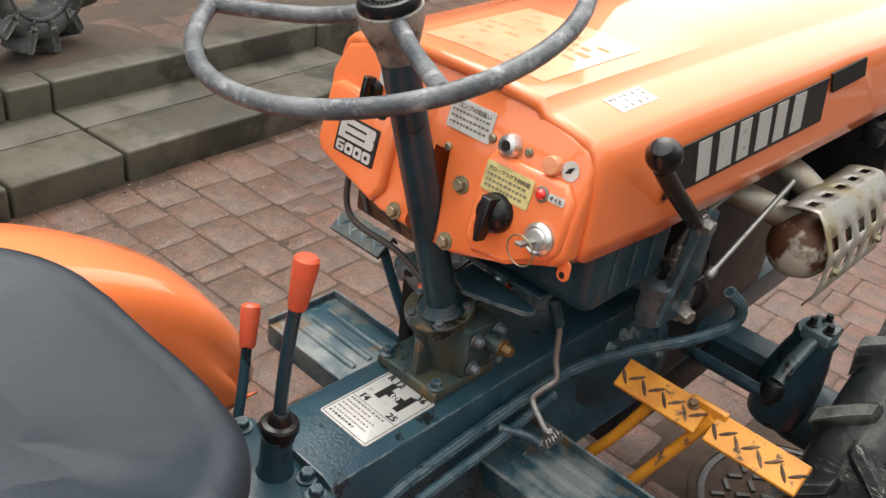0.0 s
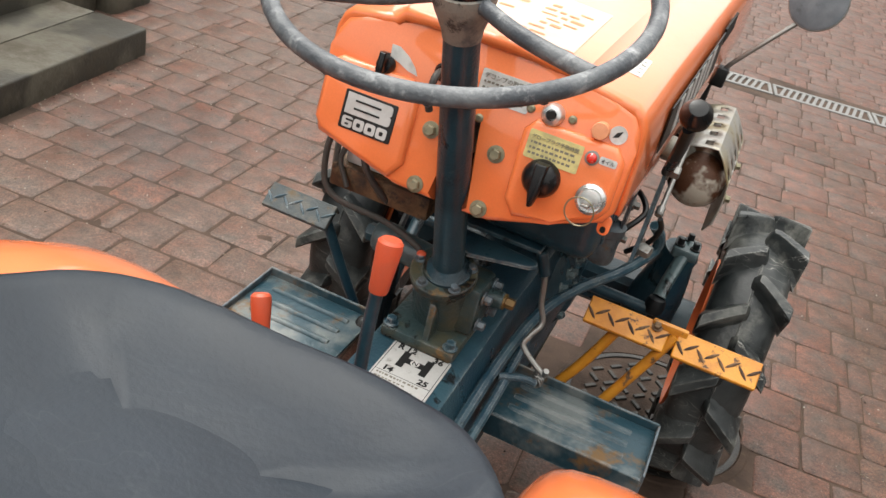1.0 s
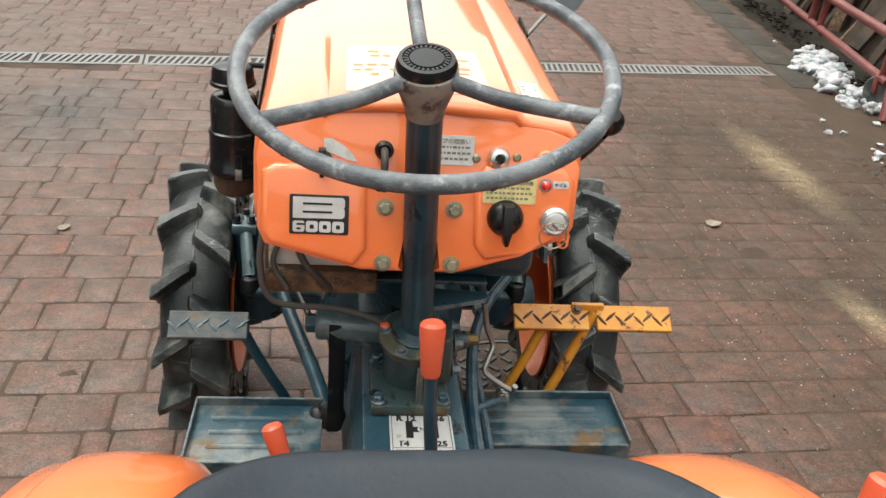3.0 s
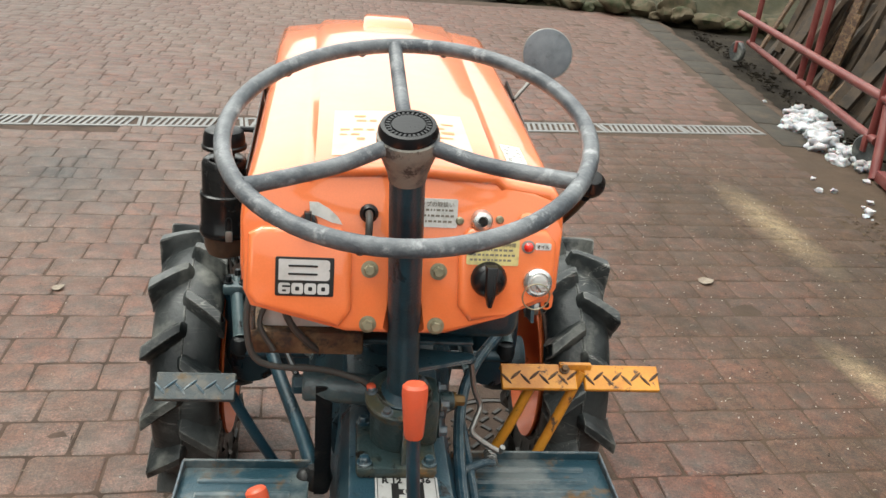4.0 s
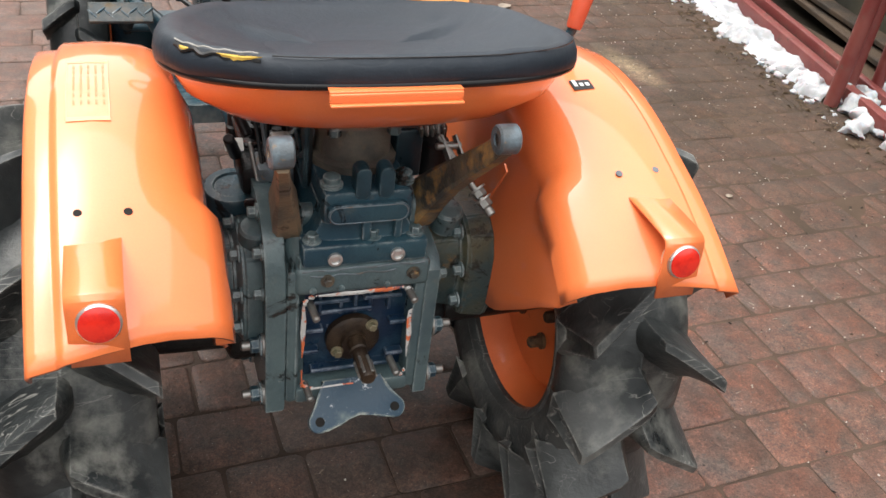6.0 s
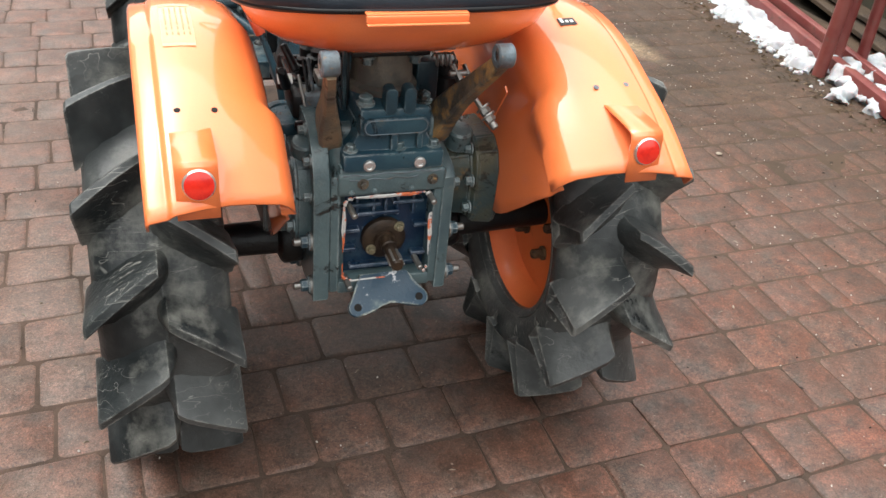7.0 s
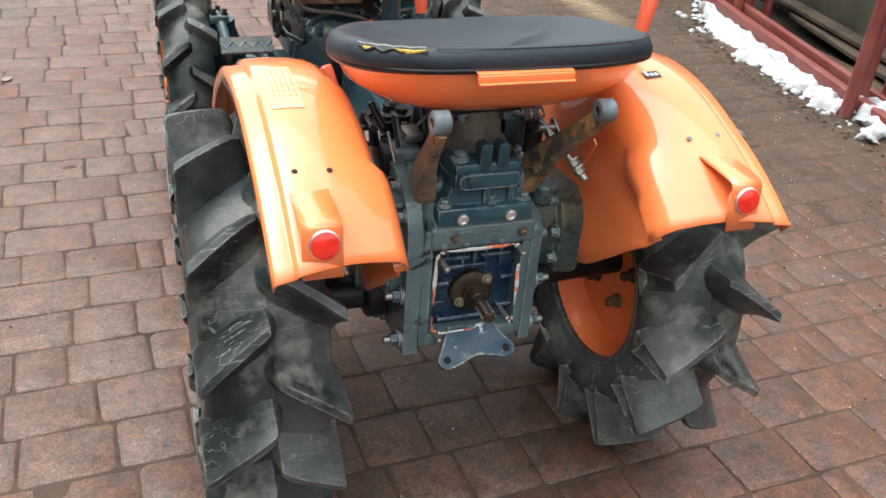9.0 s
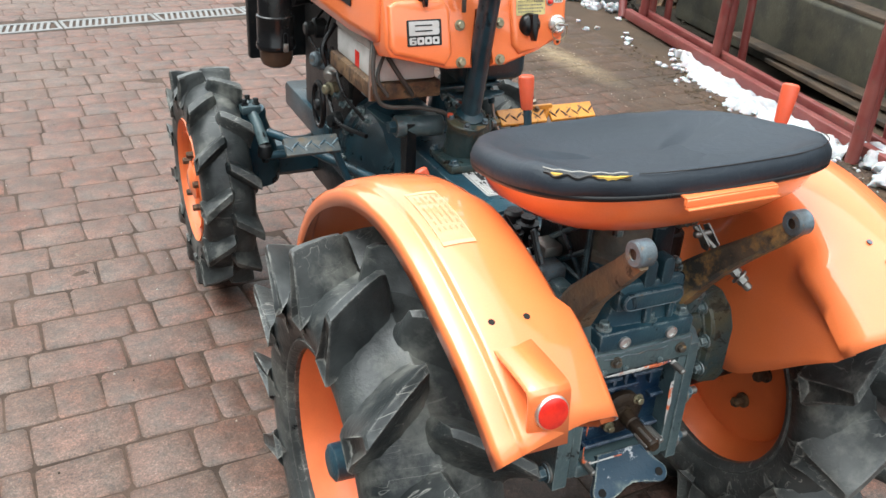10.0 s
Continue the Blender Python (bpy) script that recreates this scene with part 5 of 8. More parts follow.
cushion = part("cushion", bm, VINYL, seat, "dark grey vinyl seat cushion with a torn rear seam", 70)
piping = [p + Vector((0, 0, 0.0)) for p in seat_ring(0.998, 0.7835)]
part("piping", pipe(piping, 0.0045, 8, per=1, closed=True), PLASTIC, seat, "black rubber edging", 60)
ring, low = seat_ring(0.980, 0.8118, 0.002, n=256), seat_ring(1.011, 0.8015, n=256)
rnd = random.Random(3)
# solid black strip drawn for the shade in the tear's gap
part("tear", pipe([ring[k].lerp(low[k], 0.35 + 0.18 * math.sin(k * 0.9)) for k in range(144, 172, 2)], 0.0026, 6, per=2, flat=0.7), INK, cushion, "black strip for the shaded gap of the tear")
part("seam", pipe([ring[k] + Vector((0, 0, 0.0004 + 0.0007 * (k % 3))) for k in range(143, 170, 2)], 0.0009, 6, per=2, flat=0.6), STITCH, cushion, "pale frayed stitching")
for k0, k1 in ((146, 150), (159, 170)):
    rows = []
    for k in range(k0, k1 + 1):
        f = math.sin(math.pi * (k - k0 + 0.4) / (k1 - k0 + 0.8))
        a, b = ring[k].lerp(low[k], 0.22), ring[k].lerp(low[k], 0.26 + 0.42 * f * rnd.uniform(0.6, 1.1))
        out = Vector((0, -0.0022, 0.0016))
        rows.append([a + out * 0.6, a.lerp(b, 0.5) + out * 1.25, b + out * 0.8])
    part("foam", loft(rows), FOAM, cushion, "yellow foam showing through the tear")
part("rear_seam", pipe([ring[k].lerp(low[k], 0.05) + Vector((0, 0, 0.0002)) for k in range(172, 242, 3)], 0.0007, 6, per=2), PLASTIC, cushion, "stitched seam along the rear roll")
bkt = part("seat_bracket", box(-0.082, 0.053, -0.262, -0.255, 0.803, 0.8125, 0.0015), ORANGE, seat, "orange folded rear rail")
part("lip", box(-0.082, 0.053, -0.267, -0.258, 0.8005, 0.8032, 0.001), ORANGE, bkt)
part("lip", box(-0.082, 0.053, -0.260, -0.240, 0.812, 0.8145, 0.001), ORANGE, bkt)
part("seat_pedestal", lathe([(0.055, 0.0), (0.056, 0.012), (0.048, 0.016), (0.046, 0.105)], (0.0, -0.045, 0.625), (0, 0, 1), 32), POST, tractor, "grey-brown cast seat post", 40)
sf = part("post_flange", box(-0.060, 0.062, -0.095, 0.010, 0.690, 0.702, 0.004), DARK, tractor, "dark flange under the seat")
for x in (-0.034, 0.040):
    part("flange_bolt", hexagon((x, -0.086, 0.690), (0, -0.1, -1), 0.0085, 0.011), GREASE, sf)

# rear axle and gearbox
case = part("rear_gearbox", box(-0.088, 0.080, -0.100, 0.260, 0.300, 0.540, 0.010), GREASE, tractor, "greasy dark blue rear gearbox casting")
for x0, x1, z0, z1 in ((-0.098, -0.080, 0.300, 0.520), (0.070, 0.090, 0.300, 0.520), (-0.084, 0.076, 0.482, 0.535), (-0.084, 0.076, 0.296, 0.322)):
    part("rear_flange", box(x0, x1, -0.142, -0.095, z0, z1, 0.006), GREASE, case)
part("inner_wall", box(-0.082, 0.072, -0.112, -0.100, 0.318, 0.486, 0.002), DEEP_BLUE, case, "blue painted inner wall behind the missing cover")
for z, x0, x1 in ((0.472, -0.055, -0.014), (0.472, 0.012, 0.055), (0.455, -0.060, -0.012), (0.455, 0.008, 0.060), (0.438, -0.05, 0.02), (0.408, -0.074, -0.045), (0.408, 0.046, 0.07), (0.372, -0.074, -0.05), (0.352, 0.045, 0.07), (0.337, -0.06, 0.05)):
    part("rib", box(x0, x1, -0.126, -0.110, z - 0.003, z + 0.003, 0.0015, 1), DEEP_BLUE, case)
for x in (-0.022, -0.002, 0.018, 0.044, -0.050):
    part("rib", box(x - 0.0025, x + 0.0025, -0.122, -0.110, 0.43, 0.482, 0.0012, 1), DEEP_BLUE, case)
rnd = random.Random(21)
loop = [Vector((x, -0.1432, z)) for x, z in rounded(-0.0765, 0.0685, 0.323, 0.4815, 0.016, 5)]
loop = [p for k in range(len(loop)) for p in [loop[k].lerp(loop[(k + 1) % len(loop)], f / 6) for f in range(6)]]
heart = Vector((-0.004, -0.1432, 0.402))
start = 0
while start < len(loop) - 4:
    run = rnd.randint(7, 16)
    rows = []
    for k in range(start, min(start + run, len(loop))):
        d = (heart - loop[k]).normalized()
        torn = min(1.0, 0.35 + min(k - start, start + run - 1 - k) * 0.3)
        rows.append([loop[k] + d * (0.0046 * torn * rnd.uniform(0.4, 1.1)), loop[k] + Vector((0, -0.0012, 0)), loop[k] - d * (0.0040 * torn * rnd.uniform(0.3, 1.1))])
    if len(rows) > 2 and not (loop[start].z < 0.330 and abs(loop[start].x) < 0.05):
        part("gasket", loft(rows), GASKET, case, "torn white and orange gasket remains", 0)
    start += run + rnd.randint(0, 1)
for x, z in ((-0.066, 0.462), (0.062, 0.476), (0.048, 0.352), (-0.070, 0.325)):
    part("stud", rod((x, -0.13, z), (x + 0.003, -0.164, z - 0.004), 0.0050, seg=12), STEEL, case, "bare steel stud")
fl = part("pto_flange", lathe([(0.037, 0), (0.037, 0.010), (0.033, 0.013), (0.018, 0.014), (0.017, 0.02)], (-0.004, -0.115, 0.388), (0, -1, -0.03), 30), OILY, case, "oily rusty output flange")
sh = lathe([(0.0125, 0.0), (0.0125, 0.028), (0.0105, 0.03), (0.0105, 0.078), (0.008, 0.082), (0, 0.082)], (-0.002, -0.125, 0.390), (0, -1, -0.03), 20)
part("pto_shaft", sh, OILY, fl, "splined output shaft")
for k in range(6):
    a = 2 * math.pi * k / 6
    part("spline", rod((-0.002 + 0.0108 * math.cos(a), -0.172, 0.3885 + 0.0108 * math.sin(a)), (-0.002 + 0.0108 * math.cos(a), -0.203, 0.3875 + 0.0108 * math.sin(a)), 0.0022, seg=6), STEEL, fl)
for x, z in ((0.020, 0.412), (-0.026, 0.372)):
    part("bolt", hexagon((x, -0.128, z), (0, -1, 0), 0.006, 0.008), ZINC, fl)
hitch = [(-0.042, 0.0), (0.042, 0.0), (0.045, -0.014), (0.052, -0.026)]
hitch += [(0.054 + 0.0155 * math.cos(a), -0.048 + 0.0155 * math.sin(a)) for a in [radians(60 - 22 * k) for k in range(9)]]
hitch += [(0.032, -0.060), (0.022, -0.054), (0.004, -0.051), (-0.012, -0.055), (-0.022, -0.064)]
hitch += [(-0.052 + 0.0155 * math.cos(a), -0.055 + 0.0155 * math.sin(a)) for a in [radians(-50 - 23 * k) for k in range(8)]]
hitch += [(-0.058, -0.036), (-0.048, -0.018)]
hp = part("drawbar_plate", slab(hitch, (-0.004, -0.130, 0.322), (1, 0, 0), (0, 0.72, 0.69), 0.010, 0.002), HITCH, case, "blue hitch plate with two lugs, scraped")
for x, d in ((0.054, -0.048), (-0.052, -0.055)):
    c = Vector((-0.004 + x, -0.130 + 0.722 * d, 0.322 + 0.692 * d))
    # near-black pin painted for the shade in each lug's eye
    part("eye", lathe([(0.0065, 0.0), (0.0065, 0.0112)], c, (0, -0.692, 0.722), 14), HOLE_SHADE, hp)
# side flanges with long bolts: the one on the clutch side is taller, with an arched ear
for s, xs, ear in ((-1, (-0.124, -0.098), [(-0.144, 0.290), (0.10, 0.285), (0.10, 0.555), (0.02, 0.585), (-0.060, 0.587), (-0.098, 0.578), (-0.124, 0.556), (-0.140, 0.520), (-0.144, 0.470)]),
                   (1, (0.084, 0.104), [(-0.144, 0.290), (0.10, 0.285), (0.10, 0.530), (-0.090, 0.530), (-0.130, 0.520), (-0.144, 0.505)])):
    f = part("side_flange", slab(ear, (xs[0], 0, 0), (0, 1, 0), (0, 0, 1), xs[1] - xs[0], 0.004), GREASE, case, "thick joint flange with long bolts")
    x = xs[0] if s < 0 else xs[1]
    for y, z, r in ((-0.126, 0.398, 0.0105), (-0.126, 0.312, 0.0105), (-0.02, 0.292, 0.009)):
        part("washer", lathe([(r * 1.6, 0), (r * 1.6, 0.003), (r * 1.45, 0.0035)], (x, y, z), (s, 0, 0), 20), STEEL, f)
        part("nut", hexagon((x + s * 0.003, y, z), (s, 0, 0), r, 0.012), BLUE_WORN, f)
        part("thread", rod((x, y, z), (x + s * 0.030, y, z), r * 0.6, seg=12), STEEL, f)
    for y, z in (((-0.122, 0.478), (-0.118, 0.538), (-0.075, 0.570)) if s < 0 else ((-0.128, 0.488), (-0.060, 0.520))):
        part("bolt_head", hexagon((x, y, z), (s, 0, 0), 0.0075, 0.010), GREASE, f)
# sloping shoulder between the tall flange and the rear face
part("shoulder", loft([[Vector((-0.100, -0.120, z)), Vector((-0.096, -0.138, z)), Vector((-0.084, -0.143, z)), Vector((-0.070, -0.120, z))] for z in (0.305, 0.40, 0.47)] + [[Vector((-0.100, -0.105, 0.560)), Vector((-0.090, -0.116, 0.560)), Vector((-0.076, -0.120, 0.556)), Vector((-0.060, -0.10, 0.556))]], False), GREASE, case, "", 50)
part("lower_case", box(-0.088, 0.088, -0.146, -0.060, 0.484, 0.524, 0.007, 3), GREASE, case, "scraped casting edge under the lift cover")
for z, x0, x1, dx in ((0.5225, -0.080, 0.078, 0.0), (0.514, -0.070, 0.040, 0.004)):
    part("sealant", pipe([(x0 + (x1 - x0) * k / 9, -0.1468, z + 0.0016 * math.sin(k * 2.1 + dx * 300)) for k in range(10)], 0.0011, 6, None, 3), EYE, case, "squeezed-out pale sealant")
for x in (-0.048, 0.064):
    part("case_bolt", hexagon((x, -0.146, 0.507), (0, -1, 0), 0.0062, 0.007), ARM, case)
for x in (-0.066, -0.030, 0.030):
    part("dowel", lathe([(0.0045, 0), (0.0045, 0.003), (0.002, 0.004), (0, 0.004)], (x, -0.146, 0.493), (0, -1, 0), 12), GREASE, case)
for s in (-1, 1):
    mid = -0.048 if s < 0 else -0.040
    if s < 0:
        rows = ((0.098, 0.070, 0.078), (0.106, 0.074, 0.082), (0.146, 0.076, 0.082), (0.152, 0.070, 0.076), (0.156, 0.062, 0.068), (0.196, 0.060, 0.066))
    else:
        rows = ((0.098, 0.058, 0.062), (0.146, 0.064, 0.070), (0.150, 0.072, 0.078), (0.154, 0.076, 0.082), (0.190, 0.080, 0.086), (0.198, 0.074, 0.080))
    ah = loft([[Vector((s * x, mid + r * ky, 0.462 + q * kz)) for ky, kz in ((-1.0, -0.55), (-0.86, -0.86), (0.8, -0.95), (1.0, -0.6), (1.0, 0.5), (0.72, 0.88), (-0.50, 0.95), (-0.84, 0.74), (-1.0, 0.40))] for x, r, q in rows], True, True)
    bmesh.ops.bevel(ah, geom=ah.edges[:], offset=0.003, segments=2, affect="EDGES")
    ax = part("axle_housing", ah, GREASE if s < 0 else STAINED, case, "bulky final-drive housing, oil-stained at its joint", 30)
    for ky, kz in ((-0.98, 0.20), (-0.70, 0.82), (-0.98, -0.45), (0.1, 0.93)):
        part("bolt_head", hexagon((s * (0.150 if s < 0 else 0.146), mid + 0.074 * ky, 0.462 + 0.078 * kz), (-s, 0, 0) if s > 0 else (s, 0, 0), 0.0075, 0.010), GREASE, ax)
    part("boss", lathe([(0.021, 0.0), (0.021, 0.030), (0.018, 0.034), (0.008, 0.036), (0, 0.036)], (s * 0.128, mid - 0.032, 0.525), (0, -0.25, 1), 20), GREASE, ax)
    part("axle_tube", lathe([(0.038, 0.09), (0.046, 0.10), (0.048, 0.150), (0.044, 0.158), (0.030, 0.164), (0.026, 0.34)], (0, REAR_Y, REAR_Z + 0.01), (s, 0, 0), 28), DARK, case, "dark rear axle tube", 40)
# hydraulic top cover
top = part("lift_cover", box(-0.080, 0.080, -0.146, 0.09, 0.526, 0.557, 0.005), BLUE_WORN, tractor, "cast hydraulic lift housing under the seat, edges worn bright")
neck = loft([[Vector((cx + w * a, y0 + 0.02 * b, z)) for a, b in ((-1, 0.4), (-0.9, -0.3), (-0.62, -0.5), (-0.2, -0.6), (0.2, -0.6), (0.62, -0.5), (0.9, -0.3), (1, 0.4))] + [Vector((cx + w, 0.08, z)), Vector((cx - w, 0.08, z))] for cx, w, y0, z in ((0.0, 0.074, -0.122, 0.556), (0.0, 0.068, -0.120, 0.566), (0.0, 0.060, -0.118, 0.580), (0.0, 0.056, -0.122, 0.600))], True, True)
part("neck", neck, BLUE_WORN, top, "", 40)
part("web", box(-0.006, 0.006, -0.140, -0.110, 0.557, 0.585, 0.003), BLUE_WORN, top)
part("web", box(0.036, 0.046, -0.138, -0.110, 0.557, 0.585, 0.003), BLUE_WORN, top)
plate = part("rear_plate", slab(rounded(-0.051, 0.051, 0.587, 0.6145, 0.0125), (0, -0.132, 0), (1, 0, 0), (0, 0, 1), 0.014, 0.003), BLUE_WORN, top, "rounded blue end plate with bare rim")
part("rim_line", pipe([(x, -0.1462, z) for x, z in rounded(-0.0485, 0.0485, 0.5895, 0.612, 0.0108)], 0.0009, 5, per=1, closed=True), EYE, plate, "bare metal rim")
part("upper_block", box(-0.055, 0.058, -0.138, 0.05, 0.582, 0.627, 0.007), BLUE_WORN, top)
for x in (-0.008, 0.021):
    part("clevis_prong", slab(rounded(-0.0095, 0.0095, 0, 0.042, 0.008), (x, -0.118, 0.617), (1, 0, 0), (0, 0, 1), 0.022, 0.002), BLUE, top, "upright top-link prong")
for x, y, z in ((-0.042, -0.118, 0.627), (0.048, -0.116, 0.627)):
    part("dome_nut", lathe([(0.0140, 0), (0.0140, 0.004), (0.0105, 0.005), (0.0105, 0.013), (0.005, 0.017), (0, 0.0175)], (x, y, z), (0, 0, 1), 18), GREASE, top)
for x in (-0.040, 0.040):
    part("cap_bolt", lathe([(0.0092, 0), (0.0092, 0.004), (0.0062, 0.005), (0.0055, 0.002), (0, 0.002)], (x, -0.146, 0.539), (0, -1, 0), 22), CHROME, top, "bright plug")
for x in (-0.066, 0.066, 0.010):
    part("corner_bolt", hexagon((x, -0.130, 0.557), (0, 0, 1), 0.0080, 0.009), GREASE, top)
for s, foot, eye in ((-1, (-0.093, -0.098, 0.575), (-0.126, -0.251, 0.748)), (1, (0.078, -0.108, 0.588), (0.112, -0.252, 0.751))):
    foot, eye = Vector(foot), Vector(eye)
    d = (eye - foot).normalized()
    nrm = d.cross(Vector((1, 0, 0))).normalized()
    ux = Vector((1, 0, 0))
    rings = []
    shape = ((-0.12, 0.013, 0.022), (-0.05, 0.0155, 0.027), (0.05, 0.0150, 0.027), (0.2, 0.0125, 0.023), (0.4, 0.0105, 0.0185), (0.6, 0.0095, 0.0155), (0.85, 0.0088, 0.0130), (0.97, 0.0088, 0.012))
    if s < 0:
        shape = ((-0.16, 0.011, 0.016), (-0.10, 0.0160, 0.024), (0.0, 0.0180, 0.027), (0.14, 0.0170, 0.025), (0.24, 0.0150, 0.022), (0.36, 0.0110, 0.020), (0.55, 0.0082, 0.0180), (0.75, 0.0072, 0.0165), (0.97, 0.0072, 0.0150))
    for t, w, h in shape:
        c = foot.lerp(eye, t) + nrm * 0.004 * math.sin(t * 5)
        rings.append([c + ux * (w * a) + nrm * (h * b) for a, b in ((1, 0.75), (0.7, 1), (-0.7, 1), (-1, 0.75), (-1, -0.75), (-0.7, -1), (0.7, -1), (1, -0.75))])
    arm = part("lift_arm", loft(rings, True, True), ARM_TAN if s < 0 else ARM, top, "rust-stained hydraulic lift arm", 30)
    part("arm_eye", lathe([(0.0070, -0.012), (0.0145, -0.012), (0.0165, -0.010), (0.0165, 0.010), (0.0145, 0.012), (0.0070, 0.012), (0.0070, -0.012)], eye, ux, 28, ends=False), EYE, arm, "worn steel eye", 40)
    part("bore", lathe([(0.0072, -0.010), (0.0072, 0.010)], eye, ux, 16), OILY, arm)
    part("arm_boss", lathe([(0.024, -0.017), (0.026, -0.014), (0.026, 0.014), (0.024, 0.017)], foot - d * 0.010, ux, 24), GREASE, arm)
part("rocker_shaft", rod((-0.106, -0.088, 0.570), (0.096, -0.098, 0.576), 0.015), GREASE, top)
# linkage rods beside the seat post
lk = part("linkage", rod((0.098, -0.088, 0.672), (0.146, -0.158, 0.606), 0.0042), STEEL, tractor, "plated control linkage with lock nuts")
for dx in (-0.009, 0.009):
    part("fork_cheek", slab([(0.0, -0.006), (0.034, -0.008), (0.040, 0.0), (0.034, 0.008), (0.0, 0.006)], (0.108 + dx, -0.090, 0.672), (0.25, -0.55, -0.79), (0, 0.82, -0.57), 0.003, 0.0008), STEEL, lk)
part("fork_pin", rod((0.092, -0.098, 0.662), (0.126, -0.098, 0.662), 0.005), STEEL, lk)
part("fork_spring", pipe([(0.074 + 0.0016 * k, -0.075 + 0.010 * math.cos(k * 1.4), 0.676 + 0.010 * math.sin(k * 1.4)) for k in range(22)], 0.0018, 6, per=2), STEEL, lk, "coiled spring")
for p in ((0.1365, -0.140, 0.622), (0.142, -0.150, 0.613)):
    part("lock_nut", hexagon(p, (0.5, -0.65, -0.6), 0.0085, 0.010), STEEL, lk)
part("rod_end", rod((0.146, -0.158, 0.606), (0.152, -0.166, 0.598), 0.006), STEEL, lk)
part("selector", box(-0.136, -0.106, -0.02, 0.05, 0.560, 0.600, 0.008), DARK, tractor, "selector housing")
# rods, cables and plugs crowding the space under the seat
rnd = random.Random(11)
for x, y, z, r, h in ((-0.085, 0.11, 0.58, 0.020, 0.055), (-0.045, 0.15, 0.55, 0.024, 0.050), (0.06, 0.12, 0.56, 0.022, 0.08), (-0.125, 0.13, 0.55, 0.013, 0.06), (0.115, -0.015, 0.585, 0.026, 0.07)):
    part("filler_plug", lathe([(r, 0), (r, h * 0.6), (r * 0.8, h * 0.65), (r * 0.8, h * 0.9), (r * 0.6, h), (0, h)], (x, y, z), (0, 0, 1), 20), DARK, tractor)
part("round_cover", lathe([(0.040, -0.05), (0.040, 0.0), (0.037, 0.004), (0.026, 0.005), (0.024, 0.002), (0.0, 0.0015)], (-0.143, 0.012, 0.556), (-0.05, -0.12, 1), 32), BLUE_WORN, tractor, "round blue bearing cover, wet on top", 40)
tray = part("lever_tray", slab(rounded(-0.128, -0.052, 0.030, 0.128, 0.016), (0, 0, 0.596), (1, 0, 0), (0, 1, 0), 0.004, 0.001), PLASTIC, tractor, "black pressed tray round the linkage plugs")
part("tray_rim", pipe([(x, y, 0.606) for x, y in rounded(-0.128, -0.052, 0.030, 0.128, 0.016)], 0.0042, 8, per=1, closed=True), GLOSS_BLACK, tray, "rolled black rim")
for x, y, r, h in ((-0.104, 0.070, 0.012, 0.026), (-0.076, 0.082, 0.016, 0.034), (-0.080, 0.050, 0.009, 0.020)):
    part("plug", lathe([(r, 0), (r, h * 0.5), (r * 1.15, h * 0.52), (r * 1.15, h * 0.7), (r * 0.7, h * 0.76), (r * 0.7, h), (0, h)], (x, y, 0.600), (0, 0, 1), 16), DARK, tray)
tag = part("pictogram_tag", slab(rounded(-0.012, 0.012, -0.009, 0.009, 0.001, 2), (-0.138, 0.034, 0.607), (1, -0.05, 0), (0, 0.75, 0.66), 0.0012, 0), LABEL, tray, "small white tag with a black pictogram")
part("pictogram", slab(disc_outline(0.0052, 12), (-0.138, 0.0332, 0.6080), (1, -0.05, 0), (0, 0.75, 0.66), 0.0006, 0), INK, tag)
for x0, x1, y0, y1, z0, z1, mt in ((-0.116, -0.070, -0.030, 0.020, 0.575, 0.604, EYE), (-0.100, -0.076, -0.062, -0.030, 0.556, 0.590, GREASE), (-0.128, -0.100, -0.012, 0.012, 0.556, 0.584, DARK), (0.052, 0.088, -0.064, 0.010, 0.600, 0.668, BLUE), (-0.092, -0.060, 0.000, 0.040, 0.604, 0.622, STEEL)):
    part("linkage_block", box(x0, x1, y0, y1, z0, z1, 0.004), mt, tractor)
web = part("ribbed_web", box(-0.060, -0.054, -0.062, 0.070, 0.592, 0.694, 0.002), DARK, tractor, "dark cast web with crossed ribs beside the seat post")
for a, b in (((-0.060, 0.596), (0.066, 0.690)), ((-0.060, 0.690), (0.066, 0.596)), ((-0.060, 0.643), (0.004, 0.596)), ((0.004, 0.690), (0.066, 0.643)), ((-0.062, 0.594), (0.070, 0.594)), ((-0.060, 0.592), (-0.060, 0.694))):
    part("rib", rod((-0.062, a[0], a[1]), (-0.062, b[0], b[1]), 0.0042, seg=6), BLUE, web)
for p, q, r in (((-0.138, 0.020, 0.600), (-0.150, -0.010, 0.640), 0.0085), ((-0.132, -0.040, 0.560), (-0.112, -0.056, 0.572), 0.0080), ((-0.120, 0.030, 0.62), (-0.136, 0.060, 0.655), 0.0075)):
    part("rubber_boot", rod(p, q, r, r * 0.85, 14), PLASTIC, tractor, "small black rubber boot")
for k, (p, q) in enumerate((((-0.113, 0.010, 0.650), (-0.105, -0.034, 0.560)), ((-0.104, 0.018, 0.648), (-0.098, -0.030, 0.566)), ((-0.122, 0.0, 0.628), (-0.112, -0.044, 0.556)), ((-0.095, 0.030, 0.640), (-0.110, -0.022, 0.590)))):
    part("control_rod", rod(p, q, 0.0028 + 0.0006 * (k % 2), seg=8), (DARK, EYE, STEEL, DARK)[k], tractor)
part("gear_cover", box(-0.075, 0.085, 0.10, 0.262, 0.515, 0.545, 0.008), BLUE, tractor, "blue gear cover plate")
for x, y in ((-0.06, 0.12), (0.07, 0.12), (-0.06, 0.24), (0.07, 0.24), (0.045, 0.248)):
    part("cover_bolt", hexagon((x, y, 0.545), (0, 0, 1), 0.008, 0.010), BLUE, tractor)
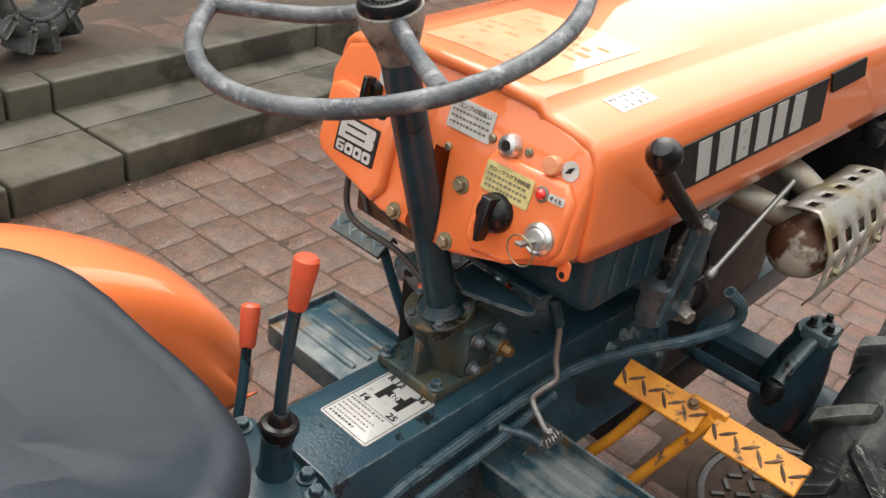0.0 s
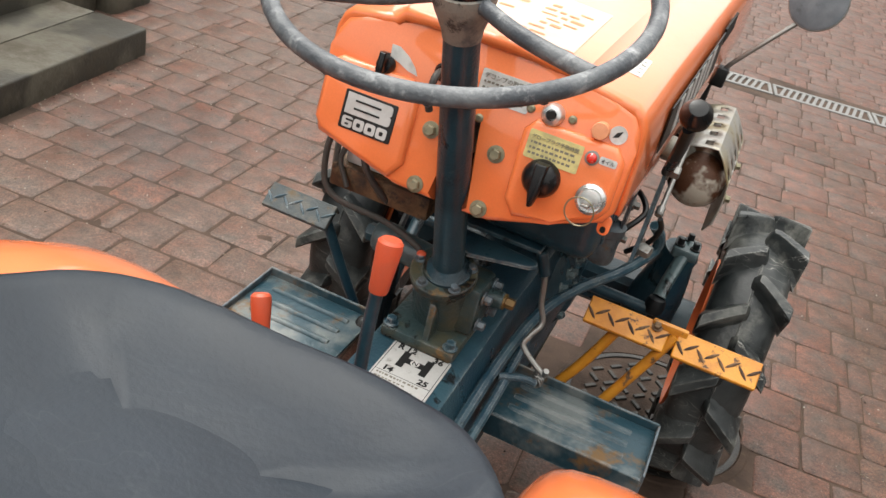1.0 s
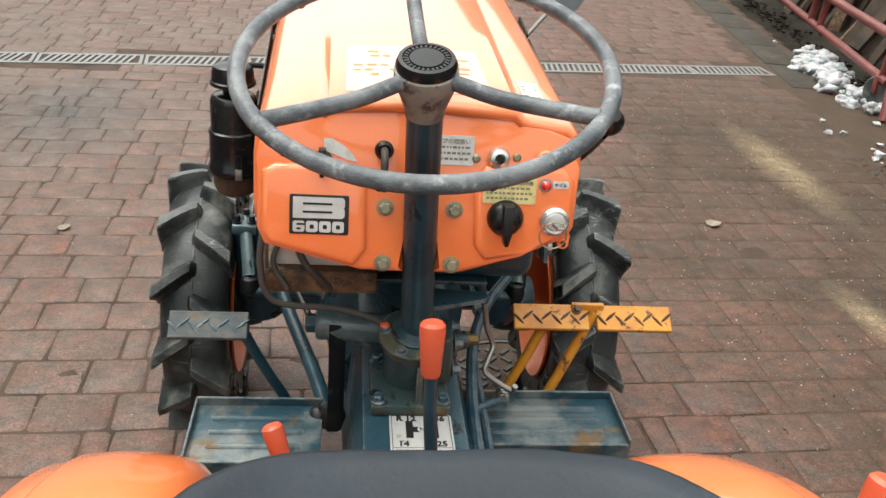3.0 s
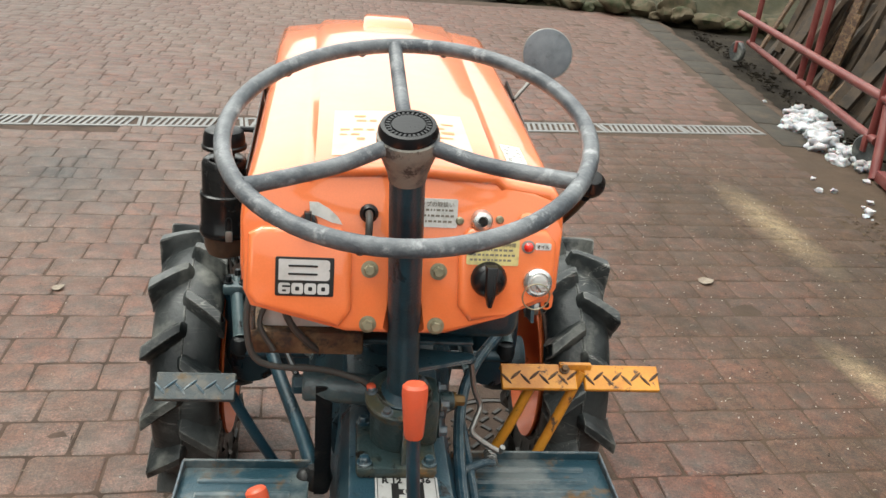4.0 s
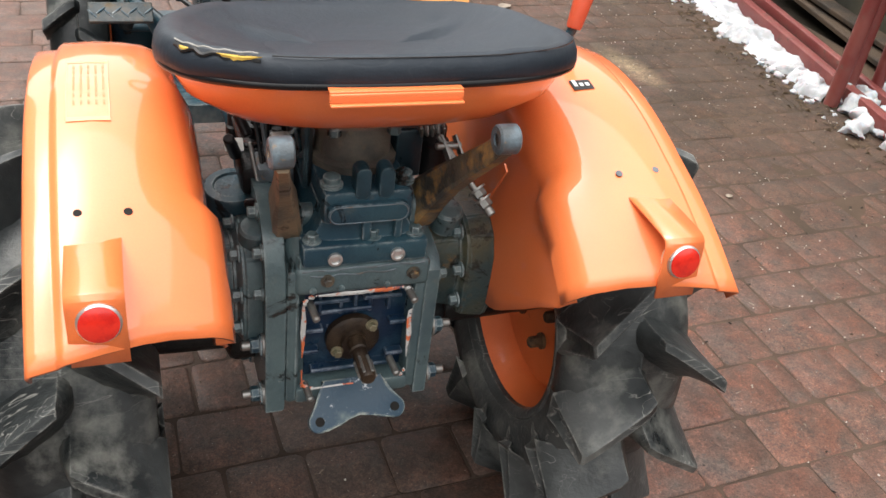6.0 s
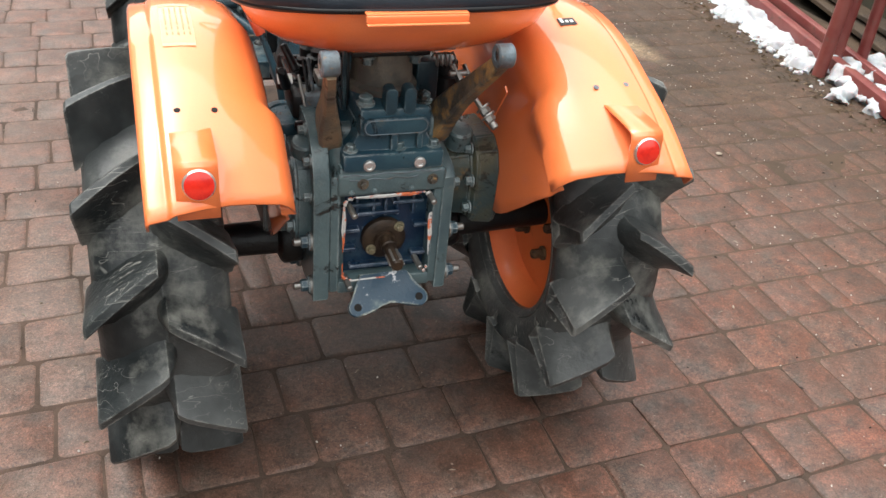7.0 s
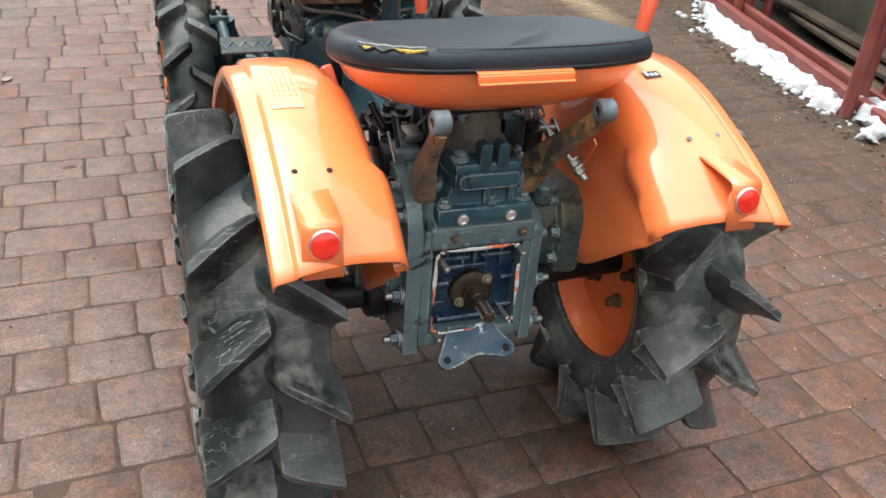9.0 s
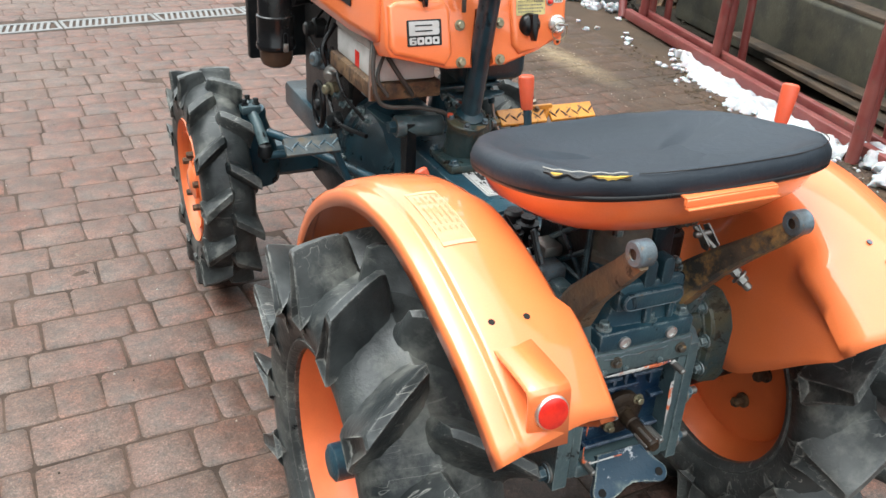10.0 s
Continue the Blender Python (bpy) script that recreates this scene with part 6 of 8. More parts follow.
part("gear_lever_base", lathe([(0.038, 0), (0.036, 0.008), (0.022, 0.014), (0.0175, 0.030), (0.0165, 0.060), (0.0165, 0.070)], (0.014, 0.229, 0.525), (0, 0.03, 1), 28), BLUE, tractor)
part("side_lever_bracket", box(-0.200, -0.186, 0.03, 0.12, 0.44, 0.60, 0.004), DARK, tractor)

# engine and the things hung on it
engine = part("engine", box(-0.088, 0.108, 0.875, 1.26, 0.36, 0.80, 0.02), DARK, tractor, "dark greasy diesel engine under the bonnet")
bell = part("bell_housing", lathe([(0.070, 0.0), (0.084, 0.004), (0.092, 0.040), (0.106, 0.090), (0.114, 0.150), (0.116, 0.200), (0.124, 0.204), (0.126, 0.222), (0.120, 0.226)], (0.005, 0.655, 0.455), (0, 1, 0), 40), BLUE, engine, "rounded clutch housing", 40)
for k in range(12):
    a = 2 * math.pi * (k + 0.3) / 12
    part("flange_bolt", hexagon((0.005 + 0.121 * math.cos(a), 0.859, 0.455 + 0.121 * math.sin(a)), (0, -1, 0), 0.0060, 0.009), GREASE, bell)
part("sump", box(-0.085, 0.095, 0.86, 1.30, 0.24, 0.34, 0.02), DARK, engine)
tank = part("fuel_tank", box(0.012, 0.166, 0.535, 0.70, 0.694, 0.815, 0.022, 4), BLUE, tractor, "dark blue tank behind the panel")
for k in range(3):
    part("pressed_rib", box(0.165, 0.1685, 0.565 + 0.04 * k, 0.577 + 0.04 * k, 0.715, 0.805, 0.0015, 1), BLUE, tank)
part("drain_tap", rod((0.120, 0.538, 0.775), (0.120, 0.530, 0.752), 0.0045), ZINC, tank)
bar = part("support_bar", box(-0.180, 0.105, 0.530, 0.556, 0.690, 0.696, 0.002), BLUE, tractor, "flat steel cross bar under the panel")
part("gusset", slab([(-0.012, 0.004), (0.020, -0.014), (0.094, 0.010), (0.102, 0.018), (0.100, 0.026), (0.092, 0.030), (0.030, 0.036), (-0.012, 0.040)], (0.006, 0.500, 0.676), (1, 0, 0), (0, 1, 0.03), 0.005, 0.0008), BLUE_WORN, bar, "flat gusset plate bolted to the column foot")
part("tray", box(-0.180, -0.040, 0.500, 0.745, 0.690, 0.722, 0.004), RUST, tractor, "rusty battery tray")
bat = part("battery", box(-0.168, -0.048, 0.512, 0.735, 0.722, 0.775, 0.005), WHITE, tractor, "white battery case with a small red mark")
part("battery_lid", box(-0.170, -0.046, 0.510, 0.737, 0.775, 0.792, 0.004), WHITE, bat)
part("red_mark", box(-0.1692, -0.168, 0.600, 0.622, 0.725, 0.755, 0.0), LENS, bat, smooth=0)
part("hold_down", pipe([(-0.178, 0.508, 0.69), (-0.178, 0.508, 0.76), (-0.174, 0.512, 0.80)], 0.0045, 8), STEEL, bat)
for pts, r in (([(-0.175, 0.50, 0.80), (-0.182, 0.485, 0.74), (-0.165, 0.48, 0.69), (-0.09, 0.49, 0.675), (-0.045, 0.485, 0.665), (-0.03, 0.485, 0.655)], 0.0042),
               ([(-0.15, 0.52, 0.78), (-0.13, 0.49, 0.74), (-0.10, 0.50, 0.70), (-0.09, 0.53, 0.68)], 0.0045),
               ([(-0.150, 0.515, 0.775), (-0.168, 0.500, 0.735), (-0.150, 0.492, 0.70)], 0.0035)):
    part("hose", pipe(pts, r, 10), CABLE, tractor, "grey hose")
air = part("air_cleaner", lathe([(0.033, 0.004), (0.0405, 0.008), (0.0418, 0.012), (0.0418, 0.019), (0.0395, 0.022), (0.0392, 0.070), (0.0400, 0.073), (0.0395, 0.077), (0.0365, 0.079), (0.0360, 0.081), (0.0358, 0.124), (0.0335, 0.131), (0.028, 0.135), (0.016, 0.136), (0.0155, 0.152)], (-0.258, 0.875, 0.690), (0, 0, 1), 36), GLOSS_BLACK, tractor, "glossy black oil-bath air cleaner", 40)
part("bowl", lathe([(0.010, -0.034), (0.020, -0.032), (0.030, -0.026), (0.0345, -0.014), (0.0350, 0.006)], (-0.258, 0.875, 0.690), (0, 0, 1), 32), BOWL, air, "brown oil bowl")
part("rain_cap", lathe([(0.028, 0.149), (0.0345, 0.150), (0.0350, 0.155), (0.0325, 0.157), (0.0318, 0.170), (0.029, 0.178), (0.020, 0.183), (0, 0.185)], (-0.258, 0.875, 0.690), (0, 0, 1), 32), PLASTIC, air, "dusty black intake cap")
clip = part("clip", box(-0.2535, -0.2425, 0.8305, 0.8345, 0.698, 0.716, 0.001), STEEL, air, "steel spring clip")
part("wire", pipe([(-0.2525, 0.832, 0.714), (-0.2520, 0.8335, 0.734), (-0.2480, 0.8335, 0.738), (-0.2440, 0.8335, 0.734), (-0.2435, 0.832, 0.714)], 0.0011, 6), DARK, clip)
part("cap_stem", pipe([(-0.235, 0.885, 0.868), (-0.215, 0.890, 0.866), (-0.200, 0.893, 0.860)], 0.0045, 8), PLASTIC, air)
part("intake_pipe", pipe([(-0.22, 0.90, 0.80), (-0.17, 0.92, 0.80), (-0.10, 0.95, 0.78)], 0.024, 14), PLASTIC, air)
# left side of the engine
for x, y, z, r, h, ax, mt in ((-0.130, 0.912, 0.655, 0.024, 0.045, (-1, -0.35, 0.1), EYE), (-0.150, 0.815, 0.655, 0.017, 0.035, (-0.6, -0.8, -0.1), STEEL), (-0.125, 0.87, 0.600, 0.016, 0.035, (-1, -0.3, 0), ZINC),
                              (-0.12, 0.76, 0.70, 0.014, 0.05, (-1, -0.3, 0), DARK), (-0.13, 0.93, 0.72, 0.022, 0.05, (-1, 0, 0), DARK), (-0.125, 0.845, 0.635, 0.011, 0.05, (-0.3, -0.2, 1), DARK), (-0.14, 0.80, 0.55, 0.020, 0.03, (-1, -0.2, 0), DARK)):
    part("fitting", lathe([(r * 0.8, 0), (r, h * 0.1), (r, h * 0.55), (r * 0.85, h * 0.6), (r * 0.7, h * 0.62), (r * 0.7, h * 0.92), (r * 0.5, h), (0, h)], (x, y, z), ax, 20), mt, engine)
part("belt", pipe([Vector((-0.150, 0.925 + 0.036 * math.cos(a), 0.545 + 0.052 * math.sin(a))) for a in [2 * math.pi * k / 28 for k in range(28)]], 0.0062, 8, per=1, closed=True), PLASTIC, engine, "black drive belt round its pulley")
part("pulley", lathe([(0.0, 0.0), (0.030, 0.002), (0.032, 0.008), (0.014, 0.010), (0.012, 0.018), (0, 0.018)], (-0.142, 0.925, 0.545), (-1, 0, 0), 24), DARK, engine)
for pts, r in (([(-0.13, 0.86, 0.745), (-0.165, 0.845, 0.70), (-0.155, 0.835, 0.655)], 0.0055), ([(-0.12, 0.70, 0.58), (-0.15, 0.76, 0.63), (-0.145, 0.84, 0.70)], 0.004), ([(-0.13, 0.66, 0.56), (-0.155, 0.78, 0.555), (-0.14, 0.90, 0.60)], 0.005),
               ([(-0.12, 0.9, 0.77), (-0.15, 0.87, 0.72), (-0.16, 0.82, 0.665)], 0.0035), ([(-0.125, 0.95, 0.76), (-0.17, 0.93, 0.71), (-0.15, 0.90, 0.665)], 0.003)):
    part("fuel_line", pipe(pts, r, 8), PLASTIC, engine)
for k in range(7):
    y = 0.70 + 0.03 * k
    part("case_bolt", hexagon((-0.108 - 0.004 * k, y, 0.575 + 0.012 * (k % 2)), (-1, 0, 0.4), 0.0062, 0.010), GREASE, engine)

# right side of the engine
part("injection_pump", box(0.118, 0.156, 0.760, 0.850, 0.585, 0.660, 0.008), GREASE, engine, "greasy injection pump")
for k in range(2):
    part("pump_head", lathe([(0.011, 0), (0.011, 0.016), (0.007, 0.018), (0.007, 0.034), (0.004, 0.036)], (0.137, 0.785 + 0.040 * k, 0.660), (0, 0, 1), 14), STEEL, engine)
    part("injector_line", pipe([(0.137, 0.785 + 0.040 * k, 0.694), (0.145, 0.80 + 0.040 * k, 0.735), (0.150, 0.87 + 0.05 * k, 0.765), (0.125, 0.93 + 0.05 * k, 0.785)], 0.0032, 8), STEEL, engine, "thin steel injector line")
part("fuel_filter", lathe([(0.017, 0.0), (0.020, 0.006), (0.020, 0.045), (0.024, 0.048), (0.024, 0.060), (0.012, 0.066), (0.0, 0.067)], (0.158, 0.715, 0.615), (0, 0, 1), 22), EYE, engine, "small grey fuel filter")
part("filter_hose", pipe([(0.158, 0.715, 0.680), (0.165, 0.70, 0.715), (0.150, 0.66, 0.735)], 0.0048, 8), PLASTIC, engine)
part("filter_hose", pipe([(0.175, 0.725, 0.665), (0.195, 0.76, 0.690), (0.170, 0.80, 0.700), (0.142, 0.80, 0.680)], 0.0045, 8), PLASTIC, engine)
part("stay_plate", slab([(0, 0), (0.050, 0.012), (0.055, 0.150), (0.030, 0.165), (0.012, 0.060)], (0.172, 0.700, 0.640), (0, 1, 0), (0, 0, 1), 0.004, 0.001), BLUE, engine, "dark blue stay plate")
for y, z in ((0.725, 0.655), (0.735, 0.775), (0.748, 0.700)):
    part("stay_bolt", hexagon((0.176, y, z), (1, 0, 0), 0.006, 0.008), STEEL, engine)
for k in range(6):
    part("case_bolt", hexagon((0.122, 0.70 + 0.028 * k, 0.555 + 0.010 * (k % 2)), (1, 0, 0.3), 0.006, 0.009), GREASE, engine)

# exhaust on the right
muf = part("muffler", lathe([(0.0, 0.0), (0.020, 0.003), (0.036, 0.014), (0.043, 0.032), (0.044, 0.05), (0.044, 0.215), (0.03, 0.235), (0.018, 0.24)], (0.242, 0.893, 0.695), (0, 1, 0), 36), MUFF, tractor, "exhaust silencer with a rust-brown end cap", 50)
part("end_cap", lathe([(0.0, -0.0010), (0.0202, 0.0020), (0.0365, 0.0132), (0.0438, 0.0316), (0.0450, 0.046), (0.0442, 0.048)], (0.242, 0.893, 0.695), (0, 1, 0), 36), CAP, muf, "rust-brown domed end cap", 50)
part("exhaust_pipe", pipe([(0.115, 0.90, 0.745), (0.17, 0.91, 0.74), (0.215, 0.945, 0.72)], 0.020, 14), EXHAUST, muf)
part("exhaust_pipe", pipe([(0.115, 1.02, 0.760), (0.17, 1.02, 0.755), (0.215, 1.03, 0.73)], 0.020, 14), EXHAUST, muf)
gsec = [(0.210, 0.752), (0.222, 0.757), (0.234, 0.760), (0.246, 0.762), (0.258, 0.762), (0.270, 0.748), (0.281, 0.730), (0.290, 0.712), (0.292, 0.690), (0.292, 0.668), (0.290, 0.645), (0.280, 0.628)]
gb = bmesh.new()
ys = [0.905 + 0.0115 * k for k in range(21)]
vs = [[gb.verts.new((x, y, z)) for x, z in gsec] for y in ys]
for i in range(len(ys) - 1):
    for j in range(len(gsec) - 1):
        hole = (j in (2, 6, 8)) and i % 4 in (1, 2) and 0 < i < 19
        if not hole:
            gb.faces.new((vs[i][j], vs[i + 1][j], vs[i + 1][j + 1], vs[i][j + 1]))
grd = part("muffler_guard", gb, GUARD, muf, "perforated zinc heat guard", 40)
mod = grd.modifiers.new("sheet", "SOLIDIFY")
mod.thickness = 0.0022
for y, x, z in ((0.935, 0.293, 0.680), (1.09, 0.293, 0.680)):
    part("guard_bolt", hexagon((x, y, z), (1, 0, 0.1), 0.006, 0.007), ZINC, muf)
hl = part("throttle_lever", pipe([(0.2195, 0.508, 0.915), (0.216, 0.56, 0.872), (0.208, 0.650, 0.805)], 0.0095, 12, flat=0.7), PLASTIC, tractor, "black hand throttle lever")
part("ball", lathe([(0.0, -0.0175), (0.010, -0.0145), (0.0165, -0.006), (0.0175, 0.0), (0.0165, 0.006), (0.010, 0.0145), (0, 0.0175)], (0.221, 0.500, 0.932), (0, -0.5, 0.6), 24), PLASTIC, hl, "black ball knob")
part("quadrant", slab([(-0.022, -0.012), (0.030, -0.022), (0.052, 0.045), (0.052, 0.118), (0.028, 0.128), (0.004, 0.060)], (0.203, 0.655, 0.685), (0, 1, 0), (0, 0, 1), 0.005, 0.001), BLUE, hl)
part("pivot_nut", hexagon((0.208, 0.665, 0.800), (1, 0, 0), 0.009, 0.012), STEEL, hl)
part("control_rod", rod((0.215, 0.715, 0.715), (0.213, 0.905, 0.790), 0.0036), STEEL, hl, "slim control rod")
part("rod_clamp", rod((0.215, 0.712, 0.714), (0.2148, 0.728, 0.720), 0.0062), STEEL, hl)
part("rod_joint", hexagon((0.205, 0.685, 0.672), (1, -0.3, 0), 0.010, 0.016), STEEL, hl)
part("spring_clip", pipe([(0.220, 0.69, 0.72), (0.225, 0.70, 0.70), (0.215, 0.71, 0.67), (0.19, 0.72, 0.64)], 0.004, 8), DARK, hl)

# right side pipes and brake hook
for pts, r, mt in (([(0.085, 0.27, 0.46), (0.094, 0.34, 0.505), (0.098, 0.50, 0.525), (0.112, 0.62, 0.545), (0.142, 0.710, 0.555), (0.190, 0.790, 0.568), (0.222, 0.840, 0.592), (0.226, 0.838, 0.622), (0.212, 0.815, 0.650)], 0.0085, BLUE_WORN),
                   ([(0.110, 0.26, 0.44), (0.112, 0.34, 0.488), (0.114, 0.48, 0.505), (0.112, 0.60, 0.520)], 0.007, BLUE_WORN),
                   ([(0.100, 0.57, 0.672), (0.112, 0.575, 0.64), (0.120, 0.57, 0.60), (0.130, 0.565, 0.575), (0.122, 0.55, 0.56), (0.120, 0.54, 0.545), (0.155, 0.53, 0.525), (0.160, 0.525, 0.535)], 0.0040, STEEL),
                   ([(0.105, 0.50, 0.515), (0.135, 0.52, 0.512), (0.150, 0.53, 0.505)], 0.0055, BLUE_WORN)):
    part("pipe", pipe(pts, r, 10), mt, tractor, "bent control pipe")
part("hook_sleeve", rod((0.100, 0.568, 0.676), (0.112, 0.575, 0.640), 0.0075), BLUE, tractor)
part("pull_spring", pipe([(0.150 + 0.008 * math.cos(k * 1.3), 0.535 + k * 0.0012, 0.500 + 0.008 * math.sin(k * 1.3)) for k in range(26)], 0.0016, 6, per=2), STEEL, tractor)

# front axle
fa = part("front_axle", loft([[Vector((x, FRONT_Y + a * 0.040, 0.315 + b * 0.042)) for a, b in ((-1, -0.7), (-0.7, -1), (0.7, -1), (1, -0.7), (1, 0.7), (0.7, 1), (-0.7, 1), (-1, 0.7))] for x in (-0.25, 0.25)], True, True), BLUE, tractor, "dark blue front drive axle", 30)
for s in (-1, 1):
    part("king_pin_case", lathe([(0.026, -0.10), (0.046, -0.09), (0.052, -0.05), (0.050, 0.0), (0.042, 0.05), (0.034, 0.085), (0.036, 0.100), (0.033, 0.110)], (s * 0.252, FRONT_Y - 0.06, 0.370), (s * 0.12, -0.10, 1), 24), BLUE_WORN, fa, "oily knuckle housing", 40)
    part("steering_knuckle", box(s * 0.272 - 0.024, s * 0.272 + 0.024, FRONT_Y - 0.115, FRONT_Y - 0.055, 0.478, 0.500, 0.006), GREASE, fa)
    for dx, dy in ((-0.014, -0.10), (0.014, -0.10), (0.0, -0.07)):
        part("bolt", hexagon((s * 0.272 + dx, FRONT_Y + dy, 0.500), (0, 0, 1), 0.0065, 0.012), DARK, fa)
    part("tie_arm", pipe([(s * 0.276, FRONT_Y - 0.075, 0.494), (s * 0.270, FRONT_Y - 0.105, 0.480), (s * 0.262, FRONT_Y - 0.145, 0.446), (s * 0.258, FRONT_Y - 0.168, 0.420)], 0.0140, 12, flat=0.8), GREASE, fa, "forged steering arm")
    part("ball_joint", lathe([(0.0, -0.030), (0.008, -0.028), (0.010, -0.018), (0.017, -0.014), (0.019, 0.0), (0.015, 0.014), (0.008, 0.018), (0, 0.020)], (s * 0.257, FRONT_Y - 0.172, 0.404), (0, 0.05, 1), 18), DARK, fa, "ball joint with rubber boot")
    part("wheel_stub", lathe([(0.055, 0.25), (0.06, 0.27), (0.06, 0.33)], (0, FRONT_Y, FRONT_Z), (s, 0, 0), 24), BLUE, fa)
part("tie_rod", rod((-0.262, 1.02, 0.392), (0.262, 1.02, 0.392), 0.0105), BLUE, fa, "steering tie rod")
part("prop_shaft", rod((0.0, 0.6, 0.33), (0.0, 1.10, 0.32), 0.028), DARK, fa)
part("support_frame", box(-0.10, 0.11, 1.02, 1.42, 0.38, 0.45, 0.01), BLUE, tractor, "front support frame")

# mirror
mi = part("mirror", lathe([(0.0, -0.010), (0.030, -0.009), (0.044, -0.004), (0.0475, 0.002), (0.0475, 0.006), (0.044, 0.007), (0.0, 0.0075)], (0.318, 1.245, 0.948), (-0.15, -1, 0.25), 40), DUSTY, tractor, "round grey dusty mirror on a thin stalk", 40)
part("mirror_rim", pipe([Vector((0.318, 1.245, 0.948)) + (Vector((0.989, -0.148, 0)) * math.cos(a) + Vector((0.036, 0.24, 0.97)) * math.sin(a)) * 0.0475 for a in [2 * math.pi * k / 40 for k in range(40)]], 0.0022, 6, per=1, closed=True), STEEL, mi)
part("stalk", pipe([(0.210, 1.22, 0.790), (0.225, 1.222, 0.815), (0.290, 1.238, 0.895), (0.312, 1.248, 0.915)], 0.0042, 8), STEEL, mi)
part("clamp", box(0.190, 0.222, 1.205, 1.235, 0.765, 0.800, 0.004), DARK, mi)

# ---- the yard ----
TURN_G = radians(3.0)
tagged(part("ground", slab([(-90, -90), (90, -90), (90, 90), (-90, 90)], (0, 0, -0.090), (1, 0, 0), (0, 1, 0), 0.05, 0), SOIL, None, "damp brown soil with scattered dirt", 0), category="ground", kind="structure")


def ground_xy(u, v):
    return Vector((u * math.cos(TURN_G) - v * math.sin(TURN_G), u * math.sin(TURN_G) + v * math.cos(TURN_G), 0))


# kerb steps on the left of the yard
KM = Matrix.Translation((-1.573, 0.912, 0)) @ pose(0, 0, 0, 0, 0, 5.4)
steps = tagged(new("kerb_steps"), "two low damp concrete kerb steps along the brick yard", "steps", kind="structure")
rnd = random.Random(5)
for y0, y1 in ((-2.75, -1.48), (-1.47, -0.345), (-0.335, -0.006), (0.006, 1.125)):
    if y0 < -0.34:
        part("kerb_block", box(-0.42, 0.0, y0, y1, -0.06, 0.096, 0.012, 3, m=KM), CONCRETE, steps, "damp grey concrete block")
    else:
        part("kerb_block", box(-0.42, -0.212, y0, y1, -0.06, 0.0945, 0.004, 2, m=KM), CONCRETE, steps, "damp grey concrete block")
        part("kerb_block", box(-0.209, 0.0, y0, y1, -0.06, 0.096, 0.010, 3, m=KM), CONCRETE, steps, "damp grey concrete block")
for y0, y1 in ((-2.6, -1.30), (-1.29, -0.40), (-0.39, -0.145), (-0.135, 0.0), (0.008, 0.565), (0.575, 1.10), (1.11, 1.35)):
    part("kerb_block", box(-0.475, -0.365, y0, y1, 0.0, 0.186 + rnd.uniform(-0.004, 0.004), 0.010, 3, m=KM), CONCRETE, steps)
part("end_stone", box(-0.30, 0.02, 1.16, 1.40, -0.05, 0.05, 0.03, 3, m=KM @ pose(-0.28, 0.06, 0, 0, 0, 8)), CONCRETE, steps)
part("end_stone", box(-0.58, -0.30, 1.36, 1.62, -0.05, 0.12, 0.03, 3, m=KM), CONCRETE, steps)


# pavers: rows of worn bricks with sandy joints
def paver_mesh(length, width, seed):
    rn = random.Random(seed)
    b = bmesh.new()
    hx, hy = length / 2, width / 2
    worn = [rn.uniform(0.007, 0.016) for _ in range(4)]
    shift = [(rn.uniform(-0.0022, 0.0022), rn.uniform(-0.0022, 0.0022)) for _ in range(4)]
    def ring(inset, z):
        pts = []
        for q, (sx, sy) in enumerate(((-1, -1), (1, -1), (1, 1), (-1, 1))):
            c = min(worn[q], hx * 0.6)
            corner = [(0.0, 1.0), (0.29, 0.29), (1.0, 0.0)]
            for a, d in corner if q in (0, 2) else corner[::-1]:
                pts.append((sx * (hx - inset - c * a) + shift[q][0], sy * (hy - inset - c * d) + shift[q][1]))
        return [b.verts.new((x + rn.uniform(-0.0008, 0.0008), y + rn.uniform(-0.0008, 0.0008), z + (rn.uniform(-0.0008, 0.0008) if z > -0.02 else 0))) for x, y in pts]
    rings = [ring(0.0, -0.036), ring(0.0006, -0.0026), ring(0.0044, 0.0)]
    for p, q in zip(rings, rings[1:]):
        for k in range(12):
            b.faces.new((p[k], p[(k + 1) % 12], q[(k + 1) % 12], q[k]))
    b.faces.new(rings[-1])
    me = bpy.data.meshes.new("paver")
    bmesh.ops.recalc_face_normals(b, faces=b.faces)
    b.to_mesh(me)
    b.free()
    me.materials.append(BRICK)
    me.shade_smooth()
    me.set_sharp_from_angle(angle=radians(50))
    return me


ROW, LENGTHS = 0.1346, (0.060, 0.098, 0.136, 0.136, 0.168, 0.168, 0.204)
paver_kinds = {(n, k): paver_mesh(n - 0.0028, ROW - 0.0030, int(n * 1000) * 10 + k) for n in set(LENGTHS) for k in range(3)}


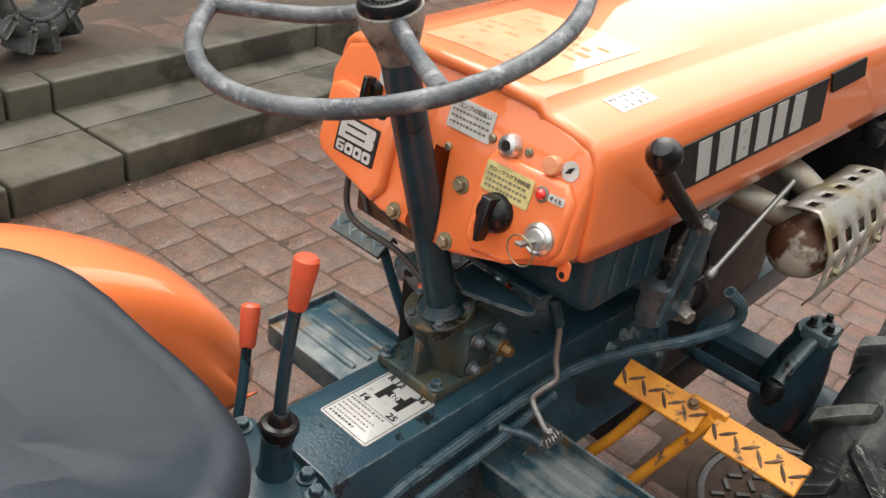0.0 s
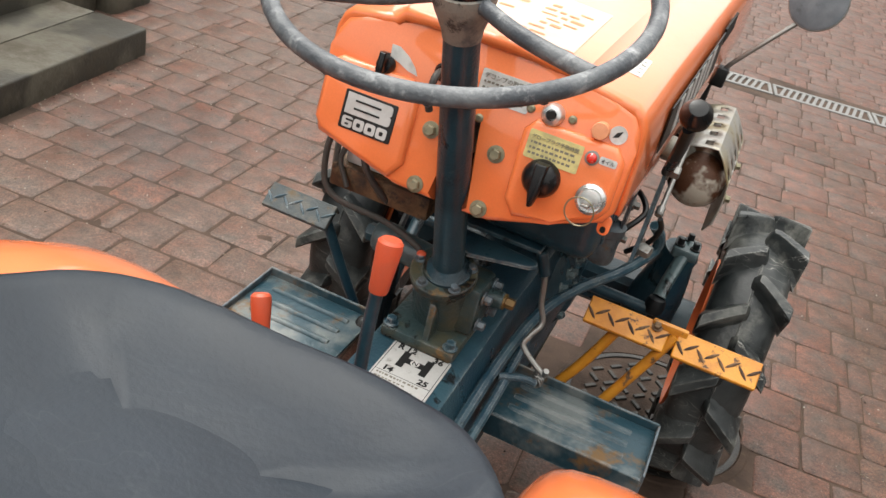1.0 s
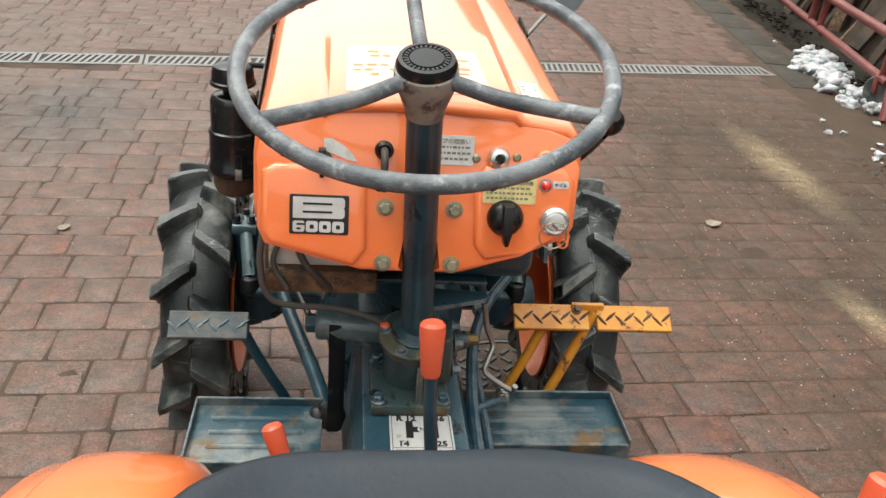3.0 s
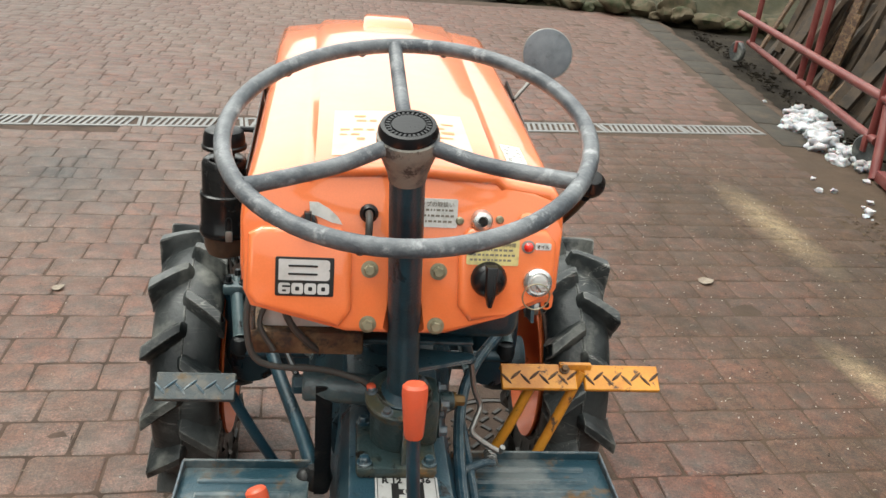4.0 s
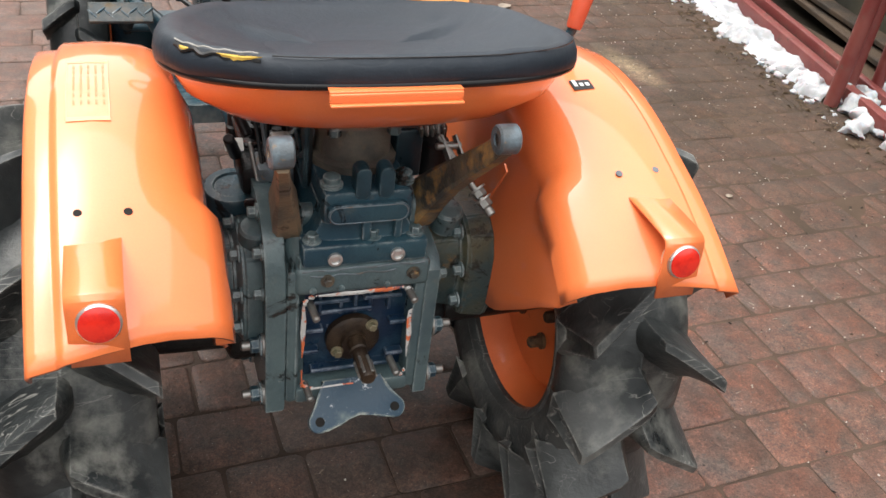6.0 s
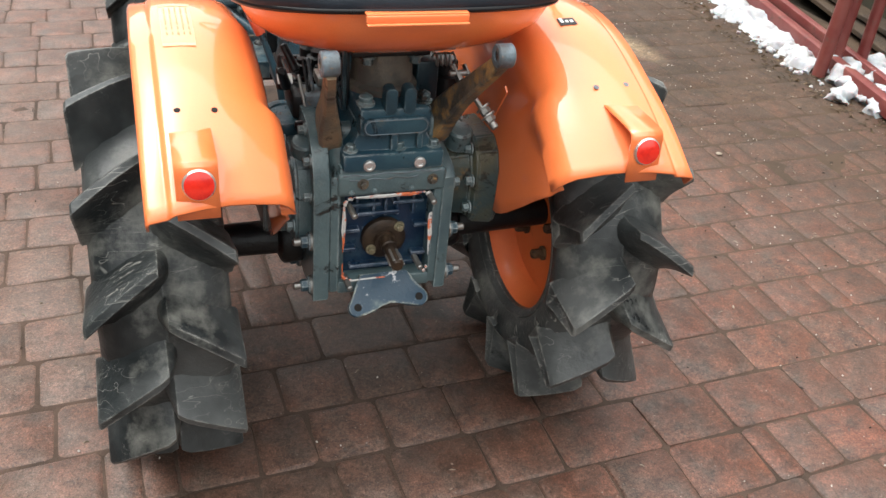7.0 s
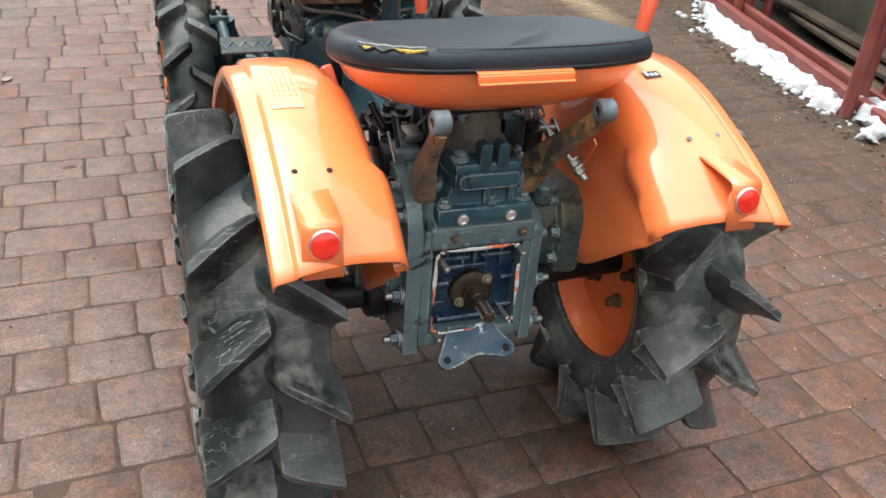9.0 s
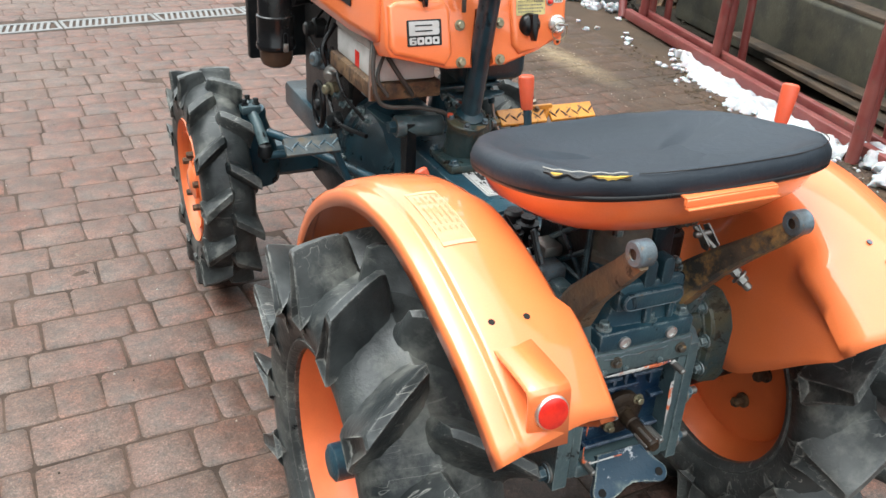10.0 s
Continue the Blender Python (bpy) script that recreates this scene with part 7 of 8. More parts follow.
def sand_bed():
    """The bed of sand and trodden dirt between the pavers: it lies just under their tops and here and there rises over an edge."""
    x0, y0, nx, ny, d = -3.2, -3.0, 190, 338, 0.037
    verts, faces = [], []
    for j in range(ny):
        for i in range(nx):
            x, y = x0 + i * d * (1 + 0.0), y0 + j * d
            big = noise.fractal(Vector((x * 1.1, y * 1.1, 2.0)), 1.0, 2.0, 3)
            fine = noise.noise(Vector((x * 15, y * 15, 5.0)))
            muddy = min(1.0, max(0.0, (x - 0.75) / 0.9))
            kerbside = min(1.0, max(0.0, (-0.45 - x) / 0.5)) * min(1.0, max(0.0, (2.6 - y) / 0.6))
            z = -0.0026 + 0.0012 * big + 0.0008 * fine + 0.0008 * muddy + 0.0006 * kerbside
            inside = -2.5 < y - 0.08 * x and x < 2.60 + 0.118 * max(0.0, y - 3.2) + 0.12 * noise.noise(Vector((y * 1.3, 3, 0)))
            verts.append((x, y, min(z, 0.0006) if inside else -0.06))
    for j in range(ny - 1):
        for i in range(nx - 1):
            a = j * nx + i
            faces.append((a, a + 1, a + nx + 1, a + nx))
    me = bpy.data.meshes.new("paved_yard")
    me.from_pydata(verts, [], faces)
    me.materials.append(JOINT)
    me.shade_smooth()
    return new("paved_yard", me)


road = tagged(sand_bed(), "worn reddish clay pavers with sandy joints, muddy in places", category="paving", kind="structure")


def drain_gap(p):
    d = (p - Vector((0.0, 4.115, 0))).dot(Vector((-math.sin(radians(7.6)), math.cos(radians(7.6)), 0)))
    return abs(d) < 0.135


def kerb_side(p):
    q = KM.inverted() @ p
    return q.x < 0.02 and q.y < 1.2


def in_cover(p):
    return (p - Vector((0.34, 1.27, 0))).length < 0.262


def right_edge(p):
    return 2.20 + 0.12 * max(0.0, p.y - 3.2) + 0.10 * noise.noise(Vector((p.y * 1.3, 3, 0)))


near, far = [], []
rnd = random.Random(21)
row = -17
while row * ROW < 9.3:
    v = row * ROW - 0.296
    u = -3.3 + rnd.uniform(0, 0.2)
    while u < 3.6:
        n = rnd.choice(LENGTHS)
        p = ground_xy(u + n / 2, v)
        if not (drain_gap(p) or kerb_side(p) or in_cover(p) or p.x > right_edge(p)):
            k = (n, rnd.randrange(3))
            z = rnd.gauss(0, 0.0005) + 0.0008 * noise.noise(Vector((p.x * 0.9, p.y * 0.9, 0)))
            m = Matrix.Translation((p.x, p.y, z)) @ pose(0, 0, 0, rnd.gauss(0, 0.4), rnd.gauss(0, 0.3), math.degrees(TURN_G) + rnd.gauss(0, 0.8) + (180 if rnd.random() < 0.5 else 0))
            score = (p - Vector((-0.15, 0.15, 0))).length
            near.append((score, k, m))
        u += n
    row += 1
near.sort(key=lambda e: e[0])
for _, k, m in near[:300]:
    ob = new("brick", paver_kinds[k])
    ob.parent = road
    ob.matrix_world = m
verts, faces, base = [], [], 0
for _, k, m in near[300:]:
    me = paver_kinds[k]
    verts.extend(tuple(m @ v.co) for v in me.vertices)
    faces.extend(tuple(base + i for i in f.vertices) for f in me.polygons)
    base += len(me.vertices)
me = bpy.data.meshes.new("far_pavers")
me.from_pydata(verts, [], faces)
me.materials.append(BRICK)
me.shade_smooth()
me.set_sharp_from_angle(angle=radians(50))
fp = new("far_pavers", me)
fp.parent = road
tagged(fp, "rows of worn red clay pavers", kind="stuff")

# upper terrace behind the kerb
terrace = tagged(part("terrace", box(-4.2, -0.476, -2.6, 1.60, -0.04, 0.172, 0.006, 1, m=KM), surface("muddy_terrace", (0.070, 0.048, 0.035), 0.75, alt=(0.05, 0.04, 0.03), alt_scale=5.0, dirt=(0.12, 0.088, 0.062), dirt_scale=14.0, grain=70.0, bump=0.7), None, "muddy brick terrace behind the kerb"), category="terrace", kind="structure")
verts, faces, base = [], [], 0
for r in range(30):
    u = -2.9
    while u < -0.50:
        n = rnd.choice(LENGTHS)
        me = paver_kinds[(n, rnd.randrange(3))]
        m = KM @ pose(u + n / 2, -2.5 + r * ROW, 0.1705 + rnd.gauss(0, 0.0022), rnd.gauss(0, 0.8), rnd.gauss(0, 0.8), 0)
        if u + n < -0.485:
            verts.extend(tuple(m @ v.co) for v in me.vertices)
            faces.extend(tuple(base + i for i in f.vertices) for f in me.polygons)
            base += len(me.vertices)
        u += n
me = bpy.data.meshes.new("terrace_pavers")
me.from_pydata(verts, [], faces)
me.materials.append(BRICK)
tp = new("terrace_pavers", me)
tp.parent = terrace
tagged(tp, "muddy clay pavers", kind="stuff")
old = part("loose_tyre", tyre_mesh(0.27, 0.15, 0.14, 0.03), RUBBER, None, "", 50)
add_lugs(old, 0.27, 0.14, 13, 0.03, 5)
old.matrix_world = Matrix.Translation((-2.24, 0.98, 0.178 + 0.268)) @ pose(0, 0, 0, 0, 0, 25)
tagged(old, "dark lugged tyre standing on the muddy terrace", "tyre")

# drain channel across the yard
DM = Matrix.Translation((0, 4.115, 0)) @ pose(0, 0, 0, 0, 0, 7.6)
# channel floor coloured near-black for the shade below the grates
drain = tagged(part("drain_channel", box(-3.2, 2.42, -0.095, 0.095, -0.06, -0.034, 0.002, 1, m=DM), HOLE_SHADE, None, "galvanised slotted drain across the yard"), category="drain", kind="structure")
x = -3.10
while x < 2.35:
    g = part("grate", box(x + 0.004, x + 0.496, -0.090, -0.068, -0.03, 0.004, 0.002, 1, m=DM), GRATE, drain, "slotted galvanised grate")
    part("grate_edge", box(x + 0.004, x + 0.496, 0.068, 0.090, -0.03, 0.004, 0.002, 1, m=DM), GRATE, g)
    for e in (0.004, 0.478):
        part("grate_end", box(x + e, x + e + 0.018, -0.068, 0.068, -0.03, 0.003, 0.002, 1, m=DM), GRATE, g)
    for k in range(13):
        xs = x + 0.060 + k * 0.0323
        part("slat", slab([(-0.032, -0.068), (-0.016, -0.068), (0.016, 0.068), (0.000, 0.068)], (0, 0, 0), (1, 0, 0), (0, 1, 0), 0.03, 0.0), GRATE, g, smooth=0).matrix_world = DM @ Matrix.Translation((xs, 0, -0.027))
    x += 0.5

# cast iron cover in the paving
cover = tagged(part("manhole_cover", lathe([(0.205, -0.04), (0.205, 0.0), (0.198, 0.002), (0.192, 0.001), (0.190, -0.006), (0.0, -0.006)], (0.34, 1.27, 0.0), (0, 0, 1), 64), IRON, None, "round cast iron cover with a raised grid, muddy"), "", "manhole cover")
tagged(part("cover_surround", lathe([(0.228, -0.04), (0.228, -0.002), (0.224, 0.001), (0.209, 0.001), (0.207, -0.002), (0.207, -0.04)], (0.34, 1.27, -0.001), (0, 0, 1), 64, ends=False), JOINT, None, "ring of trodden dirt round the cast iron cover"), category="dirt ring")
for i in range(-6, 7):
    for j in range(-6, 7):
        p = Vector((0.34 + i * 0.037, 1.27 + j * 0.037, 0))
        if (p - Vector((0.34, 1.27, 0))).length < 0.178:
            d = (i + j) % 2
            part("tread", box(-0.0155, 0.0155, -0.006, 0.006, -0.007, 0.002, 0.002, 1, m=Matrix.Translation(p) @ pose(0, 0, 0, 0, 0, 45 + 90 * d)), IRON, cover)

# red steel frames and what lies behind them
def beam(a, b, w, h, bm=None):
    a, b = Vector(a), Vector(b)
    d = b - a
    m = Matrix.Translation((a + b) / 2) @ d.to_track_quat("Y", "Z").to_matrix().to_4x4()
    return box(-w / 2, w / 2, -d.length / 2, d.length / 2, -h / 2, h / 2, 0.005, 2, bm, m)


rack = thing("steel_rack", "old red-painted steel frame standing on the soil", "rack")
part("bottom_rail", beam((1.985, 0.42, 0.040), (2.595, 3.50, 0.040), 0.045, 0.055), RED_STEEL, rack)
part("inner_rail", beam((2.075, 0.42, 0.055), (2.695, 3.50, 0.055), 0.035, 0.040), RED_STEEL, rack)
for x, y in ((2.085, 1.255), (2.46, 2.52), (2.64, 3.40)):
    part("post", rod((x, y, 0), (x + 0.06, y + 0.03, 1.25), 0.026), RED_STEEL, rack)
    part("post", rod((x + 0.09, y + 0.05, 0), (x + 0.15, y + 0.10, 1.25), 0.030), RED_STEEL, rack)
    part("post", rod((x + 0.20, y + 0.02, 0), (x + 0.24, y + 0.10, 1.25), 0.022), RED_STEEL, rack)
part("top_rail", beam((2.10, 0.50, 1.25), (2.76, 3.35, 1.25), 0.06, 0.06), RED_STEEL, rack)
rack2 = thing("wheeled_rack", "red tubular steel rack on small rubber castors", "rack")
part("bottom_rail", rod((2.66, 3.70, 0.16), (3.28, 6.75, 0.16), 0.024), RED_STEEL, rack2)
part("top_rail", rod((2.67, 3.66, 0.37), (3.24, 6.95, 0.37), 0.026), RED_STEEL, rack2)
for t in (0.03, 0.42, 0.49, 0.97):
    x, y = 2.66 + 0.62 * t, 3.70 + 3.05 * t
    part("post", rod((x, y, 0.16), (x + 0.02, y - 0.02, 0.95), 0.022), RED_STEEL, rack2)
part("head_rail", rod((2.69, 3.72, 0.93), (3.29, 6.72, 0.93), 0.024), RED_STEEL, rack2)
part("brace", rod((2.60, 3.55, 0.0), (2.80, 3.95, 0.75), 0.026), RED_STEEL, rack2)
for x, y in ((3.17, 6.70), (2.68, 3.80)):
    w = part("castor", lathe([(0.03, -0.02), (0.075, -0.022), (0.085, -0.012), (0.085, 0.012), (0.075, 0.022), (0.03, 0.02)], (x, y, 0.085), (1, 0.3, 0), 28), RUBBER, rack2, "small rubber castor wheel")
    part("fork", box(x - 0.03, x + 0.03, y - 0.02, y + 0.02, 0.08, 0.17, 0.004), RED_STEEL, w)

trough = thing("concrete_trough", "long mossy concrete trough behind the red frame", "trough")
TM = Matrix.Translation((2.95, 1.6, 0)) @ pose(0, 0, 0, 0, 0, -10)
part("front_wall", box(-0.25, -0.19, -2.2, 2.0, 0, 0.36, 0.02, 3, m=TM), CONCRETE_OLD, trough)
part("back_wall", box(0.29, 0.35, -2.2, 2.0, 0, 0.42, 0.02, 3, m=TM), CONCRETE_OLD, trough)
part("floor", box(-0.25, 0.35, -2.2, 2.0, -0.03, 0.06, 0.01, 2, m=TM), CONCRETE_OLD, trough)
for k, (dx, z, w) in enumerate(((-0.36, 0.02, 0.05), (-0.16, 0.365, 0.06), (-0.30, 0.055, 0.045))):
    bd = part("board", box(-w, w, -1.0, 0.9, 0, 0.022, 0.003, 1, m=TM @ pose(dx, -0.1 + 0.2 * k, z, 0, 0, 2 * k - 3)), WOOD, None)
    tagged(bd, "grey weathered board lying along the trough", "board")
shed = tagged(new("board_fence"), "dark weathered board fence", "fence")
rnd = random.Random(9)
for k in range(46):
    h = rnd.uniform(1.25, 1.4)
    part("plank", box(-0.012, 0.012, -0.085, 0.085, -0.02, h, 0.003, 1, m=Matrix.Translation((3.55 + 0.024 * k + rnd.uniform(-0.01, 0.01), -0.4 + 0.178 * k, 0)) @ pose(0, 0, 0, 0, 0, -7.6)), WOOD, shed)


# scrap behind the wheeled rack
rnd = random.Random(77)
for mt, name, label, count in ((WOOD, "scrap_wood", "dark rotten boards and sticks leaning together", 64), (RUST, "scrap_iron", "heap of brown rusty scrap metal", 22)):
    bm = bmesh.new()
    for _ in range(count):
        t = rnd.random()
        x, y = 3.22 + 0.55 * t + abs(rnd.gauss(0, 0.22)), 3.7 + 3.6 * t + rnd.uniform(-0.3, 0.3)
        a, e, L = rnd.gauss(-78, 9), -rnd.uniform(56, 78), rnd.uniform(0.6, 1.2)
        bm = box(-L / 2, L / 2, -rnd.uniform(0.02, 0.07), rnd.uniform(0.02, 0.07), -0.012, rnd.uniform(0.01, 0.04), 0.003, 1, bm, Matrix.Translation((x, y, 0.10 + rnd.uniform(0, 0.30))) @ pose(0, 0, 0, rnd.gauss(0, 15), e, a + 90))
    tagged(part(name, bm, mt, None), label, "scrap heap", kind="stuff")
litter = bmesh.new()
for _ in range(420):
    t = rnd.random()
    x, y = 2.66 + 0.72 * t + abs(rnd.gauss(0, 0.10)), 2.9 + 5.4 * t + rnd.uniform(-0.3, 0.3)
    r = rnd.uniform(0.008, 0.03)
    b = bmesh.new()
    bmesh.ops.create_icosphere(b, subdivisions=1, radius=r)
    bmesh.ops.transform(b, matrix=Matrix.Translation((x, y, -0.03 + r * 0.3)) @ pose(0, 0, 0, rnd.uniform(0, 90), 0, rnd.uniform(0, 180)) @ Matrix.Diagonal((1, 0.6, 0.35, 1)), verts=b.verts)
    litter = merge(litter, b)
tagged(part("leaf_litter", litter, SOIL, None, "", 0), "clods and wet leaf litter along the soil edge", "litter", kind="stuff")

# low mossy bank at the far end of the yard
MOSS = surface("mossy_bank", (0.024, 0.023, 0.010), 0.9, alt=(0.046, 0.037, 0.019), alt_scale=5.0, dirt=(0.020, 0.018, 0.012), dirt_scale=14.0, grain=60.0, bump=0.9)
rows = []
for k in range(60):
    c = Vector((0.9, 10.3, 0)).lerp(Vector((5.6, 7.5, 0)), k / 59)
    line = []
    for j in range(15):
        f = j / 14
        p = c + Vector((0.5, 0.85, 0)) * (f * 1.5)
        h = 0.34 * min(1.0, f * 2.2) ** 0.7 * (1 + 0.7 * noise.noise(p * 2.2)) + 0.05 * noise.noise(p * 7)
        line.append(Vector((p.x, p.y + 0.1 * noise.noise(p * 3), h * (f > 0) * min(1.0, (1 - f) * 4) - 0.05)))
    rows.append(line)
tagged(part("earth_bank", loft(rows), MOSS, None, "", 70), "low mossy earth bank with stones", "bank", kind="structure")

# flush grey slabs along the edge of the paving
edging = tagged(new("edging"), "worn grey concrete slabs flush with the paving edge, muddy", "edging", kind="structure")
EDGE_GREY = surface("muddy_slab", (0.031, 0.025, 0.018), 0.8, alt=(0.024, 0.020, 0.015), alt_scale=3.0, alt_span=(0.42, 0.6), dirt=(0.055, 0.040, 0.026), dirt_scale=8.0, dirt_span=(0.5, 0.7), grain=90.0, bump=0.5)
rnd = random.Random(41)
for k in range(10):
    y = 4.35 + 0.50 * k
    x = 2.39 + 0.118 * (y - 3.2)
    part("slab", box(-0.115, 0.115, -0.243, 0.243, -0.06, 0.002 + rnd.uniform(-0.001, 0.003), 0.006, 2, m=Matrix.Translation((x, y, 0)) @ pose(0, 0, 0, 0, 0, -6.7 + rnd.gauss(0, 0.5))), EDGE_GREY, edging)

# stones set in the bank
STONE = surface("mossy_stone", (0.066, 0.050, 0.027), 0.85, alt=(0.028, 0.032, 0.012), alt_scale=7.0, alt_span=(0.46, 0.60), dirt=(0.030, 0.027, 0.018), dirt_scale=16.0, grain=60.0, bump=0.8)
rnd = random.Random(52)
for k in range(26):
    t = k / 25 + rnd.uniform(-0.015, 0.015)
    c = Vector((1.6, 9.95, 0)).lerp(Vector((4.3, 8.25, 0)), t) + Vector((0.05, 0.09, 0)) * rnd.uniform(-0.4, 1.6)
    r = rnd.uniform(0.07, 0.15) * (1.7 if k == 16 else 1.0)
    b = bmesh.new()
    bmesh.ops.create_icosphere(b, subdivisions=3, radius=r)
    for v in b.verts:
        v.co *= 1 + 0.5 * noise.noise(v.co * (1.1 / r) + c * 3) + 0.10 * noise.noise(v.co * (4 / r) + c)
    bmesh.ops.transform(b, matrix=Matrix.Translation((c.x, c.y, r * rnd.uniform(0.25, 0.9))) @ pose(0, 0, 0, 0, 0, rnd.uniform(0, 180)) @ Matrix.Diagonal((1.35, 0.9, 0.72, 1)), verts=b.verts)
    tagged(part("stone", b, STONE, None, "", 40), "mossy field stone set in the earth bank", "stone", "bank stones")

# unseen plain walls added round the yard to block low sky and darken reflections
for name, x0, x1, y0, y1, h in (("sky_block_south", -9.0, 9.0, -6.3, -6.0, 1.3), ("sky_block_west", -7.3, -7.0, -6.0, 12.0, 8.5), ("sky_block_east", 6.0, 6.3, -6.0, 16.0, 3.4), ("sky_block_north", -9.0, 9.0, 17.0, 17.3, 3.2)):
    tagged(part(name, box(x0, x1, y0, y1, -0.1, h, 0.02, 1), PLASTER, None, "unseen plain grey wall, added to block low sky light"), category="wall", kind="structure")


# snow
def snow_patch(outer, inner, thick, seed, label):
    """A melted strip of snow between two edges."""
    rows = []
    o, i = smooth_path([(*p, 0) for p in outer], 18), smooth_path([(*p, 0) for p in inner], 18)
    for a, b in zip(o, i):
        line = []
        for k in range(25):
            f = k / 24
            p = a.lerp(b, f)
            lump = noise.fractal(Vector((p.x * 13, p.y * 13, seed)), 0.8, 2.0, 4)
            h = thick * min(1.0, (f * 6) ** 0.6) * min(1.0, ((1 - f) * 8 + 0.3)) * (0.75 + 0.5 * noise.noise(Vector((p.x * 5, p.y * 5, seed))) + 0.42 * lump)
            w = (0.07 * noise.noise(Vector((p.y * 7, seed, seed + 4))) + 0.05 * noise.noise(Vector((p.y * 24, 1.0, seed)))) * (1 - f)
            line.append(Vector((p.x + w, p.y, max(h, 0.0) - 0.012)))
        rows.append(line)
    ob = part("snow_patch", loft(rows), SNOW, None, "", 80)
    return tagged(ob, label, "snow")


snow_patch([(2.38, 2.75), (2.29, 2.55), (2.18, 2.33), (2.095, 1.98), (2.055, 1.66), (2.045, 1.44), (2.07, 1.29)], [(2.42, 2.78), (2.45, 2.58), (2.41, 2.36), (2.34, 2.0), (2.29, 1.68), (2.25, 1.46), (2.17, 1.28)], 0.05, 3, "melting white strip of snow along the red frame")


def snow_heap(centre, spread, count, size, seed, label, lean=0.0):
    rn = random.Random(seed)
    bm = bmesh.new()
    for _ in range(count):
        dx, dy = rn.gauss(0, spread[0]), rn.gauss(0, spread[1])
        x, y = centre[0] + dx + lean * dy, centre[1] + dy
        r = size * rn.uniform(0.22, 1.0) ** 1.5
        b = bmesh.new()
        bmesh.ops.create_icosphere(b, subdivisions=3 if size > 0.03 else 2, radius=r)
        off = Vector((x * 9, y * 9, seed))
        for v in b.verts:
            v.co *= 1 + 0.75 * noise.noise(v.co * (1.3 / r) + off) + 0.28 * noise.noise(v.co * (3.2 / r) + off) + 0.12 * noise.noise(v.co * (8.0 / r) + off)
            v.co.z *= 0.75
        near = math.exp(-(dx / spread[0]) ** 2 - (dy / spread[1]) ** 2)
        bmesh.ops.transform(b, matrix=Matrix.Translation((x, y, r * 0.3 + 0.6 * size * near * rn.random())) @ pose(0, 0, 0, 0, 0, rn.uniform(0, 360)), verts=b.verts)
        bm = merge(bm, b)
    return tagged(part("snow_heap", bm, SNOW, None, "", 65), label, "snow", kind="stuff")


snow_heap((2.25, 1.06), (0.10, 0.13), 150, 0.060, 1, "heap of lumpy dirty snow")
snow_heap((2.73, 4.45), (0.06, 0.28), 90, 0.062, 2, "heap of lumpy snow under the red rack", 0.22)
snow_heap((2.08, 1.75), (0.04, 0.32), 60, 0.016, 6, "crumbs of snow along the strip", 0.10)
snow_heap((2.22, 2.45), (0.05, 0.20), 40, 0.018, 7, "crumbs of snow on the soil", 0.4)
snow_heap((2.62, 3.72), (0.04, 0.10), 9, 0.045, 3, "small lumps of snow", 0.3)
snow_heap((2.30, 3.0), (0.06, 0.25), 9, 0.024, 4, "small lumps of snow on the soil")

# litter
def leaf(x, y, size, turn, seed):
    rn = random.Random(seed)
    o = [(size * (0.5 + 0.12 * rn.random()) * math.cos(a) * (1.4 if k % 3 == 0 else 0.9), size * 0.5 * math.sin(a)) for k, a in enumerate([2 * math.pi * k / 9 for k in range(9)])]
    b = slab(o, (0, 0, 0), (1, 0, 0), (0, 1, 0), 0.0015, 0)
    for v in b.verts:
        v.co.z += 0.25 * abs(v.co.y) + 0.12 * v.co.x * rn.random()
    bmesh.ops.transform(b, matrix=Matrix.Translation((x, y, 0.003)) @ pose(0, 0, 0, 0, 0, turn), verts=b.verts)
    return tagged(part("leaf", b, LEAF, None), "dry curled leaf on the paving", "leaf", "fallen leaves")


leaf(1.215, 2.245, 0.050, 20, 1)
leaf(-0.93, 2.05, 0.032, 60, 2)
leaf(1.30, 0.72, 0.018, 10, 3)
rnd = random.Random(33)
CRUMB = surface("pale_crumb", (0.42, 0.40, 0.36), 0.7, alt=(0.30, 0.27, 0.22), alt_scale=30.0, bump=0.1)
BIT = surface("dark_bit", (0.020, 0.017, 0.013), 0.8, alt=(0.04, 0.03, 0.02), alt_scale=30.0, bump=0.2)


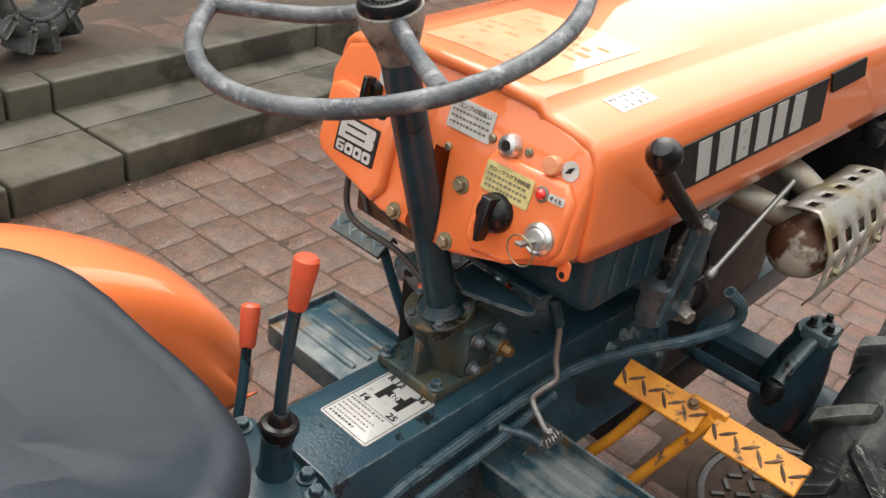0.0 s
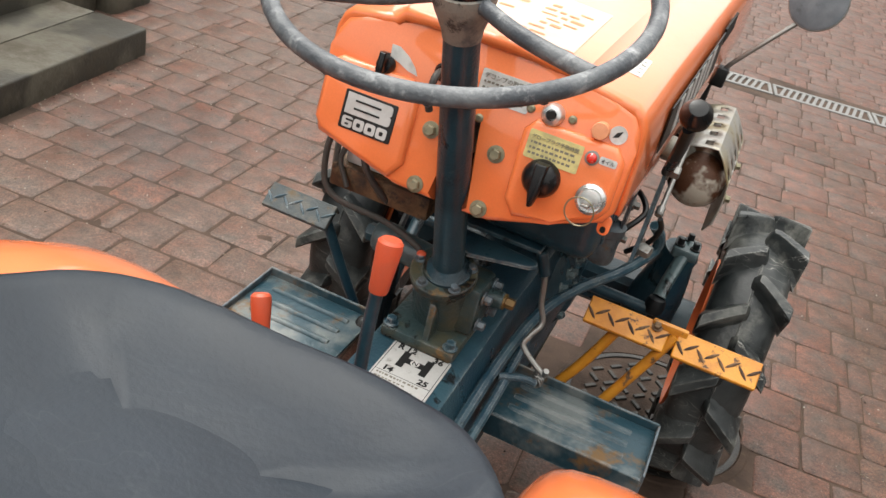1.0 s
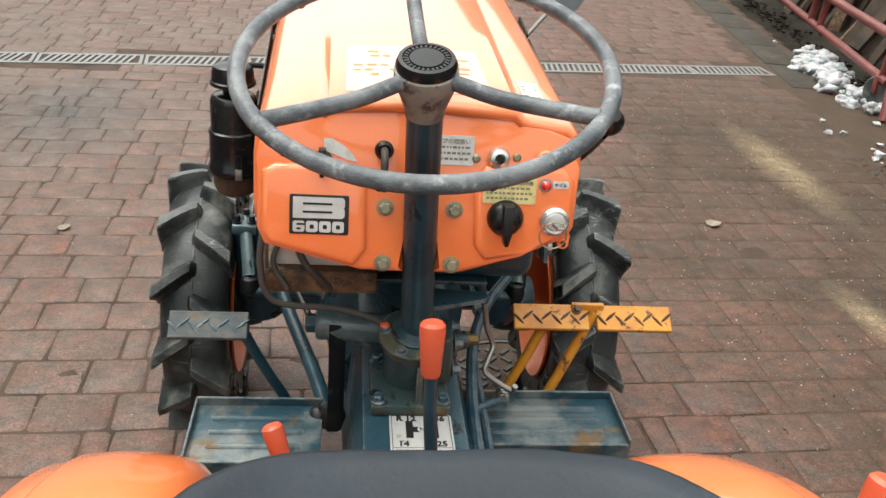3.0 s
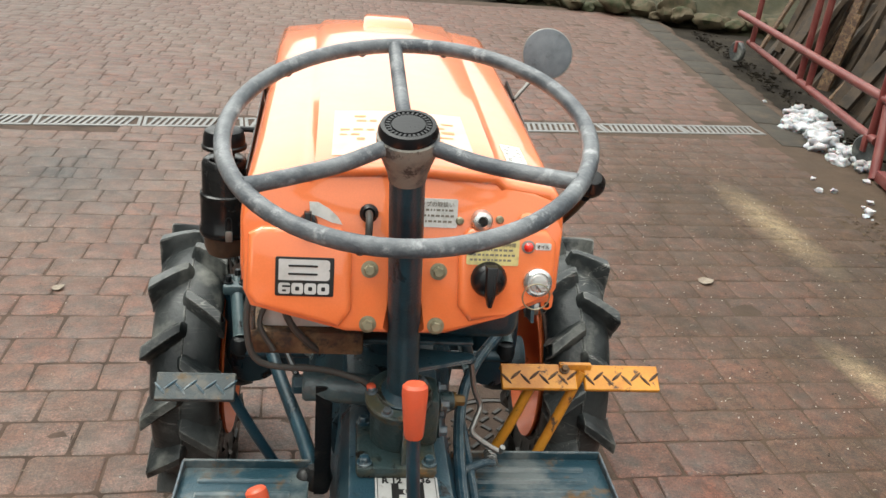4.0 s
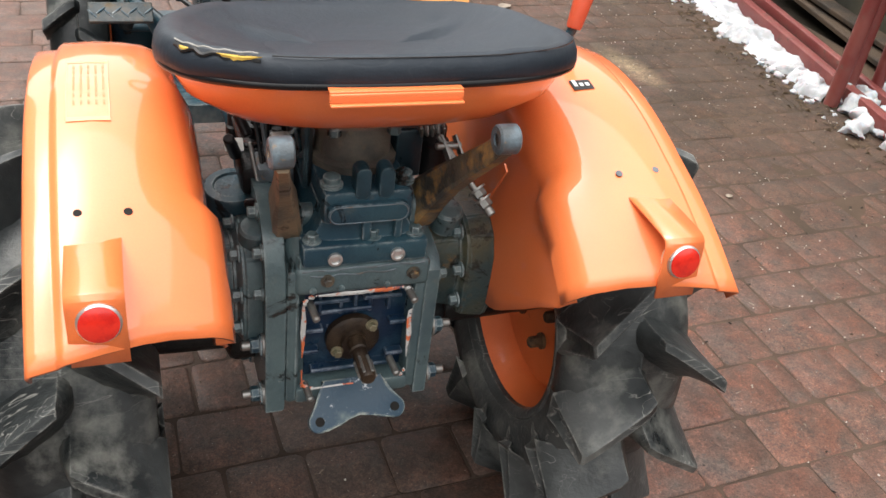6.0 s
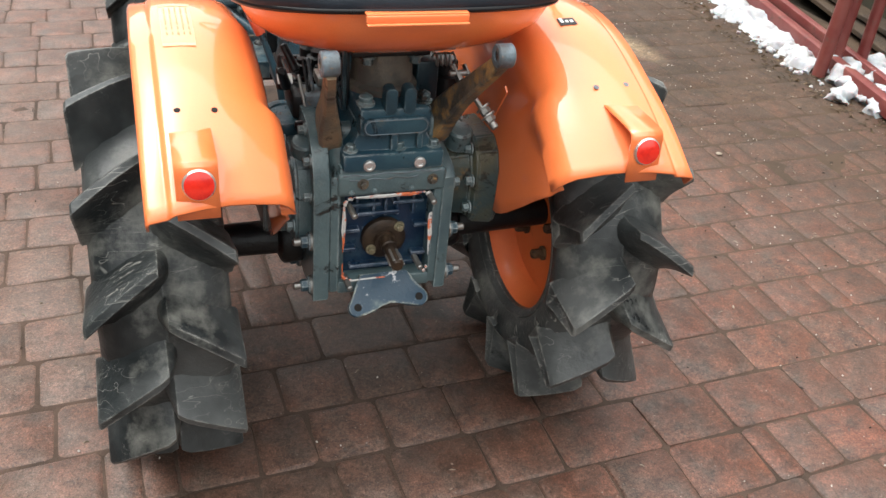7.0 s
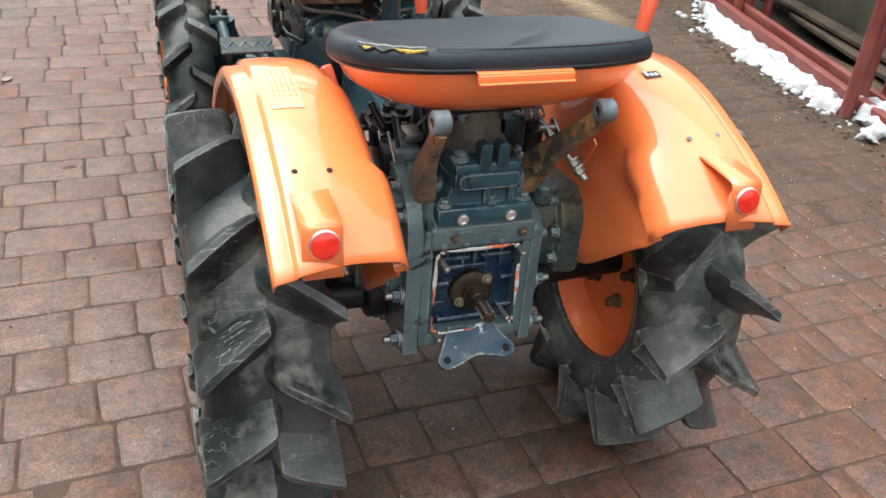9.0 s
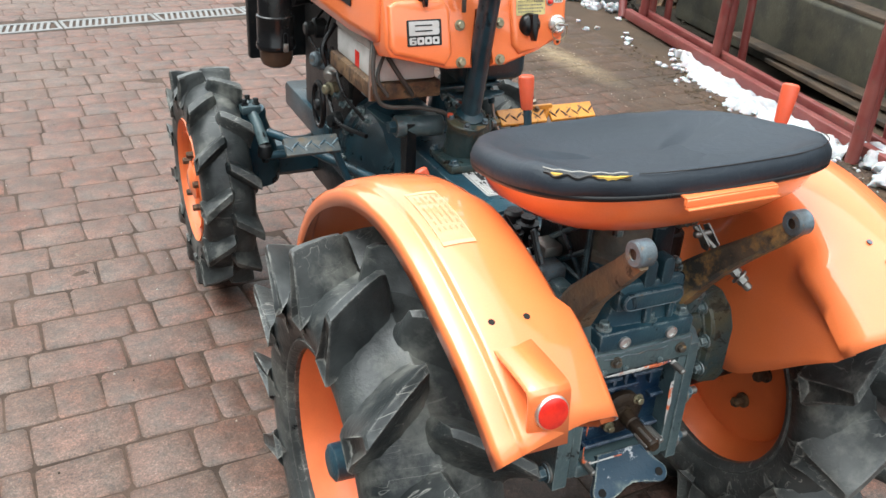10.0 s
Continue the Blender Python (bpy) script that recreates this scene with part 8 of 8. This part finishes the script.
def scatter(name, material, count, long, wide, right, label):
    """Small loose bits on the paving, thickest along the kerb and the soil edge."""
    bm = bmesh.new()
    for _ in range(count):
        if rnd.random() < right:
            x, y = 0.8 + 1.3 * rnd.random() ** 0.7, rnd.uniform(-0.6, 4.5)
        elif rnd.random() < 0.5:
            q = KM @ Vector((abs(rnd.gauss(0, 0.12)) + 0.005, rnd.uniform(-1.5, 1.4), 0))
            x, y = q.x, q.y
        else:
            x, y = rnd.uniform(-1.5, 1.5), rnd.uniform(-0.9, 3.5)
        if x > 2.0 or (Vector((x, y, 0)) - Vector((0.34, 1.27, 0))).length < 0.2:
            continue
        L, w = rnd.uniform(*long), rnd.uniform(*wide)
        m = Matrix.Translation((x, y, 0.0015)) @ pose(0, 0, 0, rnd.uniform(-12, 12), rnd.uniform(-12, 12), rnd.uniform(0, 180))
        low = [bm.verts.new(m @ Vector((a * L / 2 * rnd.uniform(0.7, 1), b * w / 2 * rnd.uniform(0.6, 1), -0.001))) for a, b in ((-1, -1), (1, -1), (1, 1), (-1, 1))]
        top = bm.verts.new(m @ Vector((rnd.uniform(-0.2, 0.2) * L, 0, w * 0.6)))
        bm.faces.new(low[::-1])
        for k in range(4):
            bm.faces.new((low[k], low[(k + 1) % 4], top))
    return tagged(part(name, bm, material, None, "", 0), label, "debris", kind="stuff")


edge_bits = bmesh.new()
for _ in range(420):
    y = rnd.uniform(0.75, 3.0)
    x = 1.99 + 0.13 * max(0.0, y - 1.5) ** 1.3 + rnd.gauss(0, 0.05)
    L, w = rnd.uniform(0.010, 0.035), rnd.uniform(0.004, 0.012)
    m = Matrix.Translation((x, y, 0.003)) @ pose(0, 0, 0, rnd.uniform(-25, 25), rnd.uniform(-20, 20), rnd.uniform(0, 180))
    vs = [edge_bits.verts.new(m @ Vector((a * L / 2, b * w / 2 * rnd.uniform(0.4, 1), c))) for a, b, c in ((-1, -1, 0), (1, -0.4, 0), (1, 0.5, 0), (-1, 1, 0), (0, 0, w * 0.6))]
    for k in range(4):
        edge_bits.faces.new((vs[k], vs[(k + 1) % 4], vs[4]))
    edge_bits.faces.new(vs[3::-1])
tagged(part("edge_litter", edge_bits, surface("wet_leaf_litter", (0.045, 0.030, 0.016), 0.7, alt=(0.09, 0.055, 0.026), alt_scale=40.0, bump=0.2), None, "", 0), "wet brown leaf bits along the edge of the snow", "debris", kind="stuff")
scatter("straw_bits", LEAF, 1300, (0.005, 0.022), (0.0014, 0.0032), 0.45, "scattered bits of straw and twigs")
scatter("pale_crumbs", CRUMB, 1000, (0.002, 0.006), (0.002, 0.005), 0.6, "small pale crumbs on the paving")
scatter("dark_bits", BIT, 700, (0.003, 0.012), (0.002, 0.005), 0.80, "small dark leaf bits and dirt on the paving")
